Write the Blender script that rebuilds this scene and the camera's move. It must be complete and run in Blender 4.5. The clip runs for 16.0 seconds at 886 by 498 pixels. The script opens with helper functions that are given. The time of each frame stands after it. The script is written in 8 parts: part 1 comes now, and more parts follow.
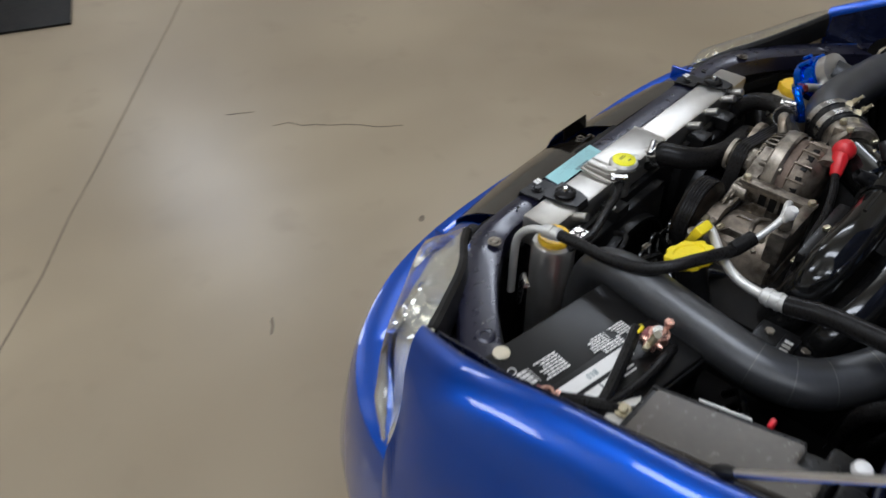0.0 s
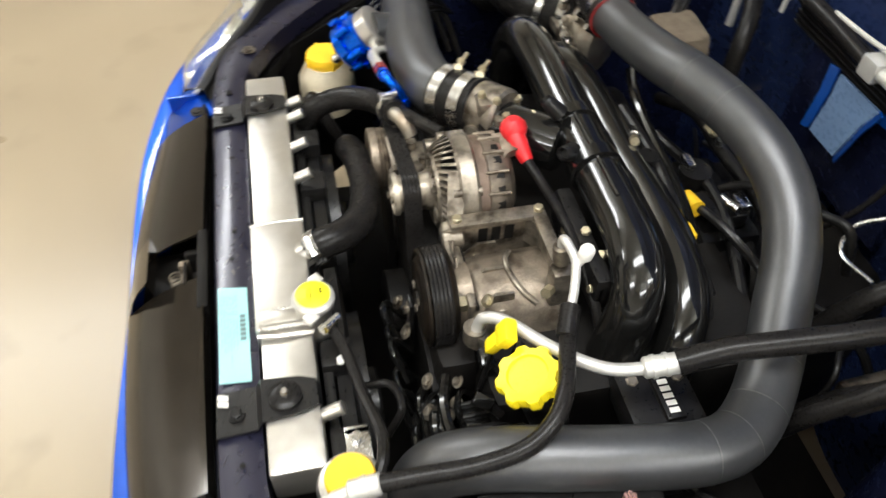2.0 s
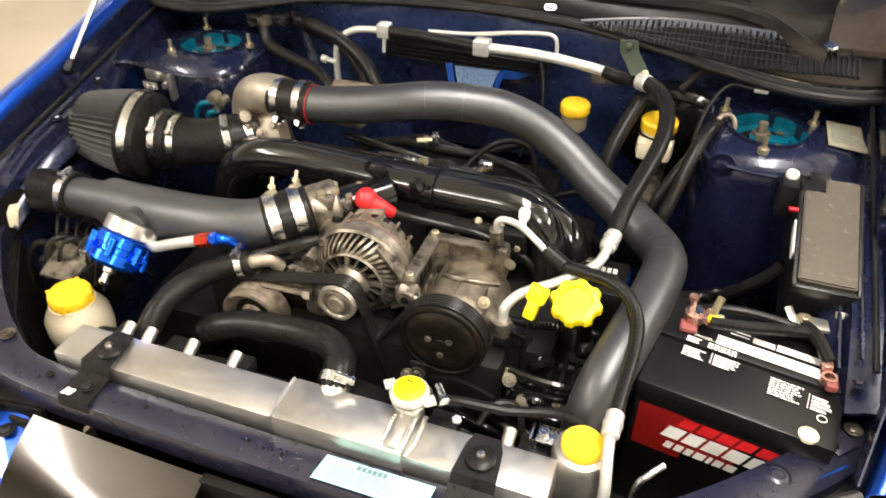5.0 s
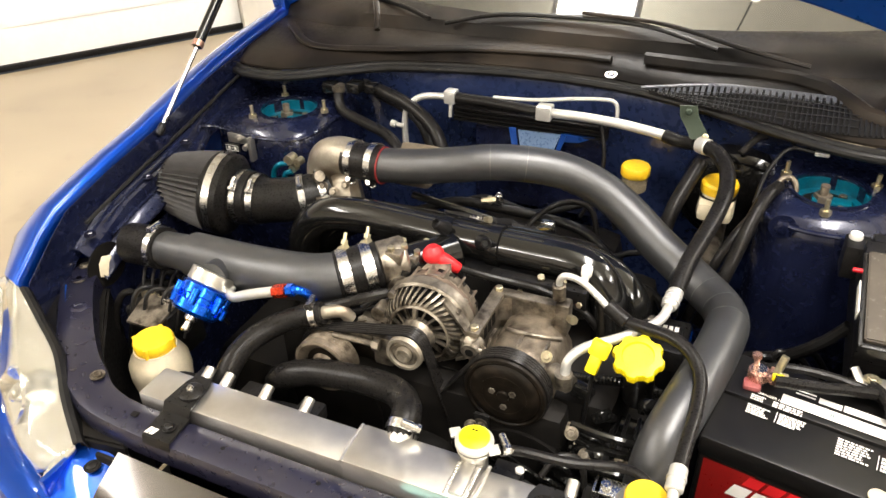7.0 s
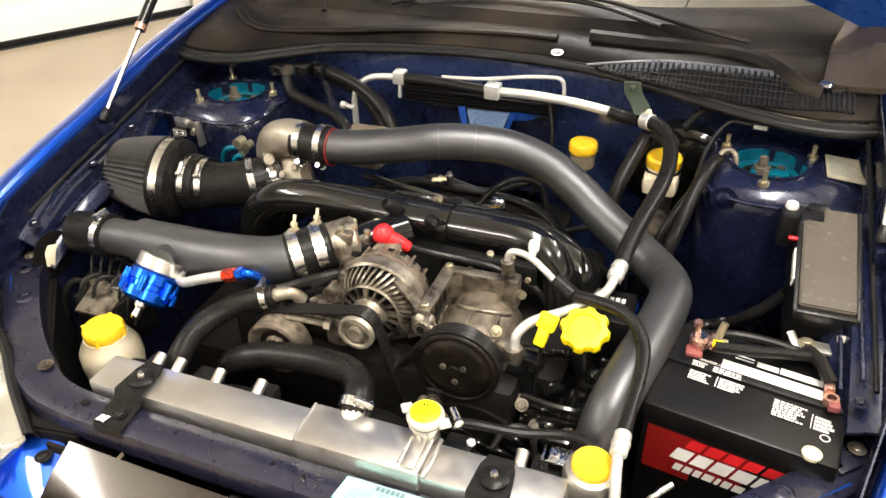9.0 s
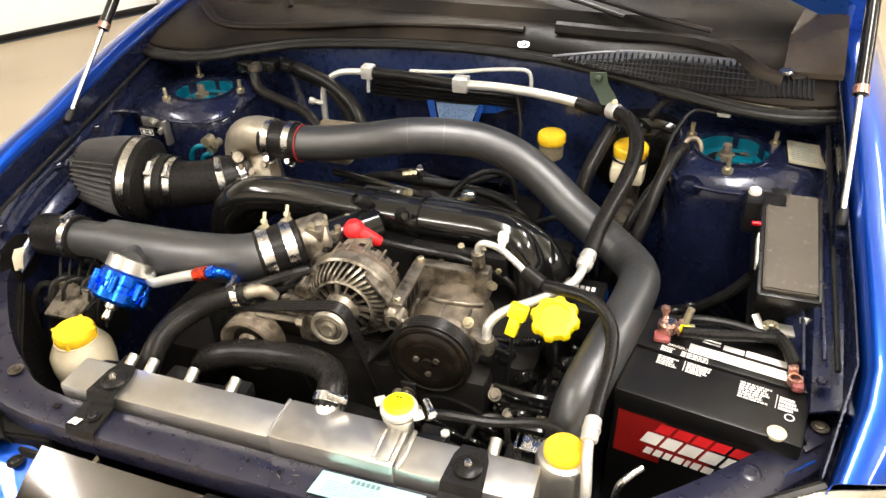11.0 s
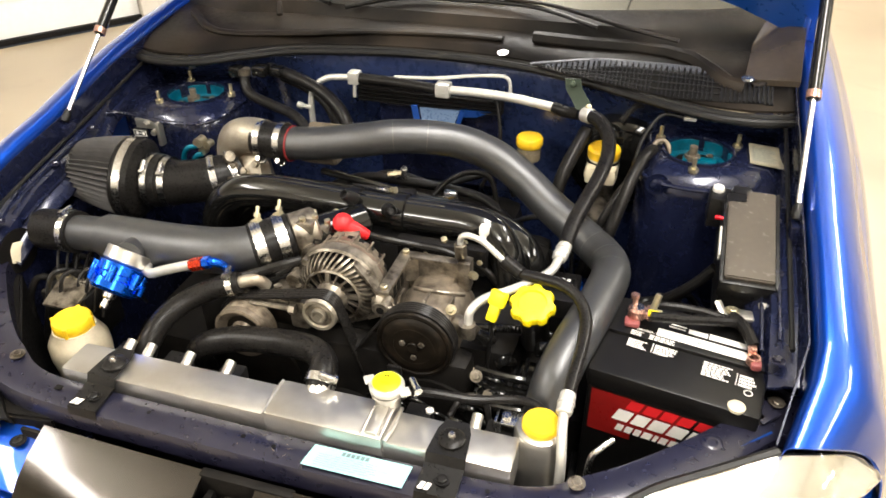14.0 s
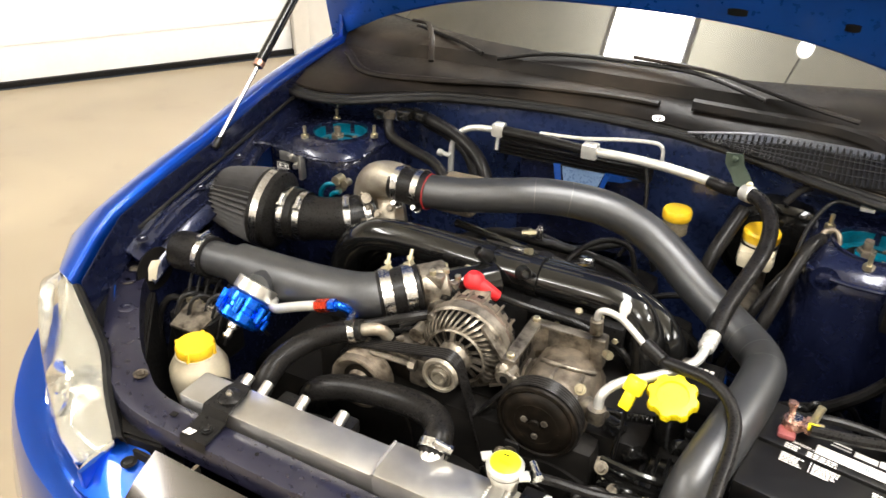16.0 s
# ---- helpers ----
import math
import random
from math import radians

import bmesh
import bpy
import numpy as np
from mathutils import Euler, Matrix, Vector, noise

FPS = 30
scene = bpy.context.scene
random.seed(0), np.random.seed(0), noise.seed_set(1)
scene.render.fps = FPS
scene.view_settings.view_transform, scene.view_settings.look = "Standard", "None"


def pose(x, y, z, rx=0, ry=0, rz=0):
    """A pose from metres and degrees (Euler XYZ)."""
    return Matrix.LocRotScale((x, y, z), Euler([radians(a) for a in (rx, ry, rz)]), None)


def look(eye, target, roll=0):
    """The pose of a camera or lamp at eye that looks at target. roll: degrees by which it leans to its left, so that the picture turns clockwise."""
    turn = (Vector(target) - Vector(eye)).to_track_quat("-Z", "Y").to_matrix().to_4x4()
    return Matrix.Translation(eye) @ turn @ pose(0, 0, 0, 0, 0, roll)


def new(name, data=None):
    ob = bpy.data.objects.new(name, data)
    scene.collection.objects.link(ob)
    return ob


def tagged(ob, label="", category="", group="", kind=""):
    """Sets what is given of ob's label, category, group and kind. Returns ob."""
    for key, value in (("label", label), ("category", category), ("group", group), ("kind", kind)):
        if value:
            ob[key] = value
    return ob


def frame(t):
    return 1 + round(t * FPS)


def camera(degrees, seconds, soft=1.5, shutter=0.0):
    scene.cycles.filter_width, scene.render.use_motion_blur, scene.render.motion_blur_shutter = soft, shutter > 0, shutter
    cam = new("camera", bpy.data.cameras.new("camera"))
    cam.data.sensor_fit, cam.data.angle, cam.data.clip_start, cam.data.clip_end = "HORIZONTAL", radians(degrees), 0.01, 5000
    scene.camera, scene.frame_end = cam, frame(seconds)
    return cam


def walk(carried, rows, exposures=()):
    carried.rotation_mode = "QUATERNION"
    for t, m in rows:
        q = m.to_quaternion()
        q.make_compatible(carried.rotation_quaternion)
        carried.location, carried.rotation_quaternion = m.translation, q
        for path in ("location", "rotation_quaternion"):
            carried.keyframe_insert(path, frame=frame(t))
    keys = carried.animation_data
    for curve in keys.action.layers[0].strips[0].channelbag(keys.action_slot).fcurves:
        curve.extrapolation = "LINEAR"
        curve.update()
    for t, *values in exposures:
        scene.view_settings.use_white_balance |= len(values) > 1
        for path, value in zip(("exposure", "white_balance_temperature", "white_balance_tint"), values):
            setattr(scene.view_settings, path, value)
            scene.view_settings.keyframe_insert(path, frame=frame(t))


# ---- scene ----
cam = camera(61.5, 16.0, shutter=0.5)
PATH = [
    (0, (1.059, 0.507, 1.396), (-0.038, -0.529, 0.084), -0.7),
    (0.5, (0.939, 0.341, 1.357), (-0.307, -0.455, 0.011), -0.2),
    (1, (0.888, 0.156, 1.366), (-0.538, -0.092, -0.014), 0.2),
    (1.5, (0.791, 0.084, 1.355), (-0.627, 0.175, -0.053), 1.8),
    (2, (0.654, 0.062, 1.349), (-0.647, 0.371, -0.138), 1.9),
    (2.5, (0.573, 0.034, 1.321), (-0.575, 0.637, -0.202), -0.1),
    (3, (0.521, -0.035, 1.296), (-0.22, 0.998, -0.248), 6.2),
    (3.5, (0.545, -0.134, 1.285), (-0.005, 1.103, -0.187), 5.1),
    (4, (0.559, -0.288, 1.304), (-0.013, 1.015, -0.101), 1.3),
    (4.5, (0.465, -0.407, 1.325), (-0.039, 0.975, -0.029), 2.6),
    (5, (0.372, -0.48, 1.362), (-0.161, 1.009, 0.139), 0.0),
    (7.5, (0.374, -0.522, 1.377), (-0.335, 1.002, 0.294), -1.9),
    (8, (0.386, -0.516, 1.374), (-0.258, 1.016, 0.261), -1.7),
    (8.5, (0.388, -0.52, 1.377), (-0.243, 1.011, 0.256), -1.7),
    (9, (0.396, -0.525, 1.377), (-0.208, 1.014, 0.252), -1.7),
    (11.5, (0.415, -0.529, 1.381), (-0.107, 1.026, 0.236), -2.0),
    (12, (0.423, -0.537, 1.38), (-0.074, 1.023, 0.231), -1.9),
    (12.5, (0.421, -0.544, 1.376), (-0.066, 1.003, 0.206), -1.4),
    (13, (0.429, -0.558, 1.37), (0.017, 0.977, 0.156), -0.8),
    (13.5, (0.435, -0.589, 1.386), (-0.04, 0.977, 0.236), -2.0),
    (14, (0.422, -0.599, 1.389), (-0.073, 0.989, 0.28), -0.7),
    (14.5, (0.405, -0.599, 1.399), (-0.185, 0.99, 0.338), -1.0),
    (15, (0.387, -0.586, 1.397), (-0.314, 0.996, 0.394), -0.9),
    (15.5, (0.366, -0.568, 1.385), (-0.365, 0.999, 0.38), 2.0),
    (16, (0.365, -0.553, 1.377), (-0.427, 0.985, 0.373), 0.8),
]
EXPOSURE = [(0.0, -1.64, 5250, 12), (0.5, -1.33, 5700, 13), (1.0, -0.64, 5800, 12), (1.5, -0.50, 5750, 10), (2.0, -0.34, 5800, 9), (2.5, -0.06, 5950, 10), (3.5, 0.07, 6250, 12), (5.0, 0.13, 6320, 12), (9.0, 0.13, 6280, 12), (13.0, 0.11, 6350, 11), (16.0, 0.12, 6080, 11)]
walk(cam, [(t, look(eye, target, roll)) for t, eye, target, roll in PATH], [(t, stops + 0.10, kelvin, tint) for t, stops, kelvin, tint in EXPOSURE])

# ---- light ----
world = bpy.data.worlds.new("garage_world")
scene.world = world
world.use_nodes = True
world.node_tree.nodes["Background"].inputs[0].default_value = (0.9, 0.95, 1.0, 1)
world.node_tree.nodes["Background"].inputs[1].default_value = 0.05


def area_lamp(name, x, y, z, sx, sy, watts, color, up=False):
    data = bpy.data.lights.new(name, "AREA")
    data.shape, data.size, data.size_y, data.energy, data.color = "RECTANGLE", sx, sy, watts, color
    ob = new(name, data)
    ob.matrix_world = pose(x, y, z, 180 if up else 0)
    return ob


CEIL, HANG = 4.2, 3.3
WARM = (1.0, 0.94, 0.84)
FIXTURES = [(-0.47, 2.62), (0.75, -0.20), (3.2, 2.62), (2.6, -3.4), (-2.9, -1.8), (-1.8, -5.4), (2.3, 6.2), (4.6, 0.3)]
for tx, ty in FIXTURES:
    area_lamp("light_panel", tx, ty, HANG - 0.012, 0.52, 2.1, 85, WARM)
    area_lamp("light_uplight", tx, ty, HANG + 0.07, 0.45, 2.0, 58, WARM, True)


# ---- materials ----
def pbr(name, color, rough=0.5, metal=0.0, coat=0.0, var=0.15, scale=30.0, dirt=None, dirt_amount=0.0, dirt_scale=12.0,
        bump=0.0, bump_scale=250.0, rough_var=0.08, spec=0.5, coat_rough=0.05, random_tint=0.0):
    """Procedural surface: two scales of noise vary the colour and the gloss, an optional dirt colour and a fine bump."""
    m = bpy.data.materials.new(name)
    m.use_nodes = True
    nt = m.node_tree
    bsdf = nt.nodes["Principled BSDF"]
    coord = nt.nodes.new("ShaderNodeNewGeometry")

    def noise_tex(s, detail=5.0):
        n = nt.nodes.new("ShaderNodeTexNoise")
        n.inputs["Scale"].default_value, n.inputs["Detail"].default_value = s, detail
        nt.links.new(coord.outputs["Position"], n.inputs["Vector"])
        return n

    def math_node(op, a, b):
        n = nt.nodes.new("ShaderNodeMath")
        n.operation = op
        for i, v in enumerate((a, b)):
            if isinstance(v, (int, float)):
                n.inputs[i].default_value = v
            else:
                nt.links.new(v, n.inputs[i])
        return n.outputs[0]

    big, fine = noise_tex(scale), noise_tex(scale * 9, 3.0)
    mixed = math_node("ADD", math_node("MULTIPLY", big.outputs[0], 0.65), math_node("MULTIPLY", fine.outputs[0], 0.35))
    ramp = nt.nodes.new("ShaderNodeMapRange")
    ramp.inputs["From Min"].default_value, ramp.inputs["From Max"].default_value = 0.3, 0.7
    ramp.inputs["To Min"].default_value, ramp.inputs["To Max"].default_value = 1 - var, 1 + var
    ramp.interpolation_type = "SMOOTHSTEP"
    nt.links.new(mixed, ramp.inputs["Value"])
    tint = nt.nodes.new("ShaderNodeMix")
    tint.data_type, tint.blend_type = "RGBA", "MULTIPLY"
    tint.inputs["Factor"].default_value = 1.0
    tint.inputs[6].default_value = (*color, 1)
    nt.links.new(ramp.outputs[0], tint.inputs[7])
    out = tint.outputs[2]
    if dirt:
        spots = noise_tex(dirt_scale, 5.0)
        mask = nt.nodes.new("ShaderNodeMapRange")
        mask.inputs["From Min"].default_value, mask.inputs["From Max"].default_value = 0.56 - 0.25 * dirt_amount, 0.86 - 0.15 * dirt_amount
        mask.inputs["To Max"].default_value = min(1.0, 0.35 + dirt_amount)
        mask.interpolation_type = "SMOOTHSTEP"
        nt.links.new(spots.outputs[0], mask.inputs["Value"])
        dm = nt.nodes.new("ShaderNodeMix")
        dm.data_type = "RGBA"
        nt.links.new(mask.outputs[0], dm.inputs["Factor"])
        nt.links.new(out, dm.inputs[6])
        dm.inputs[7].default_value = (*dirt, 1)
        out = dm.outputs[2]
    nt.links.new(out, bsdf.inputs["Base Color"])
    rr = nt.nodes.new("ShaderNodeMapRange")
    rr.inputs["From Min"].default_value, rr.inputs["From Max"].default_value = 0.3, 0.7
    rr.inputs["To Min"].default_value, rr.inputs["To Max"].default_value = max(0.02, rough - rough_var), min(1, rough + rough_var)
    nt.links.new(fine.outputs[0], rr.inputs["Value"])
    nt.links.new(rr.outputs[0], bsdf.inputs["Roughness"])
    bsdf.inputs["Metallic"].default_value = metal
    bsdf.inputs["Coat Weight"].default_value = coat
    bsdf.inputs["Coat Roughness"].default_value = coat_rough
    bsdf.inputs["Specular IOR Level"].default_value = spec
    if bump > 0:
        bt = noise_tex(bump_scale, 4.0)
        bn = nt.nodes.new("ShaderNodeBump")
        bn.inputs["Strength"].default_value, bn.inputs["Distance"].default_value = bump, 0.002
        nt.links.new(bt.outputs[0], bn.inputs["Height"])
        nt.links.new(bn.outputs[0], bsdf.inputs["Normal"])
    return m


def emitter(name, color, strength):
    m = bpy.data.materials.new(name)
    m.use_nodes = True
    b = m.node_tree.nodes["Principled BSDF"]
    b.inputs["Base Color"].default_value = (*color, 1)
    b.inputs["Emission Color"].default_value = (*color, 1)
    b.inputs["Emission Strength"].default_value = strength
    return m


def clear(name, color, rough=0.02, ior=1.45):
    m = bpy.data.materials.new(name)
    m.use_nodes = True
    b = m.node_tree.nodes["Principled BSDF"]
    b.inputs["Base Color"].default_value = (*color, 1)
    b.inputs["Roughness"].default_value = rough
    b.inputs["IOR"].default_value = ior
    b.inputs["Transmission Weight"].default_value = 1.0
    return m


M = dict(
    blue=pbr("blue_car_paint", (0.003, 0.062, 0.43), 0.36, 0.84, 1.0, 0.02, 8, coat_rough=0.05, rough_var=0.01),
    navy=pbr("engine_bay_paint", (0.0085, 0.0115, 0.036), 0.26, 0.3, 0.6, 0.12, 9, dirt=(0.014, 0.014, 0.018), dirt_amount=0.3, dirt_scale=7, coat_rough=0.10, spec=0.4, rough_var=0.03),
    support=pbr("thin_violet_navy_paint", (0.0150, 0.0148, 0.031), 0.30, 0.25, 0.5, 0.12, 10, dirt=(0.04, 0.037, 0.045), dirt_amount=0.2, dirt_scale=12, coat_rough=0.13, rough_var=0.04),
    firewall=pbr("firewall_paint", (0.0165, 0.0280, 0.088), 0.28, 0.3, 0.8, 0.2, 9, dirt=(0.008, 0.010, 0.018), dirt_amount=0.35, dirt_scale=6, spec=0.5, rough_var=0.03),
    pipe=pbr("satin_graphite_powder_coat", (0.100, 0.101, 0.104), 0.41, 0.78, 0.0, 0.10, 25, bump=0.02, bump_scale=900, rough_var=0.03, spec=0.4),
    weldmark=pbr("worn_weld_seam", (0.17, 0.17, 0.17), 0.40, 0.85, 0.0, 0.3, 120),
    gloss=pbr("gloss_black_plastic", (0.006, 0.0058, 0.0055), 0.13, 0.0, 0.4, 0.2, 20, dirt=(0.016, 0.014, 0.011), dirt_amount=0.2, dirt_scale=30, rough_var=0.05, spec=0.4),
    black=pbr("satin_black", (0.0085, 0.008, 0.0078), 0.34, 0.0, 0.0, 0.3, 30, dirt=(0.022, 0.020, 0.018), dirt_amount=0.2, dirt_scale=35, bump=0.05, spec=0.3),
    # void: near-black with grime; the shade of hollows and deep parts is in its colour
    void=pbr("shaded_grimy_black", (0.0085, 0.0077, 0.0070), 0.5, 0.0, 0.0, 0.3, 20, dirt=(0.020, 0.017, 0.014), dirt_amount=0.3, dirt_scale=25, bump=0.1, spec=0.12),
    rubber=pbr("black_rubber", (0.0105, 0.0096, 0.0090), 0.31, 0.0, 0.0, 0.25, 40, dirt=(0.016, 0.014, 0.012), dirt_amount=0.15, dirt_scale=30, bump=0.05, bump_scale=600, spec=0.18),
    seal=pbr("weathered_rubber_seal", (0.0075, 0.007, 0.0065), 0.45, 0.0, 0.0, 0.25, 40, dirt=(0.04, 0.037, 0.034), dirt_amount=0.2, dirt_scale=30, bump=0.08, spec=0.3),
    cowl=pbr("weathered_black_plastic", (0.0065, 0.0056, 0.0050), 0.40, 0.0, 0.0, 0.3, 14, dirt=(0.040, 0.031, 0.023), dirt_amount=0.5, dirt_scale=5, bump=0.05, bump_scale=700, spec=0.11),
    alu=pbr("brushed_aluminium", (0.60, 0.58, 0.54), 0.34, 0.92, 0.0, 0.08, 10, dirt=(0.46, 0.43, 0.37), dirt_amount=0.2, dirt_scale=14, bump=0.02, bump_scale=500, rough_var=0.06),
    bright=pbr("bright_steel", (0.60, 0.59, 0.57), 0.24, 1.0, 0.0, 0.12, 60, dirt=(0.35, 0.32, 0.28), dirt_amount=0.15, dirt_scale=70),
    line=pbr("white_aluminium_line", (0.63, 0.62, 0.585), 0.42, 0.55, 0.0, 0.08, 40, dirt=(0.55, 0.51, 0.43), dirt_amount=0.3, dirt_scale=40),
    cast=pbr("dirty_cast_aluminium", (0.29, 0.255, 0.205), 0.36, 0.75, 0.0, 0.28, 45, dirt=(0.036, 0.026, 0.017), dirt_amount=0.72, dirt_scale=52, bump=0.2, bump_scale=420),
    rust=pbr("brown_laminated_steel", (0.16, 0.115, 0.085), 0.6, 0.35, 0.0, 0.3, 60, dirt=(0.07, 0.045, 0.03), dirt_amount=0.5, dirt_scale=50, bump=0.3),
    turbo=pbr("heat_stained_cast_metal", (0.40, 0.36, 0.29), 0.45, 0.75, 0.0, 0.2, 30, dirt=(0.26, 0.19, 0.13), dirt_amount=0.5, dirt_scale=22, bump=0.3),
    zinc=pbr("yellow_zinc", (0.58, 0.52, 0.36), 0.35, 0.9, 0.0, 0.2, 90, dirt=(0.2, 0.15, 0.09), dirt_amount=0.3, dirt_scale=90),
    yellow=pbr("yellow_plastic", (0.90, 0.72, 0.004), 0.34, 0.0, 0.2, 0.05, 40),
    lemon=pbr("lemon_yellow_label", (0.92, 0.86, 0.0), 0.4, 0.0, 0.0, 0.03, 40),
    orange=pbr("orange_yellow_plastic", (0.90, 0.56, 0.015), 0.38, 0.0, 0.15, 0.08, 40, dirt=(0.45, 0.27, 0.05), dirt_amount=0.15, dirt_scale=50),
    milk=pbr("yellowed_translucent_plastic", (0.62, 0.55, 0.40), 0.4, 0.0, 0.0, 0.12, 22, dirt=(0.42, 0.33, 0.2), dirt_amount=0.3, dirt_scale=18),
    fluid=pbr("clear_plastic_with_dark_fluid", (0.20, 0.165, 0.11), 0.25, 0.0, 0.2, 0.15, 30),
    red=pbr("red_rubber", (0.62, 0.016, 0.02), 0.42, 0.0, 0.1, 0.08, 40),
    pink=pbr("faded_red_plastic", (0.24, 0.065, 0.062), 0.42, 0.0, 0.0, 0.25, 60),
    anoblue=pbr("blue_anodised", (0.004, 0.11, 0.72), 0.22, 0.85, 0.3, 0.06, 40),
    anored=pbr("red_anodised", (0.75, 0.06, 0.02), 0.25, 0.8, 0.3, 0.06, 40),
    teal=pbr("teal_painted_steel", (0.0, 0.13, 0.20), 0.35, 0.35, 0.3, 0.2, 40, dirt=(0.02, 0.05, 0.07), dirt_amount=0.3, dirt_scale=50),
    white=pbr("white_print", (0.78, 0.76, 0.72), 0.5, 0.0, 0.0, 0.04, 30),
    cyan=pbr("pale_cyan_label", (0.30, 0.56, 0.57), 0.4, 0.0, 0.0, 0.04, 30),
    greyink=pbr("grey_print", (0.12, 0.18, 0.19), 0.5, 0.0, 0.0, 0.05, 30),
    gold=pbr("aged_gold_label", (0.46, 0.42, 0.31), 0.4, 0.35, 0.0, 0.15, 70),
    battery=pbr("battery_case", (0.0060, 0.0056, 0.0054), 0.32, 0.0, 0.0, 0.10, 12, dirt=(0.022, 0.020, 0.018), dirt_amount=0.25, dirt_scale=9, spec=0.35, rough_var=0.04),
    battlab=pbr("red_label_print", (0.22, 0.007, 0.006), 0.35, 0.0, 0.2, 0.1, 30),
    fuselid=pbr("worn_grey_brown_plastic", (0.075, 0.064, 0.051), 0.24, 0.0, 0.0, 0.12, 14, spec=0.5, rough_var=0.04),
    pleat=pbr("grey_filter_cloth", (0.052, 0.049, 0.048), 0.7, 0.0, 0.0, 0.2, 60, bump=0.3, bump_scale=900),
    grille=pbr("gloss_dark_panel", (0.026, 0.021, 0.016), 0.17, 0.7, 0.5, 0.06, 4, coat_rough=0.08, rough_var=0.03),
    chrome=pbr("chrome", (0.8, 0.8, 0.8), 0.08, 1.0, 0.0, 0.03, 20, rough_var=0.03),
    rod=pbr("polished_rod", (0.82, 0.82, 0.82), 0.16, 1.0, 0.0, 0.03, 20),
    lamp=pbr("lamp_reflector", (0.68, 0.665, 0.61), 0.25, 0.84, 0.0, 0.04, 10, rough_var=0.02),
    concrete=None,
    wall=pbr("painted_block_wall", (0.58, 0.55, 0.49), 0.7, 0.0, 0.0, 0.06, 2, bump=0.1),
    ceil=pbr("pale_ceiling", (0.55, 0.53, 0.46), 0.8, 0.0, 0.0, 0.08, 2),
    doorw=pbr("white_door_paint", (0.82, 0.82, 0.80), 0.45, 0.0, 0.0, 0.04, 4),
    glass=pbr("dark_windscreen", (0.15, 0.15, 0.135), 0.02, 0.85, 1.0, 0.05, 8, spec=1.0, rough_var=0.01, coat_rough=0.01),
    lens=clear("headlamp_lens", (0.97, 0.97, 0.94), 0.04),
    tube=emitter("light_diffuser", (1.0, 0.95, 0.86), 9.0),
    clutch=pbr("dark_clutch_plate", (0.0100, 0.0078, 0.0056), 0.42, 0.2, 0.0, 0.3, 60, dirt=(0.030, 0.021, 0.014), dirt_amount=0.35, dirt_scale=60, bump=0.2, spec=0.16),
    joint=pbr("dark_floor_joint", (0.17, 0.138, 0.098), 0.8, 0.0, 0.0, 0.3, 20),
    red_led=pbr("red_plastic", (0.6, 0.01, 0.02), 0.3),
    copper=pbr("copper_clamp", (0.62, 0.36, 0.28), 0.3, 0.9, 0.0, 0.2, 60),
    heat=pbr("woven_heat_wrap", (0.125, 0.098, 0.066), 0.8, 0.0, 0.0, 0.3, 70, bump=0.6, bump_scale=400),
    underpaint=pbr("thin_blue_underside_paint", (0.004, 0.052, 0.28), 0.33, 0.35, 0.5, 0.15, 7, coat_rough=0.12),
    castbrown=pbr("brown_stained_casting", (0.235, 0.195, 0.148), 0.45, 0.65, 0.0, 0.3, 55, dirt=(0.045, 0.032, 0.021), dirt_amount=0.6, dirt_scale=45, bump=0.3),
    chip=pbr("bare_primer_chip", (0.17, 0.13, 0.10), 0.6, 0.0, 0.0, 0.2, 200),
    maroon=pbr("dark_red_silicone", (0.22, 0.014, 0.014), 0.45, 0.0, 0.0, 0.08, 40),
    rib=pbr("grey_vent_plastic", (0.011, 0.011, 0.012), 0.34, 0.0, 0.0, 0.1, 30, spec=0.28),
    # browncowl: black plastic with its warm reflection put into a brown base colour
    browncowl=pbr("warm_reflection_plastic", (0.050, 0.039, 0.028), 0.22, 0.0, 0.0, 0.2, 10, dirt=(0.020, 0.016, 0.012), dirt_amount=0.3, dirt_scale=8, spec=0.6, rough_var=0.04),
    # tooth: lighter and bluer grey than the vent ribs
    tooth=pbr("grey_blue_vent_edge", (0.075, 0.080, 0.095), 0.34, 0.1, 0.0, 0.15, 60),
    # paleblue: glossy reflection on the brace, painted as its base colour
    paleblue=pbr("brace_pale_reflection", (0.13, 0.20, 0.34), 0.3, 0.2, 0.3, 0.1, 20),
    green=pbr("olive_bracket_paint", (0.05, 0.07, 0.05), 0.4, 0.3),
)


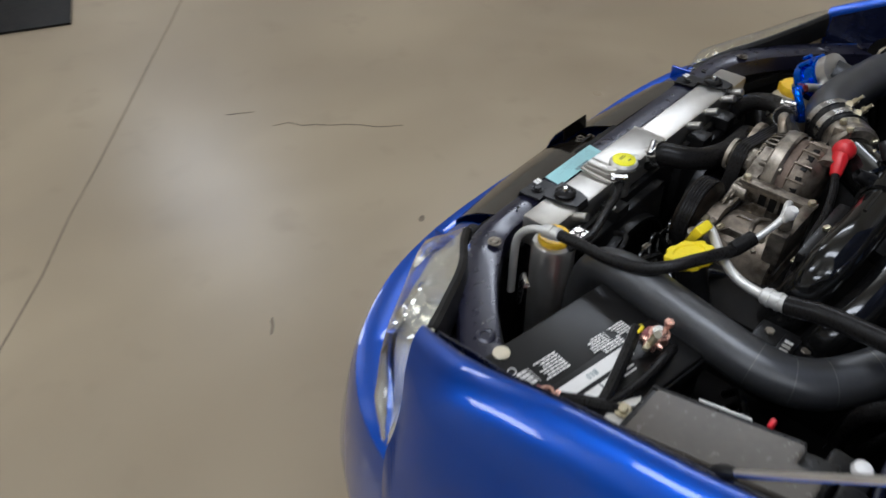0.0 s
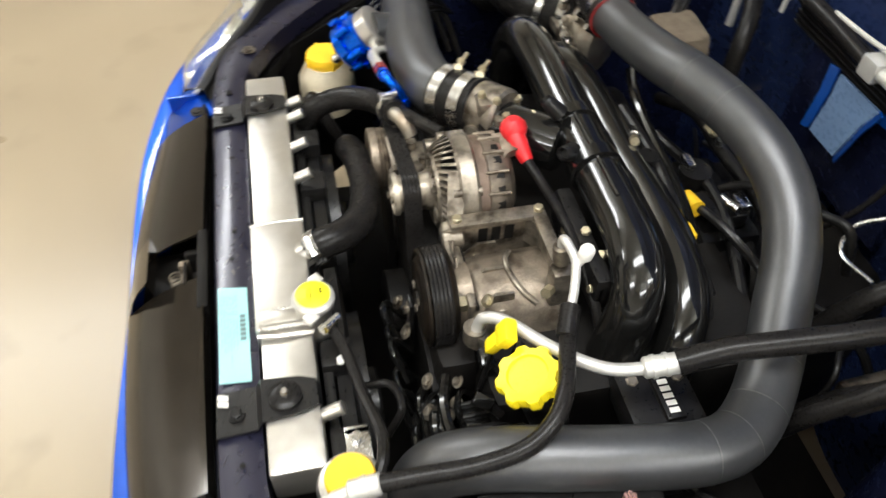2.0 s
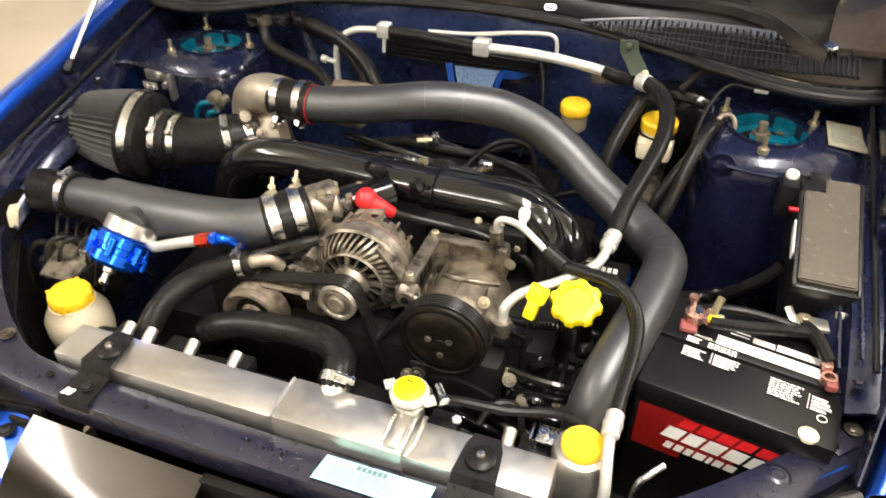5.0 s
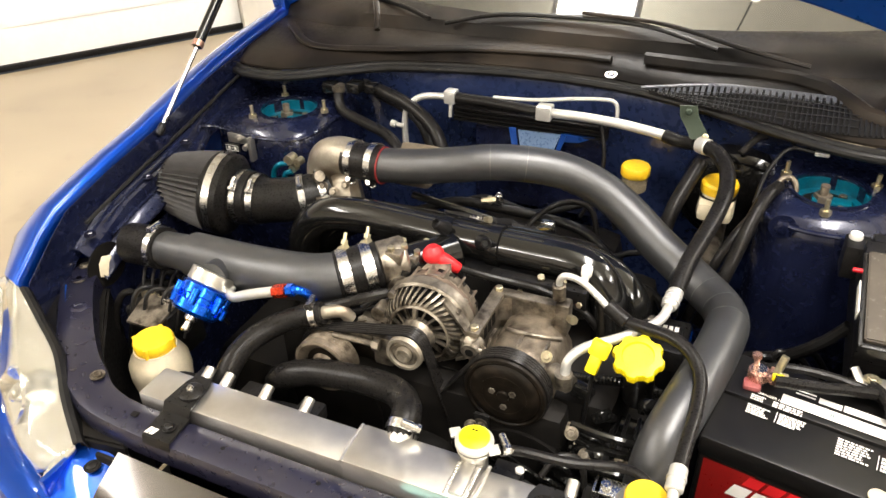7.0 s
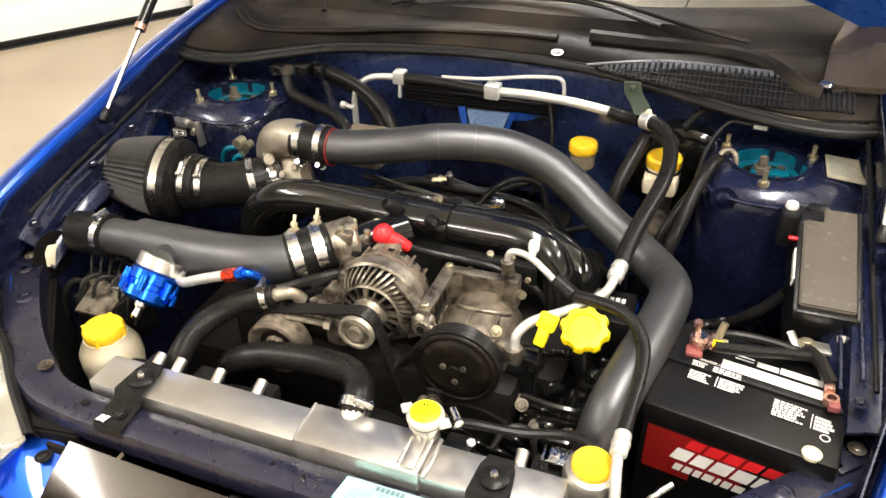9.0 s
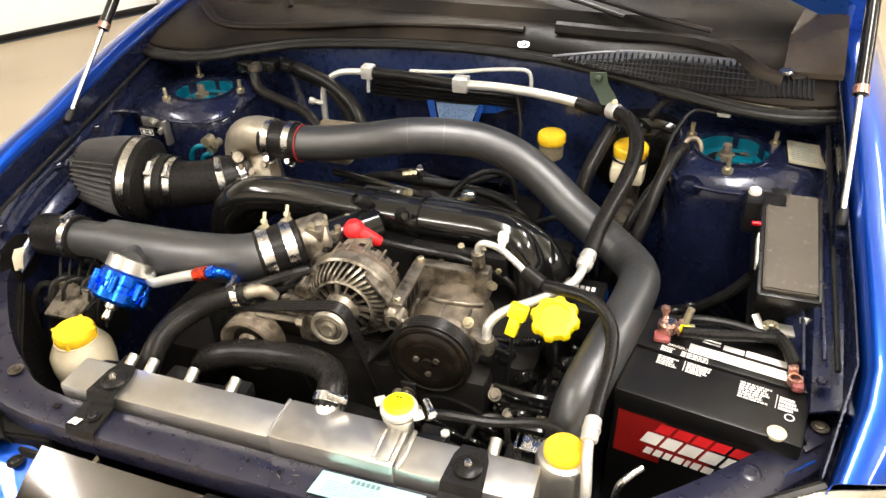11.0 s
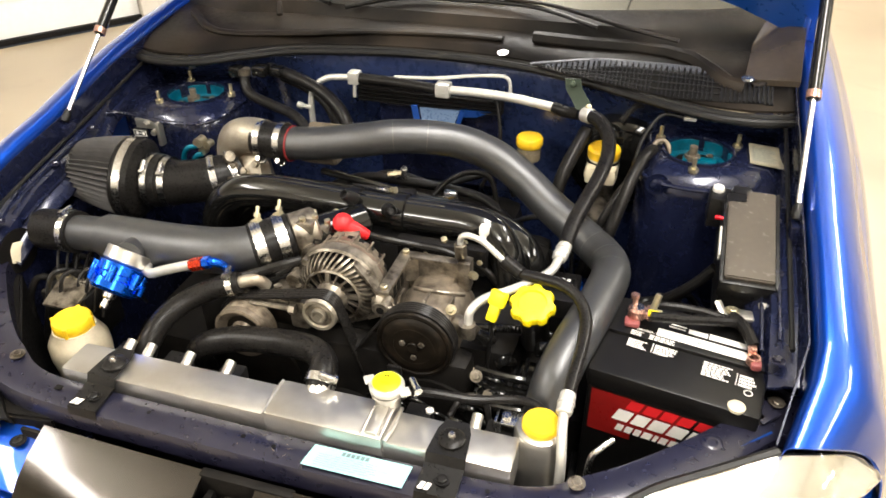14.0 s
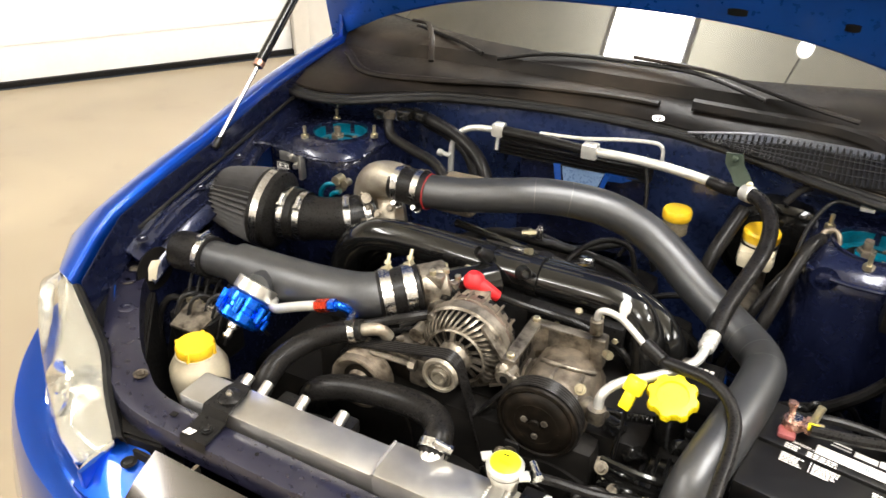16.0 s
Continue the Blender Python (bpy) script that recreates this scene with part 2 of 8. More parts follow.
def concrete_floor():
    """Sealed concrete: broad cloudy stains, trowel drifts, fine grain and a slight shine."""
    m = bpy.data.materials.new("sealed_concrete")
    m.use_nodes = True
    nt = m.node_tree
    bsdf = nt.nodes["Principled BSDF"]
    geo = nt.nodes.new("ShaderNodeNewGeometry")

    def cloud(scale, detail, stretch=(1, 1, 1), distortion=0.0):
        mp = nt.nodes.new("ShaderNodeMapping")
        mp.inputs["Scale"].default_value = stretch
        mp.inputs["Rotation"].default_value = (0, 0, 0.7)
        nt.links.new(geo.outputs["Position"], mp.inputs["Vector"])
        n = nt.nodes.new("ShaderNodeTexNoise")
        n.inputs["Scale"].default_value, n.inputs["Detail"].default_value, n.inputs["Distortion"].default_value = scale, detail, distortion
        nt.links.new(mp.outputs[0], n.inputs["Vector"])
        return n.outputs[0]

    def blend(a, b, mask, lo, hi):
        r = nt.nodes.new("ShaderNodeMapRange")
        r.inputs["From Min"].default_value, r.inputs["From Max"].default_value = lo, hi
        nt.links.new(mask, r.inputs["Value"])
        x = nt.nodes.new("ShaderNodeMix")
        x.data_type = "RGBA"
        nt.links.new(r.outputs[0], x.inputs["Factor"])
        for k, v in ((6, a), (7, b)):
            if isinstance(v, tuple):
                x.inputs[k].default_value = (*v, 1)
            else:
                nt.links.new(v, x.inputs[k])
        return x.outputs[2]

    base = blend((0.265, 0.212, 0.142), (0.370, 0.306, 0.208), cloud(0.9, 2.0, (1, 1, 1), 0.6), 0.30, 0.68)
    drift = blend(base, (0.300, 0.246, 0.170), cloud(1.3, 2.0, (0.35, 1.6, 1)), 0.50, 0.78)
    grain = blend(drift, (0.235, 0.190, 0.130), cloud(5.0, 3.0), 0.60, 0.95)
    nt.links.new(grain, bsdf.inputs["Base Color"])
    rr = nt.nodes.new("ShaderNodeMapRange")
    rr.inputs["To Min"].default_value, rr.inputs["To Max"].default_value = 0.24, 0.36
    nt.links.new(cloud(1.6, 2.0), rr.inputs["Value"])
    nt.links.new(rr.outputs[0], bsdf.inputs["Roughness"])
    bsdf.inputs["Specular IOR Level"].default_value = 0.45
    return m


M["concrete"] = concrete_floor()


# ---- mesh helpers ----
def finish(bm, angle=35):
    bmesh.ops.recalc_face_normals(bm, faces=bm.faces)
    lim = radians(angle)
    for f in bm.faces:
        f.smooth = True
    for e in bm.edges:
        e.smooth = len(e.link_faces) == 2 and e.calc_face_angle(0.0) < lim
    return bm


def part(name, bm, material, parent=None, label=""):
    """One mesh object from bm, at the world place its vertices say, under parent."""
    finish(bm)
    me = bpy.data.meshes.new(name)
    bm.to_mesh(me)
    bm.free()
    me.materials.append(material)
    ob = new(name, me)
    if parent is not None:
        ob.parent = parent
        ob.matrix_parent_inverse = parent.matrix_basis.inverted()
    if label:
        ob["label"] = label
    return ob


def thing(name, at, label, category, group="", kind=""):
    ob = new(name)
    ob.empty_display_size = 0.02
    ob.location = at
    return tagged(ob, label, category, group, kind)


def structure(name, bm, material, label):
    return tagged(part(name, bm, material), label, name.split("_")[0], kind="structure")


def join(*bms):
    out = bmesh.new()
    for b in bms:
        me = bpy.data.meshes.new("tmp")
        b.to_mesh(me)
        b.free()
        out.from_mesh(me)
        bpy.data.meshes.remove(me)
    return out


def box(x0, x1, y0, y1, z0, z1, bev=0.0, m=None, seg=2):
    bm = bmesh.new()
    bmesh.ops.create_cube(bm, size=1.0)
    for v in bm.verts:
        v.co = Vector(((x0 + x1) / 2 + v.co.x * (x1 - x0), (y0 + y1) / 2 + v.co.y * (y1 - y0), (z0 + z1) / 2 + v.co.z * (z1 - z0)))
    if bev > 0:
        bmesh.ops.bevel(bm, geom=list(bm.edges), offset=bev, segments=seg, affect="EDGES", profile=0.6)
    if m is not None:
        bmesh.ops.transform(bm, matrix=m, verts=bm.verts)
    return bm


def frame_to(p0, p1):
    d = Vector(p1) - Vector(p0)
    return Matrix.Translation(p0) @ d.to_track_quat("Z", "Y").to_matrix().to_4x4(), d.length


def lathe(profile, p0, p1, seg=32, caps=True):
    """Turns (height along the axis 0..1 or metres if over the length, radius) about the line p0 to p1; heights are metres from p0."""
    m, _ = frame_to(p0, p1)
    bm = bmesh.new()
    rings = []
    for h, r in profile:
        rings.append([bm.verts.new(m @ Vector((r * math.cos(2 * math.pi * i / seg), r * math.sin(2 * math.pi * i / seg), h))) for i in range(seg)])
    for a, b in zip(rings, rings[1:]):
        for i in range(seg):
            bm.faces.new((a[i], a[(i + 1) % seg], b[(i + 1) % seg], b[i]))
    if caps:
        for r in (rings[0], rings[-1]):
            bm.faces.new(r)
    return bm


def rod(p0, p1, r, r1=None, seg=16, bev=0.0):
    length = (Vector(p1) - Vector(p0)).length
    r1 = r if r1 is None else r1
    prof = [(0, r), (length, r1)] if bev == 0 else [(0, r - bev), (bev, r), (length - bev, r1), (length, r1 - bev)]
    return lathe(prof, p0, p1, seg)


def smooth_path(points, n=8):
    pts = [Vector(p) for p in points]
    ext = [2 * pts[0] - pts[1]] + pts + [2 * pts[-1] - pts[-2]]
    out = []
    for i in range(1, len(ext) - 2):
        p0, p1, p2, p3 = ext[i - 1:i + 3]
        for k in range(n):
            t = k / n
            out.append(0.5 * (2 * p1 + (p2 - p0) * t + (2 * p0 - 5 * p1 + 4 * p2 - p3) * t * t + (3 * p1 - p0 - 3 * p2 + p3) * t ** 3))
    return out + [pts[-1]]


def tube(points, r, seg=14, n=8, radii=None, caps=True, flat=1.0):
    """A round bar along a smooth line; radii: one radius a control point."""
    path = smooth_path(points, n)
    count = len(path)
    bm = bmesh.new()
    rings = []
    up = Vector((0, 0, 1))
    for i, p in enumerate(path):
        d = (path[min(i + 1, count - 1)] - path[max(i - 1, 0)]).normalized()
        side = d.cross(up)
        if side.length < 0.05:
            side = d.cross(Vector((0, 1, 0)))
        side.normalize()
        top = side.cross(d)
        if i == 0:
            ref = side
        else:
            ref = (ref - d * ref.dot(d)).normalized()
        side, top = ref, ref.cross(d)
        rr = r
        if radii:
            k = min(i / n, len(radii) - 1.0001)
            a = int(k)
            rr = radii[a] + (radii[a + 1] - radii[a]) * (k - a)
        rings.append([bm.verts.new(p + rr * (side * math.cos(2 * math.pi * j / seg) + top * flat * math.sin(2 * math.pi * j / seg))) for j in range(seg)])
    for a, b in zip(rings, rings[1:]):
        for j in range(seg):
            bm.faces.new((a[j], a[(j + 1) % seg], b[(j + 1) % seg], b[j]))
    if caps:
        for r_ in (rings[0], rings[-1]):
            bm.faces.new(r_)
    return bm


def slab(rows, thick=0.0, down=(0, 0, -1)):
    """A sheet through rows of points, given thickness along down."""
    bm = bmesh.new()
    top = [[bm.verts.new(p) for p in row] for row in rows]
    for a, b in zip(top, top[1:]):
        for i in range(len(a) - 1):
            bm.faces.new((a[i], a[i + 1], b[i + 1], b[i]))
    if thick > 0:
        d = Vector(down) * thick
        geo = bmesh.ops.duplicate(bm, geom=bm.faces[:])
        vm = geo["vert_map"]
        for row in top:
            for v in row:
                vm[v].co += d
        loop = top[0][:-1] + [r[-1] for r in top[:-1]] + top[-1][:0:-1] + [r[0] for r in top[:0:-1]]
        for a, b in zip(loop, loop[1:] + loop[:1]):
            bm.faces.new((a, b, vm[b], vm[a]))
    return bm


def extrude_poly(pts, z0, z1, m=None, bev=0.0):
    bm = bmesh.new()
    f = bm.faces.new([bm.verts.new((x, y, z0)) for x, y in pts])
    r = bmesh.ops.extrude_face_region(bm, geom=[f])
    for v in r["geom"]:
        if isinstance(v, bmesh.types.BMVert):
            v.co.z = z1
    if bev > 0:
        bmesh.ops.bevel(bm, geom=list(bm.edges), offset=bev, segments=2, affect="EDGES")
    if m is not None:
        bmesh.ops.transform(bm, matrix=m, verts=bm.verts)
    return bm


def ring_band(p, axis, r, width, thick=0.0015, seg=32):
    """A flat clamp band round an axis, centred on p."""
    a = Vector(axis).normalized()
    p = Vector(p)
    return lathe([(0, r), (0, r + thick), (width, r + thick), (width, r), (0, r)], p - a * width / 2, p + a * width / 2, seg, caps=False)


def hose_clamp(parent, p, axis, r, width=0.013, screw=(0, 0, 1), name="hose_clamp"):
    band = part(name, ring_band(p, axis, r, width), M["bright"], parent, "bright steel worm-drive clamp")
    a, s = Vector(axis).normalized(), Vector(screw).normalized()
    s = (s - a * s.dot(a)).normalized()
    t = a.cross(s)
    c = Vector(p) + s * (r + 0.005)
    part("screw", join(rod(c - t * 0.011, c + t * 0.009, 0.0048, seg=10), rod(c + t * 0.009, c + t * 0.014, 0.0062, seg=6)), M["bright"], band)
    return band


def bolt(parent, p, axis=(0, 0, 1), r=0.006, h=0.005, washer=0.0, mat="bright", name="bolt"):
    a = Vector(axis).normalized()
    p = Vector(p)
    bms = [lathe([(0, r), (h * 0.8, r), (h, r * 0.8)], p, p + a * h, 6)]
    if washer:
        bms.append(lathe([(0, washer), (0.0015, washer)], p, p + a * 0.0015, 20))
    return part(name, join(*bms), M[mat], parent)


def bars(parent, origin, right, up, rows, material, lift=0.0006, name="print"):
    """Unreadable print: flat bars (u, v, width, height) on a plane."""
    o, r, u = Vector(origin), Vector(right).normalized(), Vector(up).normalized()
    n = r.cross(u)
    bm = bmesh.new()
    for a, b, w, h in rows:
        q = [o + r * x + u * y + n * lift for x, y in ((a, b), (a + w, b), (a + w, b + h), (a, b + h))]
        bm.faces.new([bm.verts.new(p) for p in q])
    return part(name, bm, material, parent)


def text_rows(w, h, lines, seed, fill=0.8):
    rnd = random.Random(seed)
    out = []
    step = h / lines
    for i in range(lines):
        x, y = 0.0, h - (i + 1) * step
        end = w * rnd.uniform(0.65, 1.0)
        while x < end:
            l = rnd.uniform(0.003, 0.009) * w / 0.05
            out.append((x, y, min(l, end - x), step * fill * 0.7))
            x += l + 0.0016 * w / 0.05
    return out


def lettering(parent, words, p, right, up, size, material, name="lettering"):
    cu = bpy.data.curves.new(name, "FONT")
    cu.body, cu.size, cu.extrude = words, size, 0.0003
    tmp = bpy.data.objects.new("tmp_text", cu)
    scene.collection.objects.link(tmp)
    bpy.context.view_layer.update()
    me = bpy.data.meshes.new_from_object(tmp.evaluated_get(bpy.context.evaluated_depsgraph_get()))
    bpy.data.objects.remove(tmp)
    r, u = Vector(right).normalized(), Vector(up).normalized()
    n = r.cross(u).normalized()
    m = Matrix(((r.x, u.x, n.x, p[0]), (r.y, u.y, n.y, p[1]), (r.z, u.z, n.z, p[2]), (0, 0, 0, 1)))
    bm = bmesh.new()
    bm.from_mesh(me)
    bmesh.ops.transform(bm, matrix=m, verts=bm.verts)
    return part(name, bm, material, parent)


def lerp(table, t):
    """Piecewise-linear look-up in rows of (t, value)."""
    if t <= table[0][0]:
        return table[0][1]
    for (a, va), (b, vb) in zip(table, table[1:]):
        if t <= b:
            return va + (vb - va) * (t - a) / (b - a)
    return table[-1][1]


# ---- the garage ----
ROOM = pose(0, 0, 0, 0, 0, -35)
RX0, RX1, RY0, RY1 = -4.18, 6.0, -7.0, 7.0
DY0, DY1, DH = -2.5, 1.16, 3.0
structure("floor", box(RX0, RX1, RY0, RY1, -0.2, 0.0, m=ROOM), M["concrete"], "sealed beige concrete workshop floor with scuffs")
structure("ceiling", box(RX0, RX1, RY0, RY1, CEIL, CEIL + 0.2, m=ROOM), M["ceil"], "plain grey workshop ceiling")
structure("wall_north", box(RX0, RX1, RY1, RY1 + 0.2, 0, CEIL, m=ROOM), M["wall"], "painted block workshop wall")
structure("wall_south", box(RX0, RX1, RY0 - 0.2, RY0, 0, CEIL, m=ROOM), M["wall"], "painted block workshop wall")
structure("wall_east", box(RX1, RX1 + 0.2, RY0, RY1, 0, CEIL, m=ROOM), M["wall"], "painted block workshop wall")
structure("wall_west", join(box(RX0 - 0.2, RX0, RY0, DY0, 0, CEIL, m=ROOM), box(RX0 - 0.2, RX0, DY1, RY1, 0, CEIL, m=ROOM),
                            box(RX0 - 0.2, RX0, DY0, DY1, DH, CEIL, m=ROOM)), M["wall"], "painted block workshop wall with a door opening")
def floor_line(name, pts, w, label):
    """A thin dark crack or saw-cut lying in the floor."""
    rows = [[], []]
    for i, p in enumerate(pts):
        a, b = Vector(pts[max(0, i - 1)]), Vector(pts[min(len(pts) - 1, i + 1)])
        n = Vector((-(b - a).y, (b - a).x)).normalized() * w * (0.5 if i in (0, len(pts) - 1) else 1)
        rows[0].append((p[0] + n.x, p[1] + n.y, 0.0015))
        rows[1].append((p[0] - n.x, p[1] - n.y, 0.0015))
    structure(name, slab(rows, 0.001), M["joint"], label)


def wiggly(a, b, n, amp, seed):
    r = random.Random(seed)
    return [(a[0] + (b[0] - a[0]) * i / n + r.uniform(-amp, amp), a[1] + (b[1] - a[1]) * i / n + r.uniform(-amp, amp)) for i in range(n + 1)]


floor_line("trim_floor_joint", wiggly((2.6, 0.62), (-1.9, -4.08), 24, 0.006, 1), 0.0025, "dark saw-cut joint in the concrete floor")
floor_line("trim_floor_crack", wiggly((-0.20, -1.50), (-0.50, -1.15), 9, 0.010, 2), 0.0022, "short dark hairline crack in the floor")
floor_line("trim_floor_crack_2", wiggly((-0.12, -1.68), (-0.20, -1.62), 4, 0.006, 3), 0.003, "short dark scuff in the floor")
floor_line("trim_floor_scuff", wiggly((0.39, -0.735), (0.425, -0.69), 4, 0.003, 4), 0.004, "dark scuff mark on the floor")
floor_line("trim_floor_spot", wiggly((-0.18, -0.745), (-0.152, -0.730), 3, 0.002, 5), 0.008, "dark oil spot on the floor")
gd = thing("garage_door", ROOM @ Vector((RX0 - 0.06, (DY0 + DY1) / 2, 0)), "closed white sectional garage door with dark bottom seal", "garage door", kind="structure")
for k in range(6):
    z0 = 0.035 + k * 0.495
    part("door_panel", box(RX0 - 0.09, RX0 - 0.045, DY0 + 0.005, DY1 - 0.005, z0, z0 + 0.487, 0.006, ROOM), M["doorw"], gd)
    part("panel_rib", box(RX0 - 0.046, RX0 - 0.038, DY0 + 0.06, DY1 - 0.06, z0 + 0.20, z0 + 0.28, 0.003, ROOM), M["doorw"], gd)
part("bottom_seal", box(RX0 - 0.1, RX0 - 0.03, DY0, DY1, 0.001, 0.034, 0.004, ROOM), M["rubber"], gd, "dark rubber bottom seal")
for jy in (DY0 - 0.05, DY1 + 0.05):
    structure("trim_door_jamb", box(RX0 - 0.02, RX0 + 0.03, jy - 0.055, jy + 0.045, 0, DH + 0.1, 0.004, ROOM), M["wall"], "pale painted door jamb")
for tx, ty in FIXTURES:
    cl = thing("ceiling_light", (tx, ty, HANG), "long white hanging light panel, switched on", "ceiling light", "ceiling lights")
    part("frame", join(box(tx - 0.30, tx - 0.265, ty - 1.08, ty + 1.08, HANG, HANG + 0.06, 0.004), box(tx + 0.265, tx + 0.30, ty - 1.08, ty + 1.08, HANG, HANG + 0.06, 0.004),
                       box(tx - 0.30, tx + 0.30, ty - 1.10, ty - 1.065, HANG, HANG + 0.06, 0.004), box(tx - 0.30, tx + 0.30, ty + 1.065, ty + 1.10, HANG, HANG + 0.06, 0.004)), M["doorw"], cl)
    part("diffuser", box(tx - 0.265, tx + 0.265, ty - 1.065, ty + 1.065, HANG + 0.006, HANG + 0.02), M["tube"], cl, "glowing diffuser")
    for dy in (-0.8, 0.8):
        part("hanger", rod((tx, ty + dy, HANG + 0.02), (tx, ty + dy, CEIL), 0.006, seg=8), M["doorw"], cl)
pl = thing("pendant_lamp", (0.50, 1.72, CEIL), "round hanging workshop lamp, switched on", "pendant lamp")
part("cord", rod((0.50, 1.72, 3.36), (0.50, 1.72, CEIL), 0.008, seg=10), M["black"], pl, "black cord")
part("shade", lathe([(0, 0.050), (0.03, 0.048), (0.08, 0.034), (0.12, 0.02), (0.15, 0.0)], (0.50, 1.72, 3.22), (0.50, 1.72, 4), 32, False), M["doorw"], pl, "white metal shade")
part("bulb", lathe([(0, 0.015), (0.01, 0.040), (0.03, 0.045)], (0.50, 1.72, 3.225), (0.50, 1.72, 4), 28), M["tube"], pl, "glowing bulb")
# Near-black sheet added where the floor fades into shade.
mt = thing("floor_shade_sheet", (0.1, -3.6, 0.0), "dark sheet standing in for the shaded area of the workshop floor", "mat")
part("sheet", box(-0.9, 0.9, -0.6, 0.6, 0.001, 0.012, 0.004, pose(0.42, -3.78, 0, 0, 0, -27)), M["void"], mt)

# ---- the car body ----
CREST = [(0.04, 0.715), (0.062, 0.730), (0.10, 0.748), (0.165, 0.780), (0.206, 0.795), (0.293, 0.817), (0.35, 0.830), (0.45, 0.848), (0.56, 0.880), (0.7, 0.908), (0.85, 0.928), (1.4, 0.97)]
car = thing("car", (0, 0.6, 0), "bright blue compact sports saloon with its bonnet propped open", "car")


def fender(s):
    """s: +1 or -1, the side."""
    front = [(0.618, 0.070, 0.66), (0.619, 0.066, 0.70), (0.620, 0.063, 0.726), (0.628, 0.062, 0.734), (0.652, 0.070, 0.732), (0.682, 0.088, 0.720), (0.708, 0.107, 0.704),
             (0.729, 0.117, 0.686), (0.750, 0.118, 0.650), (0.765, 0.122, 0.56), (0.770, 0.13, 0.42)]
    rows = [smooth_path([(s * x, y, z) for x, y, z in front], 4)]
    for y in (0.145, 0.19, 0.25, 0.33, 0.42, 0.52, 0.63, 0.75, 0.88, 1.05, 1.3, 1.6):
        z = lerp(CREST, y)
        out = lerp([(0.145, 0.008), (0.2, 0.02), (0.5, 0.03), (1.0, 0.045)], y)
        tuck = lerp([(0.10, 0.016), (0.145, 0.008), (0.19, 0.0)], y)
        prof = [(0.650 - tuck, z - 0.075), (0.651 - tuck, z - 0.03), (0.654 - tuck, z - 0.008), (0.664 - tuck, z), (0.688 - tuck * 0.6, z - 0.004), (0.715, z - 0.024), (0.738, z - 0.062),
                (0.752 + out * 0.5, z - 0.115), (0.768 + out, z - 0.21), (0.772 + out, z - 0.32), (0.76 + out, z - 0.42)]
        rows.append(smooth_path([(s * x, y, zz) for x, zz in prof], 4))
    bm = slab(rows, 0.004, (-s * 0.5, 0, -0.6))
    part("fender", bm, M["blue"], car, "glossy bright blue front wing")


fender(1)
fender(-1)


def inner_side(s):
    """Apron wall, its rail and the drain channel under the wing's edge."""
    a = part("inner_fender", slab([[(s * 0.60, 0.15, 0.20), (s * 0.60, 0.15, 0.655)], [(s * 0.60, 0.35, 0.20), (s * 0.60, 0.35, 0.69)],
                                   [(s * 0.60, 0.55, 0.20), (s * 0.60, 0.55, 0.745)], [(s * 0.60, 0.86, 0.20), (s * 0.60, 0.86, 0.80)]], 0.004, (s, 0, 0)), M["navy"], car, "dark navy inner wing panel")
    rail = []
    for y in (0.19, 0.24, 0.3, 0.42, 0.55, 0.7, 0.86, 1.0):
        z = lerp(CREST, y) - lerp([(0.19, 0.02), (0.3, 0.0)], y)
        k = lerp([(0.46, 0.0), (0.56, 0.046)], y)
        rail.append([(s * (0.585 + k), y, z - 0.105), (s * (0.597 + k * 0.82), y, z - 0.088), (s * (0.607 + k * 0.68), y, z - 0.084), (s * (0.612 + k * 0.62), y, z - 0.066), (s * (0.624 + k * 0.4), y, z - 0.062), (s * (0.630 + k * 0.32), y, z - 0.058), (s * 0.653, y, z - 0.055)])
    part("fender_rail", slab(rail, 0.004), M["navy"], car, "dark navy folded wing rail")
    part("wing_liner", slab([[(s * (0.612 + lerp([(0.07, 0.0), (0.2, 0.034)], y)), y, lerp(CREST, y) - d) for y in (0.075, 0.11, 0.15, 0.2, 0.3, 0.45, 0.6, 0.8, 1.0)] for d in (0.014, 0.05, 0.10)], 0.002, (s * -1, 0, 0)), M["navy"], car, "dark navy wing edge lining")
    part("rail_seal", tube([(s * 0.634, y, lerp(CREST, y) - 0.052) for y in (0.22, 0.35, 0.5, 0.7, 0.9)], 0.0036, 8), M["seal"], car, "black rubber weather strip")
    for off, dz, r in ((0.603, -0.082, 0.0030), (0.621, -0.060, 0.0025)):
        part("rail_ridge", tube([(s * off, y, lerp(CREST, y) + dz) for y in (0.24, 0.30, 0.36, 0.42, 0.46)], r, 6), M["navy"], car)
    for y in (0.21, 0.36, 0.47):
        bolt(car, (s * 0.618, y, lerp(CREST, y) - 0.062), (0, 0, 1), 0.0065, 0.006, 0.010, "support")
    return a


inner_side(1)
inner_side(-1)


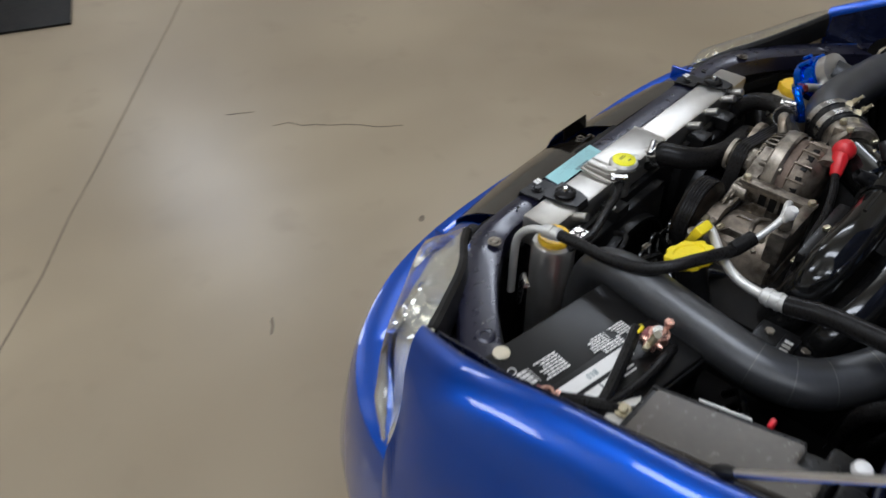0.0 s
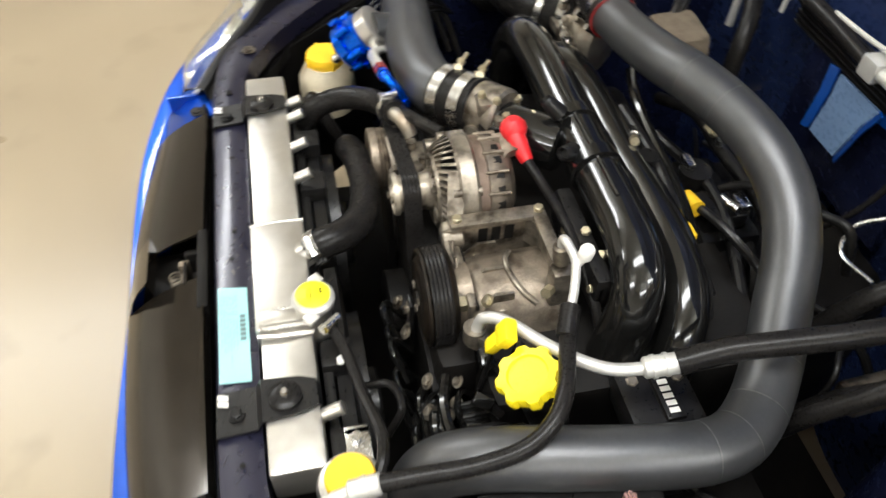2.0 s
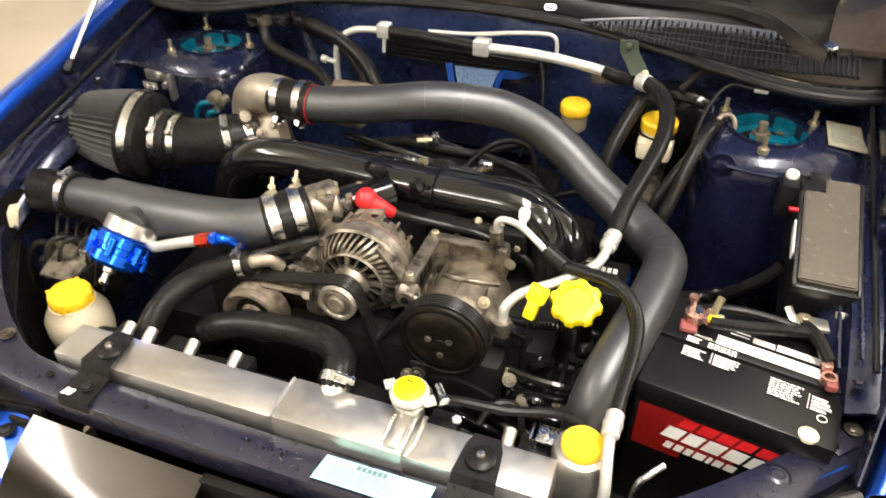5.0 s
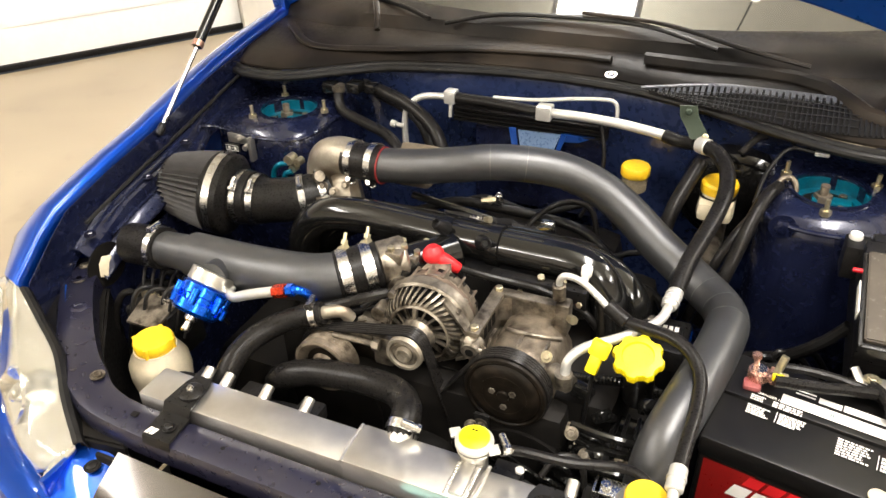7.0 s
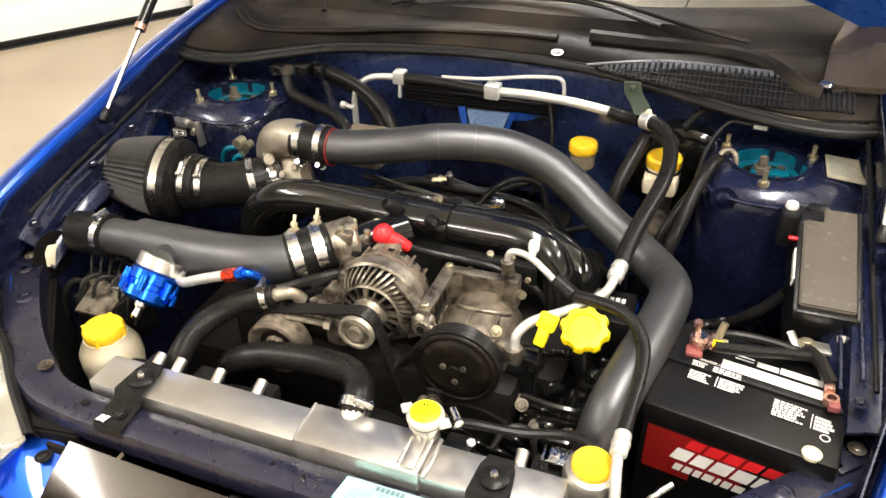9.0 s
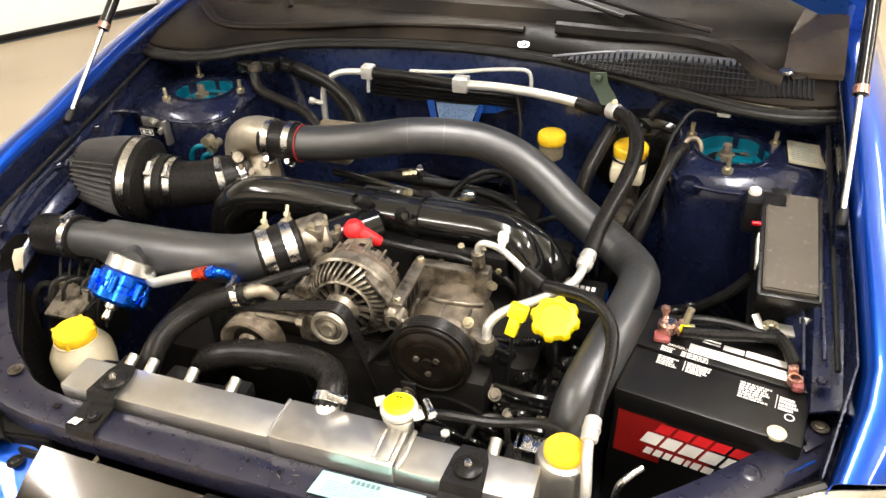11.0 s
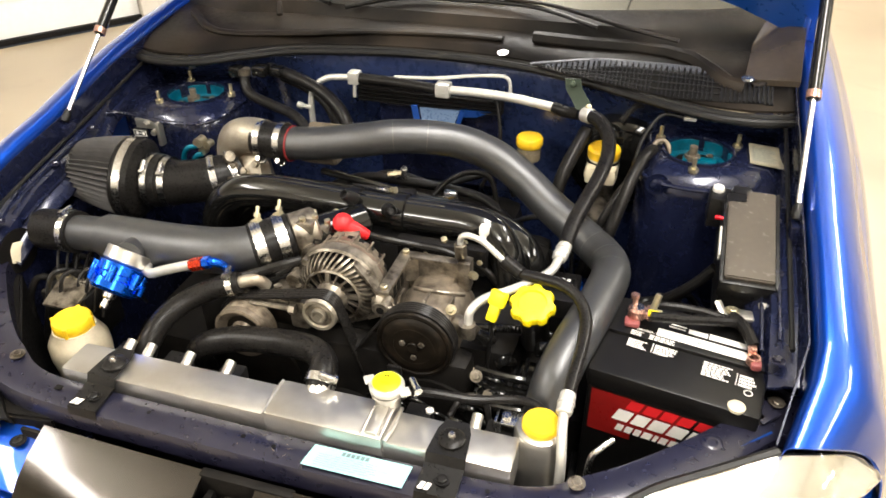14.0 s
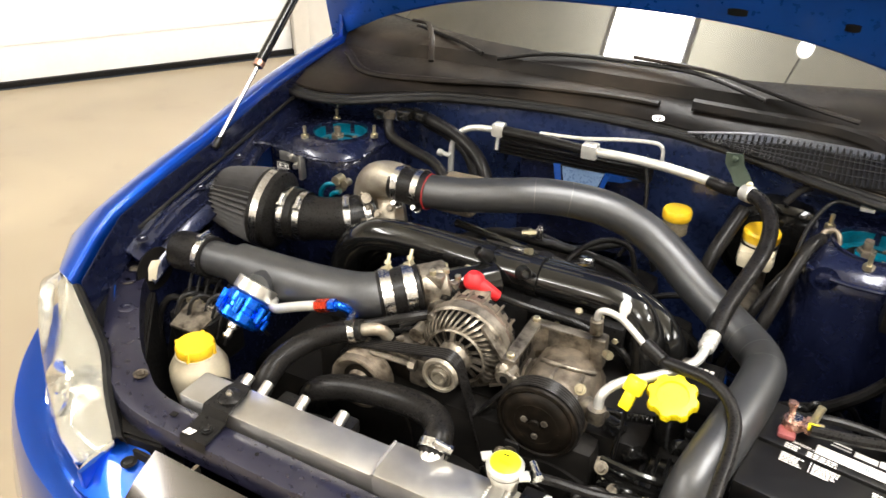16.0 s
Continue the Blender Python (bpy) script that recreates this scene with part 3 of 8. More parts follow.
def strut_tower(s):
    """Rounded tower with its cut-out top, teal top mount and three studs."""
    cx, cy, zt, rh = s * 0.5, 0.652, 0.803, 0.058
    prof = [(0.415, 0.575), (0.43, 0.560), (0.47, 0.548), (0.53, 0.548), (0.60, 0.560), (0.635, 0.585), (0.650, 0.63), (0.650, 0.84), (0.41, 0.84), (0.405, 0.70), (0.405, 0.60)]
    bm = bmesh.new()
    rings = []
    for grow, z in ((0.0, 0.20), (0.0, 0.765), (-0.003, 0.783), (-0.012, 0.795), (-0.024, zt)):
        rings.append([bm.verts.new((s * (x + (-grow if x < 0.5 else grow)), y - (grow if y < 0.7 else 0), z)) for x, y in prof])
    n = len(prof)
    for a, b in zip(rings, rings[1:]):
        for i in range(n):
            bm.faces.new((a[i], a[(i + 1) % n], b[(i + 1) % n], b[i]))
    hole = []
    for i in range(n):
        v = rings[-1][i].co
        ang = math.atan2(v.y - cy, v.x - cx)
        hole.append(bm.verts.new((cx + (rh + 0.002) * math.cos(ang), cy + (rh + 0.002) * math.sin(ang), zt + 0.004)))
    low = [bm.verts.new((h.co.x, h.co.y, zt - 0.03)) for h in hole]
    for i in range(n):
        j = (i + 1) % n
        bm.faces.new((rings[-1][i], rings[-1][j], hole[j], hole[i]))
        bm.faces.new((hole[i], hole[j], low[j], low[i]))
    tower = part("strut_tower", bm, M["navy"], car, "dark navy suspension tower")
    part("tower_flange", tube([(s * 0.648, 0.50, 0.80), (s * 0.63, 0.538, 0.795), (s * 0.60, 0.553, 0.790), (s * 0.53, 0.543, 0.788), (s * 0.47, 0.543, 0.788), (s * 0.425, 0.562, 0.788), (s * 0.408, 0.60, 0.790), (s * 0.405, 0.70, 0.793)], 0.0038, 8), M["navy"], tower, "rolled navy flange")
    part("tower_lip", ring_band((cx, cy, zt + 0.003), (0, 0, 1), rh - 0.001, 0.008, 0.005, 48), M["navy"], tower)
    mount = part("top_mount", join(lathe([(0, rh), (0.004, rh), (0.004, rh - 0.016), (-0.004, rh - 0.020)], (cx, cy, zt - 0.024), (cx, cy, zt), 40),
                                   lathe([(0, rh - 0.0005), (0.022, rh - 0.0005), (0.022, rh - 0.004), (0.0, rh - 0.004)], (cx, cy, zt - 0.022), (cx, cy, zt), 40, False)), M["teal"], tower, "teal painted camber top mount")
    part("mount_well", lathe([(0, rh - 0.020), (0.003, rh - 0.020), (0.004, 0.020)], (cx, cy, zt - 0.022), (cx, cy, zt), 32), M["void"], tower, "dark well of the mount")
    part("strut_nut", join(rod((cx - 0.008, cy, zt - 0.018), (cx - 0.008, cy, zt + 0.012), 0.007, seg=12), lathe([(0, 0.014), (0.014, 0.014)], (cx - 0.008, cy, zt - 0.018), (cx - 0.008, cy, zt), 6)), M["castbrown"], tower, "rust-stained strut nut")
    part("camber_plate", box(cx - 0.024, cx + 0.034, cy - 0.012, cy + 0.010, zt - 0.018, zt - 0.010, 0.003), M["teal"], tower, "teal camber plate")
    for ax_, ay_ in ((0.018, -0.022), (0.022, 0.020), (-0.028, -0.020)):
        part("camber_bolt", lathe([(0, 0.0065), (0.008, 0.0065), (0.009, 0.004)], (cx + ax_, cy + ay_, zt - 0.019), (cx + ax_, cy + ay_, 1), 6), M["castbrown"], tower)
    for ang in ((265, 30, 150) if s > 0 else (130, 10, 232)):
        a = radians(ang)
        px, py = cx + (rh + 0.018) * math.cos(a), cy + (rh + 0.018) * math.sin(a)
        part("stud", join(lathe([(0, 0.0085), (0.008, 0.0085)], (px, py, zt), (px, py, 1), 6), rod((px, py, zt + 0.008), (px, py, zt + 0.026), 0.0036, seg=10)), M["zinc"], tower, "zinc-plated mount stud and nut")
    return tower


strut_tower(1)
strut_tower(-1)
tl = thing("data_plate", (0.60, 0.615, 0.802), "aged gold data label on the suspension tower", "label")
part("plate", slab([[(0.584, 0.626, 0.8105), (0.638, 0.618, 0.8095)], [(0.584, 0.700, 0.8115), (0.636, 0.694, 0.8105)]], 0.003), M["gold"], tl)
bars(tl, (0.588, 0.632, 0.8114), (1, -0.14, -0.015), (0.0, 1, 0.012), [(a, b, w, h * 0.5) for a, b, w, h in text_rows(0.042, 0.056, 8, 3)], M["greyink"])

# front support panel, in one run from corner to corner
SUP = [(-0.655, 0.215, 0.674), (-0.60, 0.142, 0.678), (-0.50, 0.044, 0.679), (-0.42, -0.014, 0.678), (-0.34, -0.044, 0.672), (-0.15, -0.047, 0.666), (0.0, -0.048, 0.664), (0.15, -0.047, 0.664), (0.34, -0.044, 0.668), (0.42, -0.014, 0.676), (0.50, 0.044, 0.679), (0.60, 0.142, 0.678), (0.655, 0.215, 0.674)]


def support_panel():
    path = smooth_path(SUP, 5)
    rows = []
    for i, p in enumerate(path):
        d = (path[min(i + 1, len(path) - 1)] - path[max(0, i - 1)])
        d.z = 0
        d.normalize()
        nrm = Vector((-d.y, d.x, 0))
        w = lerp([(0.0, 0.022), (0.34, 0.022), (0.42, 0.026), (0.48, 0.026), (0.60, 0.026), (0.66, 0.032)], abs(p.x))
        rows.append([p + nrm * (w + 0.002) + Vector((0, 0, -0.030)), p + nrm * w + Vector((0, 0, -0.002)), p + nrm * (w - 0.006), p + nrm * 0.0 + Vector((0, 0, 0.002)),
                     p - nrm * (w - 0.008), p - nrm * w + Vector((0, 0, -0.003)), p - nrm * (w + 0.004) + Vector((0, 0, -0.012)), p - nrm * (w + 0.002) + Vector((0, 0, -0.034))])
    return slab(rows, 0.003)


sp = part("radiator_support", support_panel(), M["support"], car, "scuffed violet-navy front support panel")
for x, y, z in ((-0.30, -0.046, 0.6735), (0.30, -0.045, 0.6725), (-0.02, -0.046, 0.667), (0.025, -0.050, 0.667), (-0.16, -0.046, 0.669)):
    part("panel_hole", lathe([(0, 0.0030), (0.0006, 0.0030)], (x, y, z - 0.001), (x, y, z), 14), M["void"], sp)
chips = bmesh.new()
crn = random.Random(12)
for i in range(11):
    cx0, cy0 = (crn.gauss(0.02, 0.03), crn.uniform(-0.064, -0.034)) if i < 9 else (crn.uniform(-0.33, 0.30), crn.uniform(-0.064, -0.056))
    ca, cl, cwid = crn.uniform(0, 3.14), crn.uniform(0.001, 0.005), crn.uniform(0.0003, 0.0007)
    cdx, cdy = math.cos(ca), math.sin(ca)
    zz = lerp([(p[0], p[2]) for p in SUP], cx0) + 0.0026 - max(0.0, -0.078 - cy0) * 0.6
    chips.faces.new([chips.verts.new((cx0 + u * cdx * cl - v * cdy * cwid, cy0 + u * cdy * cl + v * cdx * cwid, zz)) for u, v in ((-1, 0), (-0.3, -1), (0.8, -0.6), (1, 0.2), (0.1, 1))])
tagged(part("paint_chips", chips, M["chip"], sp, "pale scratches and chipped paint"), kind="stuff")
part("panel_slot", box(-0.306, -0.296, -0.050, -0.042, 0.6745, 0.6755, 0.0), M["void"], sp)
for s in (-1, 1):
    for x, y in ((0.398, -0.012), (0.606, 0.155), (0.628, 0.190)):
        bolt(car, (s * x, y, 0.681), (0, 0, 1), 0.0065, 0.004, 0.0105, "cast", "panel_bolt")
    edge = smooth_path([(0.368, -0.100, 0.642), (0.42, -0.062, 0.668), (0.48, -0.012, 0.690), (0.55, 0.026, 0.706), (0.616, 0.060, 0.722)], 4)
    part("lamp_seal", slab([[(s * (p.x + dx), p.y + dy, p.z + dz) for p in edge] for dx, dy, dz in ((0.0, 0.001, 0.002), (-0.003, 0.006, 0.003), (-0.006, 0.011, -0.001), (-0.008, 0.014, -0.012), (-0.009, 0.016, -0.040))], 0.003), M["seal"], car, "flat black rubber lamp seal")
    part("panel_lip", tube([(s * 0.42, -0.042, 0.672), (s * 0.47, 0.000, 0.675), (s * 0.55, 0.072, 0.677), (s * 0.62, 0.138, 0.677)], 0.0019, 8), M["underpaint"], car, "blue painted panel edge")
    part("emboss", lathe([(0, 0.014), (0.0015, 0.012), (0.002, 0.007), (0.0005, 0.006)], (s * 0.548, 0.098, 0.6800), (s * 0.548, 0.098, 1), 24), M["support"], sp, "pressed round emboss")
    part("stay_bracket", box(-0.016, 0.016, -0.012, 0.012, 0.0, 0.003, 0.001, pose(s * 0.612, 0.162, 0.682, 0, 0, s * 45)), M["support"], car)

# bumper skin, tabs beside the lamps and the dark gloss grille cover
EDGE = [(-0.755, 0.135), (-0.722, 0.045), (-0.668, -0.034), (-0.588, -0.104), (-0.45, -0.168), (-0.25, -0.202), (0.0, -0.202), (0.25, -0.202), (0.45, -0.168), (0.588, -0.104), (0.668, -0.034), (0.722, 0.045), (0.755, 0.135)]


def bumper():
    path = smooth_path([(x, y, 0) for x, y in EDGE], 5)
    rows = []
    for p in path:
        ztop = lerp([(0, 0.572), (0.22, 0.572), (0.42, 0.584), (0.60, 0.596), (0.70, 0.612), (0.79, 0.64)], abs(p.x))
        n = Vector((p.x * 0.55, lerp([(0.3, -0.6), (0.5, -0.45), (0.66, -0.30), (0.76, -0.15)], abs(p.x)), 0)).normalized()
        k = lerp([(0.08, 0.35), (0.2, 0.75), (0.45, 0.9), (0.6, 1.0)], abs(p.x))
        rows.append([Vector((p.x, p.y, ztop - 0.006)) - n * 0.052, Vector((p.x, p.y, ztop)) - n * 0.020, Vector((p.x, p.y, ztop - 0.003)) - n * 0.004, Vector((p.x, p.y, ztop - 0.018)) + n * 0.004,
                     Vector((p.x, p.y, ztop - 0.05)) + n * 0.013 * k, Vector((p.x, p.y, ztop - 0.13)) + n * 0.030 * k, Vector((p.x, p.y, ztop - 0.28)) + n * 0.030 * k, Vector((p.x, p.y, ztop - 0.40)) + n * 0.0])
    return slab(rows, 0.004, (0, 0.7, -0.5))


part("bumper", bumper(), M["blue"], car, "bright blue front bumper skin")
for s in (-1, 1):
    tab = part("bumper_tab", slab([[(s * 0.308, -0.158, 0.586), (s * 0.313, -0.128, 0.606), (s * 0.318, -0.100, 0.616), (s * 0.323, -0.080, 0.622)],
                                   [(s * 0.372, -0.155, 0.588), (s * 0.372, -0.126, 0.611), (s * 0.373, -0.098, 0.620), (s * 0.375, -0.076, 0.626)],
                                   [(s * 0.402, -0.150, 0.588), (s * 0.397, -0.122, 0.607), (s * 0.393, -0.094, 0.618), (s * 0.390, -0.074, 0.625)]], 0.004), M["blue"], car, "blue bumper mounting tab")
    part("tab_rib", box(s * 0.380 - 0.004, s * 0.380 + 0.004, -0.150, -0.090, 0.592, 0.622, 0.002, None), M["blue"], tab)
    bolt(tab, (s * 0.338, -0.104, 0.619), (0, 0, 1), 0.007, 0.004, 0.011, "black", "push_clip")


def grille_cover(x0, x1, cut):
    """Curved gloss sheet between bumper and support; cut leaves the latch opening."""
    rows = []
    n = 14
    for i in range(n + 1):
        x = x0 + (x1 - x0) * i / n
        f = 1 - (x / 0.40) ** 2
        yf = -0.158 - 0.034 * f
        yb = -0.080 - 0.010 * f
        zf, zb = 0.582, 0.640
        if cut and abs(x) < 0.075:
            yb = yf + 0.035
        rows.append([(x, yf - 0.012, zf - 0.045), (x, yf - 0.006, zf - 0.012), (x, yf, zf), (x, yf * 0.75 + yb * 0.25, zf + 0.022), (x, yf * 0.45 + yb * 0.55, zf + 0.040), (x, yb, zb), (x, yb + 0.003, zb - 0.025)])
    return slab(rows, 0.003)


part("grille_cover", join(grille_cover(-0.305, -0.055, False), grille_cover(-0.055, 0.02, True), grille_cover(0.02, 0.305, False)), M["grille"], car, "dark gloss grille top cover")
part("latch_frame", join(box(-0.060, 0.070, -0.098, -0.084, 0.575, 0.640, 0.004), box(-0.05, -0.040, -0.12, -0.09, 0.575, 0.615, 0.003), box(0.046, 0.056, -0.12, -0.09, 0.575, 0.615, 0.003),
                         box(-0.045, 0.05, -0.118, -0.10, 0.570, 0.580, 0.003), box(-0.10, 0.36, -0.094, -0.088, 0.57, 0.632, 0.002), box(-0.34, -0.075, -0.094, -0.088, 0.57, 0.632, 0.002)), M["void"], car, "black bonnet latch carrier")
part("latch_tray", box(-0.080, 0.050, -0.178, -0.100, 0.574, 0.578, 0.001), M["void"], car, "black tray under the latch")
latch = thing("bonnet_latch", (0.005, -0.11, 0.60), "greasy steel bonnet latch with a coil spring", "latch")
part("latch_plate", box(-0.014, 0.024, -0.116, -0.111, 0.585, 0.632, 0.002), M["clutch"], latch)
part("latch_jaw", box(-0.022, -0.012, -0.124, -0.111, 0.600, 0.626, 0.003), M["castbrown"], latch)
part("latch_lever", box(0.020, 0.031, -0.124, -0.111, 0.596, 0.620, 0.003), M["castbrown"], latch)
part("coil_spring", tube([(0.004 + 0.008 * math.cos(a * 0.9), -0.126 + 0.008 * math.sin(a * 0.9), 0.596 + a * 0.0009) for a in range(0, 36)], 0.0014, 6, 2), M["cast"], latch)


def headlamp(s):
    """Lens shell over a bright reflector bowl, with projector, bulb shield and amber marker."""
    hl = thing("headlight", (s * 0.55, 0.0, 0.62), "clear headlamp with bright reflector set in the blue wing", "headlight", "pair of headlights")
    top = [(0.368, -0.100, 0.642), (0.42, -0.062, 0.668), (0.48, -0.012, 0.690), (0.55, 0.026, 0.706), (0.614, 0.058, 0.722), (0.660, 0.074, 0.722), (0.702, 0.102, 0.704), (0.738, 0.114, 0.674)]
    low = [(0.410, -0.132, 0.596), (0.46, -0.116, 0.602), (0.52, -0.086, 0.609), (0.57, -0.052, 0.616), (0.610, -0.020, 0.624), (0.650, 0.020, 0.632), (0.690, 0.060, 0.642), (0.738, 0.107, 0.660)]
    top, low = smooth_path(top, 4), smooth_path(low, 4)
    last = len(top) - 1
    rows, back, shell = [], [], []
    for f in (0.0, 0.08, 0.2, 0.35, 0.5, 0.65, 0.8, 0.92, 1.0):
        r, q, h = [], [], []
        for i, (a, b) in enumerate(zip(top, low)):
            p = Vector(a).lerp(Vector(b), f) + Vector((0.010, -0.020, 0.018)) * math.sin(f * math.pi) * min(1.0, 0.3 + 0.25 * min(i, last - i))
            inner = min(1.0, 0.25 + 0.2 * min(i, last - i)) * (0.25 + 0.75 * math.sin(f * math.pi))
            r.append(Vector((s * p.x, p.y, p.z)))
            d = p + Vector((-0.012, 0.026, -0.034)) * inner + Vector((0, 0, -0.004))
            q.append(Vector((s * d.x, d.y, d.z)))
            h.append(Vector((s * (p.x - 0.034), p.y + 0.050, p.z - 0.055)))
        rows.append(r)
        back.append(q)
        shell.append(h)
    lens = part("lens", slab(rows, 0.003), M["lens"], hl, "clear polycarbonate lens")
    lens.visible_shadow = False
    part("reflector", slab(back, 0.003), M["lamp"], hl, "bright stepped reflector")
    d = Vector((s * 0.35, -0.80, 0.45)).normalized()
    c = Vector((s * 0.535, -0.030, 0.612))
    part("bowl", lathe([(0.0, 0.006), (0.004, 0.022), (0.014, 0.034), (0.026, 0.040), (0.028, 0.043), (0.024, 0.044)], c, c + d, 32, False), M["chrome"], hl, "chrome reflector bowl")
    part("bulb_shield", lathe([(0, 0.004), (0.010, 0.009), (0.018, 0.009), (0.021, 0.006)], c + d * 0.006, c + d, 20), M["chrome"], hl)
    part("housing", slab(shell, 0.02), M["black"], hl, "black lamp housing")


headlamp(1)
headlamp(-1)

# firewall, cowl, wipers and windscreen
SEAL = [(-0.668, 0.69, 0.862), (-0.60, 0.665, 0.862), (-0.51, 0.675, 0.862), (-0.42, 0.735, 0.864), (-0.32, 0.788, 0.866), (-0.1, 0.826, 0.868), (0.1, 0.822, 0.868), (0.25, 0.784, 0.866), (0.4, 0.716, 0.864), (0.5, 0.678, 0.862), (0.58, 0.668, 0.862), (0.665, 0.69, 0.862)]


def band(lines, close=0.0):
    """Sheet lofted between smoothed lines of equal length."""
    ps = [smooth_path(l, 5) for l in lines]
    return slab(ps, close)


fw_top = [(x, y + 0.006, z - 0.006) for x, y, z in SEAL]
fw_low = [(x, max(y + 0.01, 0.80), 0.25) for x, y, z in SEAL]
fw_mid = [(x, y * 0.35 + 0.65 * max(y, 0.80), 0.80) for x, y, z in SEAL]
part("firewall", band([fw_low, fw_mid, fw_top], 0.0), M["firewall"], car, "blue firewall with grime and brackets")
part("cowl_seal", join(tube(SEAL, 0.0075, 10), tube([(x, y + 0.011, z + 0.006) for x, y, z in SEAL], 0.006, 8)), M["seal"], car, "thick ribbed rubber cowl seal")
SHIELD = [(-0.70, 1.10, 0.955), (-0.62, 1.065, 0.952), (-0.51, 1.03, 0.948), (-0.42, 1.01, 0.945), (-0.32, 0.99, 0.942), (-0.1, 0.962, 0.938), (0.1, 0.962, 0.938), (0.25, 0.985, 0.940), (0.4, 1.01, 0.945), (0.5, 1.03, 0.948), (0.60, 1.065, 0.952), (0.70, 1.10, 0.955)]


def between(a, b, f, dz=0.0):
    return [(p[0] + (q[0] - p[0]) * f, p[1] + (q[1] - p[1]) * f, p[2] + (q[2] - p[2]) * f + dz) for p, q in zip(a, b)]


cw = part("cowl_panel", band([between(SEAL, SHIELD, 0.05, 0.010), between(SEAL, SHIELD, 0.15, 0.018), between(SEAL, SHIELD, 0.4, 0.012), between(SEAL, SHIELD, 0.55, 0.004), between(SEAL, SHIELD, 0.62, 0.022), between(SEAL, SHIELD, 0.85, 0.020), between(SEAL, SHIELD, 1.0, 0.0)], 0.004), M["cowl"], car, "dusty moulded black plastic cowl")
for x, y, z in ((0.111, 0.813, 0.893), (0.563, 0.740, 0.911), (-0.45, 0.802, 0.893)):
    bolt(cw, (x, y, z), (0, -0.2, 1), 0.008, 0.004, 0.011, "bright", "cowl_clip")
def cowl_height(x, y):
    """Height of the cowl's surface near its front edge."""
    ys, zs = lerp([(p[0], p[1]) for p in SEAL], x), lerp([(p[0], p[2]) for p in SEAL], x)
    yb, zb = lerp([(p[0], p[1]) for p in SHIELD], x), lerp([(p[0], p[2]) for p in SHIELD], x)
    f = (y - ys) / (yb - ys)
    return zs + (zb - zs) * f + lerp([(0.05, 0.010), (0.15, 0.018), (0.4, 0.012), (0.55, 0.004)], f)


def vent_span(x):
    """Front and rear edge of the vent field at x."""
    lo = lerp([(0.185, 0.782), (0.25, 0.760), (0.35, 0.722), (0.445, 0.690), (0.53, 0.684), (0.62, 0.690)], x) + 0.014
    hi = lerp([(0.185, 0.800), (0.29, 0.797), (0.39, 0.790), (0.515, 0.780), (0.535, 0.750), (0.62, 0.742)], x)
    return lo, max(hi, lo + 0.004)


field = []
for i in range(24):
    x = 0.185 + i * 0.0184
    lo, hi = vent_span(x)
    field.append([(x, lo + (hi - lo) * k / 6, cowl_height(x, lo + (hi - lo) * k / 6) + 0.0030) for k in range(7)])
part("vent_field", slab(field, 0.002), M["void"], cw, "dark cowl vent openings")
for i in range(56):
    x = 0.186 + i * 0.00765
    lo, hi = vent_span(x)
    if i in (14, 29, 43):
        continue
    part("vent_rib", slab([[(x - 0.0014, lo + (hi - lo) * k / 5, cowl_height(x, lo + (hi - lo) * k / 5) + 0.0058) for k in range(6)], [(x + 0.0014, lo + (hi - lo) * k / 5, cowl_height(x, lo + (hi - lo) * k / 5) + 0.0058) for k in range(6)]], 0.003), M["rib"], cw)
for f in (0.18, 0.36, 0.54, 0.72):
    part("vent_bar", tube([(x, vent_span(x)[0] + (vent_span(x)[1] - vent_span(x)[0]) * f, cowl_height(x, vent_span(x)[0] + (vent_span(x)[1] - vent_span(x)[0]) * f) + 0.0055) for x in (0.23, 0.30, 0.36, 0.42, 0.48, 0.52)], 0.0011, 6), M["rib"], cw)
for i in range(31):
    x = 0.205 + i * 0.0103
    lo, hi = vent_span(x)
    y = hi - min(0.013, (hi - lo) * 0.4)
    part("vent_tooth", slab([[(x - 0.0026, y, cowl_height(x, y) + 0.0066), (x + 0.0026, y, cowl_height(x, y) + 0.0066)], [(x - 0.0032, hi + 0.004, cowl_height(x, hi + 0.004) + 0.0075), (x + 0.0032, hi + 0.004, cowl_height(x, hi + 0.004) + 0.0075)]], 0.004), M["tooth"], cw)
RIM = [(0.17, 0.803), (0.29, 0.803), (0.39, 0.796), (0.515, 0.786)]
part("vent_rim", tube([(x, y, cowl_height(x, y) + 0.004) for x, y in RIM], 0.0050, 10, flat=0.5), M["tooth"], cw, "shiny grey vent rim")
part("cowl_ridge", tube([(x, y, cowl_height(x, y) + 0.004) for x, y in ((-0.60, 0.84), (-0.50, 0.765), (-0.36, 0.80), (-0.18, 0.845), (0.0, 0.862), (0.10, 0.86))], 0.010, 10, flat=0.6), M["cowl"], cw)
SCUTTLE = [(0.16, 0.872), (0.277, 0.862), (0.36, 0.858), (0.42, 0.846), (0.472, 0.822), (0.505, 0.785), (0.533, 0.748), (0.560, 0.735)]
part("scuttle_ridge", slab([[(x + nx * w, y + ny * w, cowl_height(x, y) + h) for w, h in ((-0.016, 0.002), (-0.010, 0.012), (0.0, 0.016), (0.011, 0.013), (0.019, 0.002))] for (x, y), (nx, ny) in zip(SCUTTLE, ((0.05, -1), (0.05, -1), (-0.1, -1), (-0.3, -0.95), (-0.6, -0.8), (-0.8, -0.6), (-0.7, -0.7), (-0.2, -0.9)))], 0.004), M["cowl"], cw, "raised black scuttle edge")
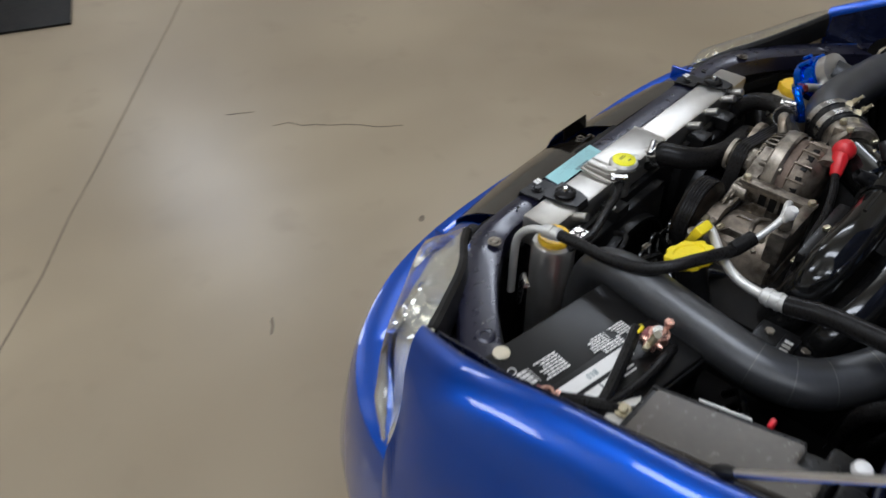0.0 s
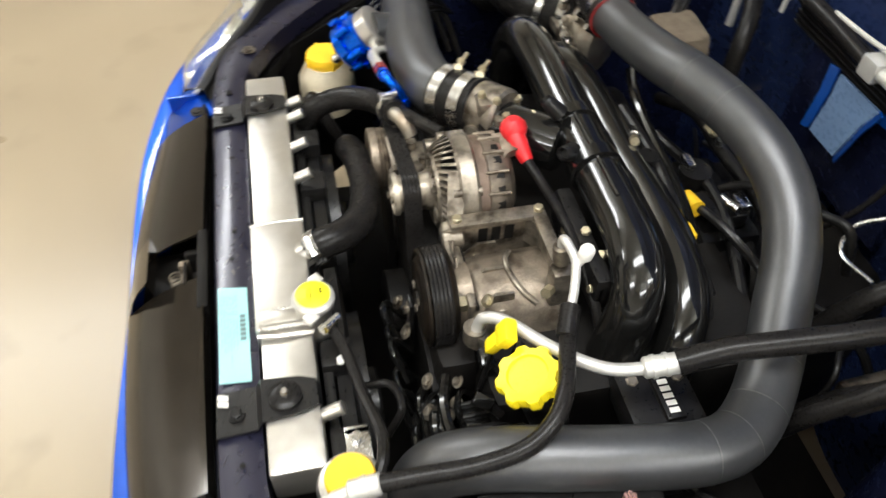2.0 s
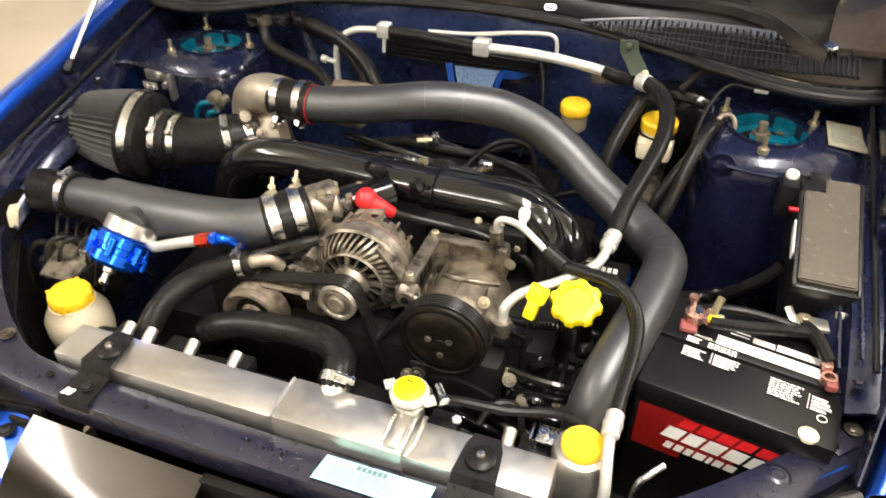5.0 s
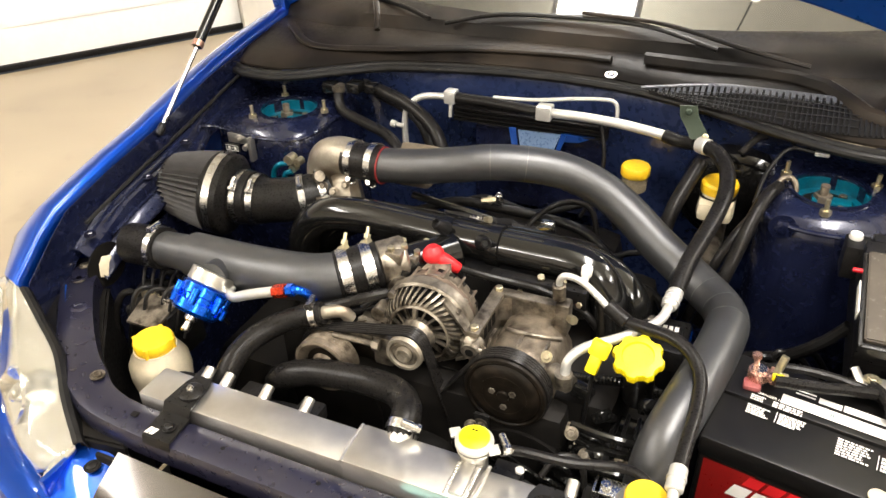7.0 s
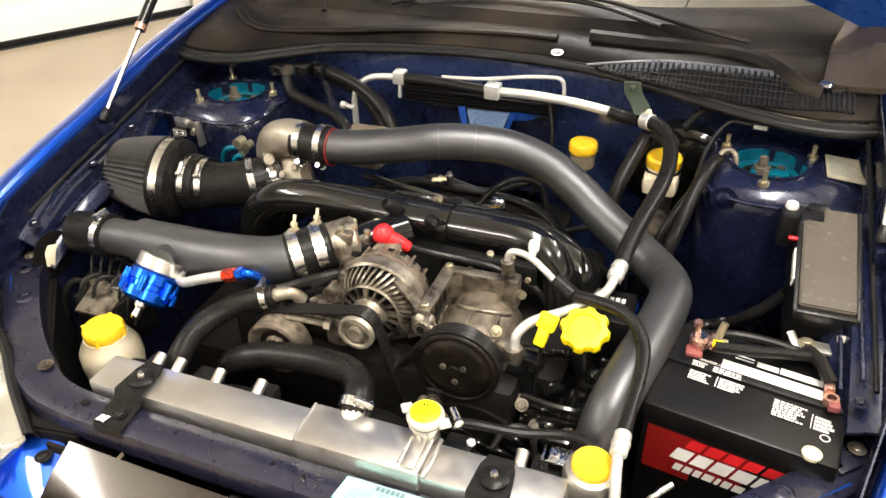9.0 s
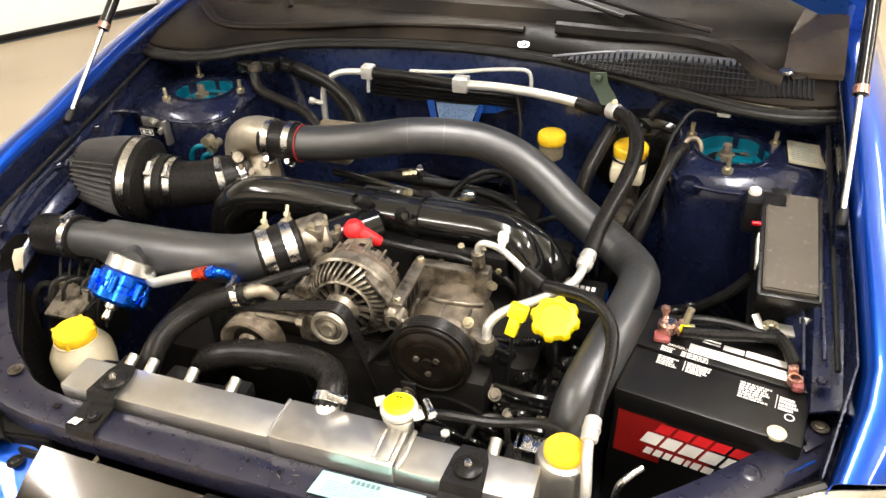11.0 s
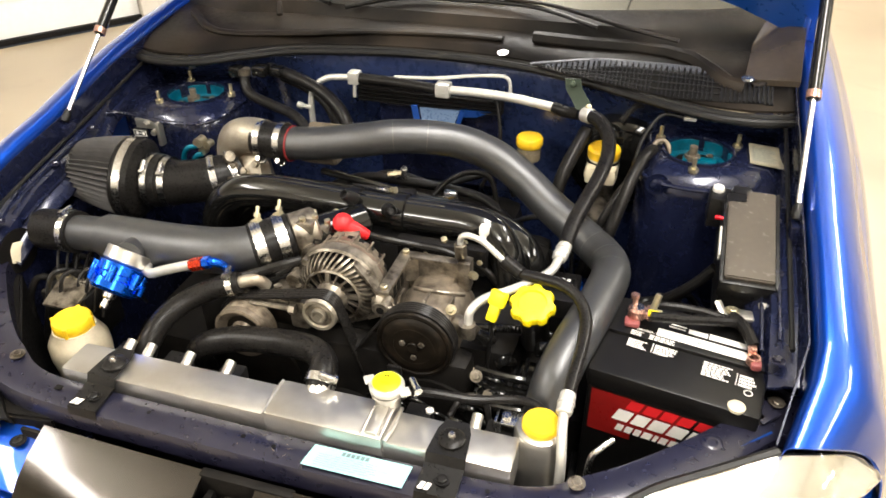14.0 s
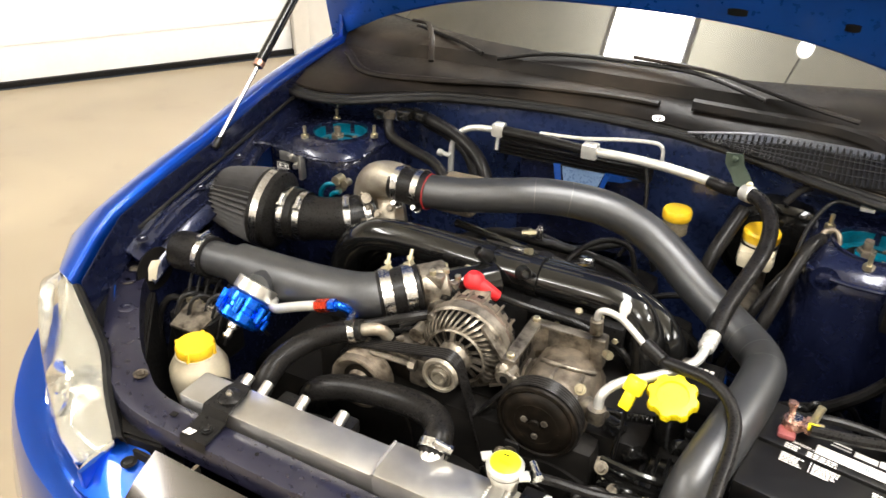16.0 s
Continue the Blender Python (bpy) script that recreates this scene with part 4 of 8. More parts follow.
part("scuttle_crease", tube([(x, y, cowl_height(x, y) + 0.004) for x, y in ((0.572, 0.742), (0.590, 0.752), (0.604, 0.785), (0.615, 0.83), (0.63, 0.86))], 0.0065, 10, flat=0.6), M["cowl"], cw)
# Black corner coloured brown to carry the warm glossy reflection.
part("cowl_corner", slab([[(0.56, 0.76, 0.905), (0.61, 0.75, 0.91), (0.648, 0.74, 0.915)], [(0.57, 0.86, 0.935), (0.62, 0.84, 0.95), (0.652, 0.82, 0.955)], [(0.60, 0.98, 0.955), (0.64, 0.96, 0.965), (0.665, 0.94, 0.965)]], 0.01), M["browncowl"], cw, "raised black cowl corner")


def windscreen():
    rows = []
    for k in range(9):
        f = k / 8
        rows.append([(x * (1 - 0.10 * f), 0.958 + 0.30 * x * x + 0.72 * f + 0.06 * f * (1 - (x / 0.7) ** 2), 0.937 + 0.037 * x * x + 0.43 * f + 0.008 * math.sin(f * math.pi)) for x in [-0.70 + 0.05 * i for i in range(29)]])
    return slab(rows, 0.005)


part("windscreen", windscreen(), M["glass"], car, "dark tinted windscreen reflecting ceiling lights")
part("roof", slab([[(-0.62, 1.74, 1.385), (-0.35, 1.70, 1.405), (0.35, 1.70, 1.405), (0.62, 1.74, 1.385)], [(-0.62, 2.15, 1.405), (-0.35, 2.15, 1.43), (0.35, 2.15, 1.43), (0.62, 2.15, 1.405)], [(-0.58, 2.60, 1.375), (-0.35, 2.63, 1.395), (0.35, 2.63, 1.395), (0.58, 2.60, 1.375)]], 0.02), M["blue"], car, "blue roof panel")
part("rear_window", slab([[(-0.57, 2.60, 1.370), (0.0, 2.645, 1.392), (0.57, 2.60, 1.370)], [(-0.62, 3.02, 1.0), (0.0, 3.10, 1.0), (0.62, 3.02, 1.0)]], 0.006), M["glass"], car, "dark rear window")
part("boot_lid", slab([[(-0.66, 3.00, 0.985), (0.0, 3.08, 0.998), (0.66, 3.00, 0.985)], [(-0.66, 3.40, 0.975), (0.0, 3.48, 0.990), (0.66, 3.40, 0.975)], [(-0.64, 3.55, 0.93), (0.0, 3.63, 0.94), (0.64, 3.55, 0.93)], [(-0.66, 3.60, 0.60), (0.0, 3.68, 0.60), (0.66, 3.60, 0.60)], [(-0.70, 3.62, 0.22), (0.0, 3.70, 0.22), (0.70, 3.62, 0.22)]], 0.01), M["blue"], car, "blue boot lid and tail")
for s in (-1, 1):
    part("side_window", slab([[(s * 0.655, 1.30, 1.00), (s * 0.68, 2.10, 0.985), (s * 0.66, 2.98, 0.99)], [(s * 0.625, 1.74, 1.375), (s * 0.625, 2.15, 1.395), (s * 0.585, 2.58, 1.365)]], 0.006, (-s, 0, 0)), M["glass"], car, "dark side window")
    side = []
    for y in (1.598, 2.2, 2.9, 3.3, 3.60):
        z, tail = lerp([(1.598, 0.97), (3.6, 0.985)], y), lerp([(2.9, 0.0), (3.3, 0.02), (3.6, 0.09)], y)
        side.append([(s * (x - tail), y, z - d) for x, d in ((0.650, 0.05), (0.654, 0.008), (0.664, 0.0), (0.688, 0.004), (0.715, 0.024), (0.738, 0.062), (0.7745, 0.115), (0.813, 0.21), (0.817, 0.32), (0.805, 0.42), (0.78, 0.70))])
    part("body_side", slab(side, 0.006, (-s * 0.7, 0, -0.5)), M["blue"], car, "blue doors and rear wing")
    part("sill", box(s * 0.76 - 0.03, s * 0.76 + 0.03, 0.98, 2.80, 0.20, 0.56, 0.02), M["blue"], car, "blue sill")
    for y in (0.63, 3.10):
        wh = part("wheel", lathe([(0.0, 0.19), (0.0, 0.27), (0.015, 0.305), (0.04, 0.315), (0.14, 0.315), (0.165, 0.305), (0.18, 0.27), (0.18, 0.19)], (s * 0.612, y, 0.316), (s * 1.0, y, 0.316), 40, False), M["rubber"], car, "black tyre")
        part("rim", lathe([(0.02, 0.195), (0.165, 0.195), (0.172, 0.185), (0.155, 0.16), (0.15, 0.05), (0.16, 0.03), (0.16, 0.0)], (s * 0.612, y, 0.316), (s * 1.0, y, 0.316), 36, False), M["cast"], wh, "grey alloy rim")


def wiper(blade, arm):
    w = part("wiper", tube(arm, 0.0065, 8, flat=0.6), M["cowl"], car, "black wiper arm")
    part("wiper_blade", tube(blade, 0.0048, 8), M["rubber"], w)


wiper([(-0.255, 0.888, 0.936), (-0.15, 0.925, 0.952), (0.0, 0.935, 0.956), (0.15, 0.925, 0.955), (0.285, 0.872, 0.940)], [(0.44, 0.860, 0.930), (0.34, 0.872, 0.944), (0.18, 0.924, 0.962), (0.02, 0.940, 0.966)])
wiper([(-0.50, 0.985, 0.955), (-0.43, 0.955, 0.953), (-0.36, 0.925, 0.950), (-0.29, 0.888, 0.942)], [(-0.385, 0.835, 0.925), (-0.41, 0.885, 0.955), (-0.455, 0.950, 0.972), (-0.50, 0.965, 0.972)])

# bonnet, hinged at the cowl and open
HINGE, OPEN = Vector((0, 0.935, 0.915)), 64


def hood_point(u, v, lift=0.0):
    a = radians(OPEN)
    # v runs forward from the hinge line when shut, so backwards-up when open
    return Vector((u, HINGE.y - v * math.cos(a) + lift * math.sin(a), HINGE.z + v * math.sin(a) + lift * math.cos(a)))


def hood():
    rows = []
    for k in range(10):
        f = k / 9
        row = []
        for i in range(17):
            u = -1 + 2 * i / 16
            half = 0.70 - 0.10 * f
            v0 = 0.165 * (1 - abs(u) ** 2.6)
            v1 = 1.02 - 0.10 * u * u
            v = v0 + (v1 - v0) * f
            row.append(hood_point(u * half, v, 0.035 * (1 - u * u) + 0.03 * math.sin(f * math.pi)))
        rows.append(row)
    return slab(rows, 0.012, (0, math.cos(radians(26)) * -1, -math.sin(radians(26))))


hd = part("hood", hood(), M["underpaint"], car, "open blue bonnet seen from beneath")
for k, v in enumerate((0.16, 0.30)):
    row = [[hood_point(u * 0.60, v + 0.05 + 0.13 * (1 - u * u) + dv, lf + 0.035 * (1 - u * u)) for u in (-1, -0.6, -0.2, 0.2, 0.6, 1)] for dv, lf in ((0.0, -0.012), (0.012, -0.030), (0.055, -0.030), (0.07, -0.012))]
    part("hood_frame", slab(row, 0.004, (0, -0.5, -0.3)), M["underpaint"], hd, "pressed blue bonnet frame")
part("hood_edge", tube([hood_point(u * 0.70, 0.163 * (1 - abs(u) ** 2.6), 0.030 * (1 - u * u)) for u in (-1, -0.88, -0.75, -0.5, -0.25, 0, 0.25, 0.5, 0.75, 0.88, 1)], 0.0065, 10), M["blue"], hd)
for hx, dv, hw in ((0.205, 0.022, 0.017), (0.39, 0.050, 0.012), (-0.15, 0.03, 0.017), (-0.40, 0.05, 0.012), (0.02, 0.03, 0.008)):
    hu = hx / 0.69
    hv = 0.165 * (1 - abs(hu) ** 2.6) + dv
    hm = Matrix.Translation(hood_point(hx, hv, 0.035 * (1 - hu * hu) + 0.03 * math.sin(math.pi * dv / 0.86) - 0.013)) @ pose(0, 0, 0, -OPEN, 0, 0)
    part("hood_hole", extrude_poly([(hw * max(-1, min(1, 1.5 * math.cos(2 * math.pi * k / 16))), 0.0075 * math.sin(2 * math.pi * k / 16)) for k in range(16)], -0.001, 0.001, hm, 0.0), M["void"], hd, "pressed hole in the bonnet frame")
for s in (-1, 1):
    part("hood_hinge", join(box(s * 0.66 - 0.012, s * 0.66 + 0.012, 0.88, 0.98, 0.88, 0.90, 0.004), box(s * 0.66 - 0.006, s * 0.66 + 0.006, 0.90, 0.945, 0.89, 1.0, 0.004)), M["blue"], car, "blue bonnet hinge")
    gs = thing("gas_strut", (s * 0.640, 0.432, 0.80), "black gas strut with polished rod holding the bonnet", "gas strut", "pair of gas struts")
    foot, d = Vector((s * 0.638, 0.432, 0.824)), (Vector((0.008, 0.38, 0.38)) if s > 0 else Vector((0.015, 0.41, 0.355))).normalized()
    part("rod", rod(foot + d * 0.012, foot + d * 0.190, 0.0042, seg=12), M["rod"], gs, "polished steel rod")
    part("sleeve", rod(foot + d * 0.182, foot + d * 0.50, 0.0100, seg=16, bev=0.003), M["gloss"], gs, "black strut body")
    part("ball_socket", lathe([(0, 0.006), (0.006, 0.008), (0.018, 0.0075), (0.024, 0.005)], foot - d * 0.004, foot + d, 14), M["black"], gs)
    part("band", ring_band(foot + d * 0.190, d, 0.0101, 0.012, 0.0008, 20), M["copper"], gs, "orange paper band")
    part("foot_bracket", box(s * 0.641 - 0.009, s * 0.641 + 0.009, 0.415, 0.450, 0.785, 0.816, 0.004), M["navy"], gs)

# floor of the bay and the engine's dark lower mass, shaded by colour
part("undertray", box(-0.64, 0.64, -0.05, 0.85, 0.10, 0.14), M["void"], car, "grimy undertray with shade put into its near-black colour")
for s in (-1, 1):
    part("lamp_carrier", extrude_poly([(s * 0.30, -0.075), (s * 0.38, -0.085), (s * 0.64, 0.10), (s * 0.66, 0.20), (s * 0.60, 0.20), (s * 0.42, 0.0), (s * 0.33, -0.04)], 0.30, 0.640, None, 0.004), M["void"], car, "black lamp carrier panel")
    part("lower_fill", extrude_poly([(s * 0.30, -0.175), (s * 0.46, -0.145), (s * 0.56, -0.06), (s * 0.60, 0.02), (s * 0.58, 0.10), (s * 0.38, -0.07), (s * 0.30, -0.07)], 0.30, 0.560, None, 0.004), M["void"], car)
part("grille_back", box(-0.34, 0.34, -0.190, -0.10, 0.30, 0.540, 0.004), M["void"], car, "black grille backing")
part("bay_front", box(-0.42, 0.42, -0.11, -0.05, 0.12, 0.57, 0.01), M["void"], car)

# ---- radiator and front of the bay ----
rad = thing("radiator", (0, 0.01, 0.3), "large welded aluminium radiator behind the front panel", "radiator")
tank = part("top_tank", box(-0.318, 0.0, -0.020, 0.036, 0.630, 0.684, 0.005), M["alu"], rad, "brushed aluminium tank section")
part("tank_middle", box(-0.002, 0.16, -0.024, 0.040, 0.630, 0.692, 0.005), M["alu"], rad, "raised aluminium tank section")
part("tank_end", box(0.158, 0.322, -0.020, 0.036, 0.630, 0.684, 0.005), M["alu"], rad, "brushed aluminium tank section")
part("weld_seam", tube([(0.0, -0.024, 0.690), (-0.004, 0.0, 0.689), (-0.004, 0.040, 0.688)], 0.0028, 8), M["alu"], rad)
part("weld_seam", tube([(0.163, -0.022, 0.688), (0.166, 0.0, 0.688), (0.166, 0.038, 0.687)], 0.0028, 8), M["alu"], rad)
part("core", box(-0.315, 0.312, -0.012, 0.030, 0.28, 0.632), M["black"], rad, "black finned core")
for x in (-0.255, -0.222, -0.158, -0.094):
    part("nipple", rod((x, 0.030, 0.672), (x, 0.058, 0.684), 0.0075, seg=14, bev=0.001), M["alu"], tank, "welded aluminium stub")
part("nipple", rod((0.262, 0.030, 0.672), (0.262, 0.058, 0.684), 0.0075, seg=14, bev=0.001), M["alu"], tank)
outlet = part("hose_outlet", rod((0.046, 0.030, 0.672), (0.046, 0.058, 0.690), 0.019, seg=24, bev=0.002), M["alu"], tank, "welded hose outlet")
neck = part("filler_neck", join(rod((0.145, 0.042, 0.66), (0.145, 0.042, 0.712), 0.0165, seg=24), lathe([(0, 0.0165), (0.003, 0.0215), (0.007, 0.0215), (0.008, 0.0175)], (0.145, 0.042, 0.704), (0.145, 0.042, 1), 28),
                                box(0.136, 0.154, -0.020, 0.030, 0.686, 0.697, 0.004)), M["alu"], rad, "welded filler neck")
rnd = random.Random(4)
for sx in (-1, 1):
    for i in range(11):
        wx, wy = 0.145 + sx * 0.0125, -0.019 + i * 0.0045
        part("weld_bead", lathe([(0, 0.0022), (0.0014, 0.0022), (0.002, 0.001)], (wx, wy, 0.692), (wx, wy, 0.70), 8), M["alu"], neck)


def pressure_cap(c):
    k = 0.82
    cx, cy, cz = c
    cap = part("pressure_cap", lathe([(0, 0.026 * k), (0.002, 0.028 * k), (0.007, 0.028 * k), (0.009, 0.026 * k), (0.011, 0.024 * k)], c, Vector(c) + Vector((0, 0, 1)), 32), M["line"], rad, "bright pressed steel pressure cap")
    for a in (170, -10):
        d = Vector((math.cos(radians(a)), math.sin(radians(a)), 0))
        p = Vector((cx, cy, cz + 0.0045)) + d * 0.026
        part("ear", box(-0.007, 0.007, -0.007, 0.007, -0.002, 0.002, 0.0018, Matrix.Translation(p) @ pose(0, 0, 0, 0, 0, a + 45)), M["line"], cap)
    part("cap_disc", lathe([(0, 0.0225 * k), (0.0015, 0.0225 * k), (0.0022, 0.021 * k)], (cx, cy, cz + 0.0105), (cx, cy, 1), 32), M["lemon"], cap, "lemon-yellow printed disc")
    bars(cap, (cx - 0.006, cy + 0.007, cz + 0.0129), (1, 0, 0), (0, 1, 0), [(0, 0, 0.003, 0.003), (0.004, 0, 0.003, 0.003), (-0.002, -0.010, 0.016, 0.001), (0.0, -0.013, 0.012, 0.001)], M["black"])


pressure_cap((0.145, 0.042, 0.713))


def rad_bracket(s):
    br = thing("radiator_bracket", (s * 0.243, -0.02, 0.67), "black folded steel bracket clamping the radiator", "bracket", "radiator brackets")
    x0, x1 = s * 0.243 - 0.026, s * 0.243 + (0.018 if s < 0 else 0.024)
    part("plate", slab([[(x0, -0.072, 0.660), (x1, -0.072, 0.660)], [(x0, -0.069, 0.673), (x1, -0.069, 0.673)], [(x0, -0.028, 0.677), (x1, -0.028, 0.677)], [(x0, -0.022, 0.689), (x1, -0.022, 0.689)],
                         [(x0 + 0.004, 0.018, 0.690), (x1 - 0.004, 0.018, 0.690)], [(x0 + 0.010, 0.034, 0.690), (x1 - 0.010, 0.034, 0.690)], [(x0 + 0.012, 0.038, 0.680), (x1 - 0.012, 0.038, 0.680)]], 0.003), M["black"], br)
    part("grommet", lathe([(0, 0.017), (0.004, 0.017), (0.007, 0.012), (0.007, 0.006)], (s * 0.243, 0.002, 0.690), (s * 0.243, 0.002, 1), 28), M["rubber"], br, "rubber bush")
    part("pin", lathe([(0, 0.005), (0.006, 0.005), (0.009, 0.003)], (s * 0.243, 0.002, 0.694), (s * 0.243, 0.002, 1), 14), M["bright"], br, "bright locating pin")
    bolt(br, (s * 0.243 + 0.003, -0.049, 0.6765), (0, 0, 1), 0.0065, 0.005, 0.009, "black")
    bars(br, (s * 0.243 - 0.023, -0.067, 0.6760), (1, 0, 0), (0.25, 1, 0), [(0.0, 0.0, 0.006, 0.011), (0.0075, 0.0, 0.006, 0.011)], M["white"], name="badge_mark")


rad_bracket(-1)
rad_bracket(1)
el = thing("emissions_label", (0.13, -0.05, 0.668), "pale cyan printed notice stuck on the front panel", "label")
part("sheet", slab([[(0.070, -0.0670, 0.6685), (0.201, -0.0665, 0.6682)], [(0.075, -0.0340, 0.6687), (0.204, -0.0330, 0.6687)]], 0.0006), M["cyan"], el)
bars(el, (0.114, -0.042, 0.6692), (1, 0.01, 0), (0.08, 1, 0), [(i * 0.0062, -0.001, 0.0048, 0.0062) for i in range(6)], M["greyink"])
bars(el, (0.084, -0.0635, 0.6692), (1, 0.01, 0), (0.08, 1, 0), [(a, b, w, h * 0.25) for a, b, w, h in text_rows(0.105, 0.020, 6, 8)], M["greyink"])

fan = thing("fan_shroud", (0, 0.07, 0.3), "black plastic radiator fan shroud", "fan shroud")
part("shroud", join(box(-0.31, 0.31, 0.040, 0.052, 0.30, 0.652, 0.004), box(-0.28, -0.02, 0.05, 0.075, 0.36, 0.640, 0.02), box(0.03, 0.29, 0.05, 0.075, 0.36, 0.640, 0.02)), M["black"], fan)
for cx in (-0.15, 0.16):
    part("fan_motor", rod((cx, 0.06, 0.50), (cx, 0.105, 0.50), 0.05, seg=24, bev=0.004), M["black"], fan)
    part("fan_ring", ring_band((cx, 0.075, 0.50), (0, 1, 0), 0.118, 0.03, 0.006, 40), M["black"], fan)
for x in (-0.27, -0.19, -0.1, 0.18, 0.29):
    part("shroud_tab", box(x - 0.018, x + 0.018, 0.040, 0.075, 0.640, 0.664, 0.004), M["black"], fan)
bolt(fan, (0.195, 0.062, 0.666), (0, 0, 1), 0.006, 0.004, 0.0, "white", "tab_screw")


def hose(name, pts, r, label, mat="rubber", n=8, seg=16, category="hose"):
    t = thing(name, pts[0], label, category)
    part("hose_body", tube(pts, r, seg, n), M[mat], t)
    return t


uh = hose("radiator_hose", [(0.046, 0.034, 0.670), (0.044, 0.060, 0.692), (0.032, 0.088, 0.692), (0.0, 0.112, 0.685), (-0.06, 0.124, 0.674), (-0.13, 0.122, 0.664), (-0.18, 0.115, 0.645), (-0.21, 0.13, 0.60), (-0.22, 0.16, 0.54)], 0.0195, "thick black moulded radiator hose")
hose_clamp(uh, (0.045, 0.053, 0.689), (-0.05, 1, 0.5), 0.0205, 0.012, (0.6, 0, 1))
lh = hose("coolant_hose", [(-0.140, 0.177, 0.728), (-0.168, 0.170, 0.720), (-0.205, 0.148, 0.708), (-0.232, 0.112, 0.694), (-0.242, 0.075, 0.672), (-0.25, 0.055, 0.63), (-0.25, 0.06, 0.55)], 0.0165, "black coolant hose to the thermostat pipe")
hose_clamp(lh, (-0.152, 0.174, 0.7245), (1, 0.25, 0.25), 0.0175, 0.010, (0, 0, 1))
tp = thing("coolant_pipe", (-0.10, 0.2, 0.70), "bright metal coolant crossover pipe", "pipe")
part("pipe", tube([(-0.148, 0.175, 0.7255), (-0.128, 0.181, 0.731), (-0.115, 0.187, 0.730), (-0.107, 0.194, 0.715)], 0.0098, 14), M["turbo"], tp)
part("flange", join(box(-0.10, -0.045, 0.185, 0.225, 0.685, 0.712, 0.006), rod((-0.085, 0.19, 0.705), (-0.085, 0.19, 0.724), 0.007, seg=6), rod((-0.055, 0.20, 0.705), (-0.055, 0.20, 0.722), 0.006, seg=6)), M["cast"], tp, "dirty cast flange")

rh = hose("overflow_hose", [(0.168, 0.052, 0.704), (0.195, 0.066, 0.696), (0.25, 0.078, 0.688), (0.30, 0.090, 0.690), (0.328, 0.088, 0.692), (0.345, 0.080, 0.686)], 0.0062, "thin black overflow hose from the pressure cap", seg=10)
hose_clamp(rh, (0.176, 0.056, 0.702), (1, 0.8, -0.2), 0.0066, 0.006, (0, 0, 1))

ov = thing("coolant_catch_can", (0.343, 0.055, 0.48), "aluminium catch can with an orange screw cap", "catch can")
part("can", lathe([(0, 0.030), (0.002, 0.033), (0.195, 0.033), (0.202, 0.030), (0.204, 0.026)], (0.343, 0.055, 0.485), (0.343, 0.055, 1), 36), M["alu"], ov, "brushed aluminium can")
part("cap", lathe([(0, 0.0225), (0.003, 0.024), (0.010, 0.024), (0.013, 0.022), (0.012, 0.011), (0.0125, 0.0)], (0.343, 0.055, 0.687), (0.343, 0.055, 1), 32), M["orange"], ov, "orange-yellow screw cap")
part("can_bracket", join(box(0.285, 0.325, 0.055, 0.080, 0.676, 0.680, 0.001), box(0.283, 0.292, 0.055, 0.080, 0.655, 0.680, 0.001), rod((0.297, 0.066, 0.679), (0.297, 0.066, 0.686), 0.006, seg=6)), M["bright"], ov, "bright bent bracket")

# ---- power steering reservoir, corner pieces ----
ps = thing("power_steering_reservoir", (-0.413, 0.105, 0.55), "yellowed plastic fluid reservoir with yellow cap", "fluid reservoir")
part("bottle", lathe([(0, 0.034), (0.006, 0.042), (0.045, 0.047), (0.066, 0.046), (0.078, 0.040), (0.086, 0.034), (0.092, 0.033)], (-0.413, 0.105, 0.545), (-0.413, 0.105, 1), 36), M["milk"], ps, "yellowed translucent bottle")
cap_b = [lathe([(0, 0.029), (0.003, 0.031), (0.015, 0.031), (0.019, 0.029), (0.020, 0.0)], (-0.413, 0.105, 0.635), (-0.413, 0.105, 1), 36)]
for a in range(0, 360, 90):
    d = Vector((math.cos(radians(a + 20)), math.sin(radians(a + 20)), 0)) * 0.030
    cap_b.append(rod(Vector((-0.413, 0.105, 0.636)) + d, Vector((-0.413, 0.105, 0.654)) + d, 0.0035, seg=10))
part("cap", join(*cap_b), M["orange"], ps, "yellow ribbed cap")
part("spout", join(rod((-0.375, 0.088, 0.585), (-0.350, 0.078, 0.610), 0.010, seg=14), rod((-0.356, 0.080, 0.604), (-0.345, 0.076, 0.616), 0.013, seg=14)), M["milk"], ps)
part("spring_clamp", ring_band((-0.352, 0.079, 0.609), (0.025, -0.01, 0.025), 0.0115, 0.008, 0.0015, 18), M["bright"], ps)
hose("power_steering_hose", [(-0.350, 0.078, 0.612), (-0.335, 0.075, 0.622), (-0.315, 0.085, 0.610), (-0.30, 0.11, 0.56)], 0.011, "short black fluid hose")

ab = thing("abs_unit", (-0.47, 0.2, 0.55), "dusty aluminium brake modulator block with steel lines", "brake modulator")
part("block", box(-0.515, -0.425, 0.150, 0.225, 0.56, 0.652, 0.006), M["black"], ab)
part("plate", slab([[(-0.49, 0.128, 0.648), (-0.43, 0.128, 0.648)], [(-0.50, 0.20, 0.664), (-0.43, 0.19, 0.664)]], 0.004), M["cast"], ab)
for i in range(5):
    x = -0.505 + i * 0.018
    part("brake_line", tube([(x, 0.19, 0.65), (x, 0.192, 0.672), (x - 0.02, 0.23, 0.690 - i * 0.004), (x - 0.05, 0.30, 0.67), (-0.585, 0.36, 0.60)], 0.0024, 8), M["black"], ab, "dark brake line")
    part("union", rod((x, 0.19, 0.645), (x, 0.19, 0.663), 0.006, seg=6), M["zinc"], ab)

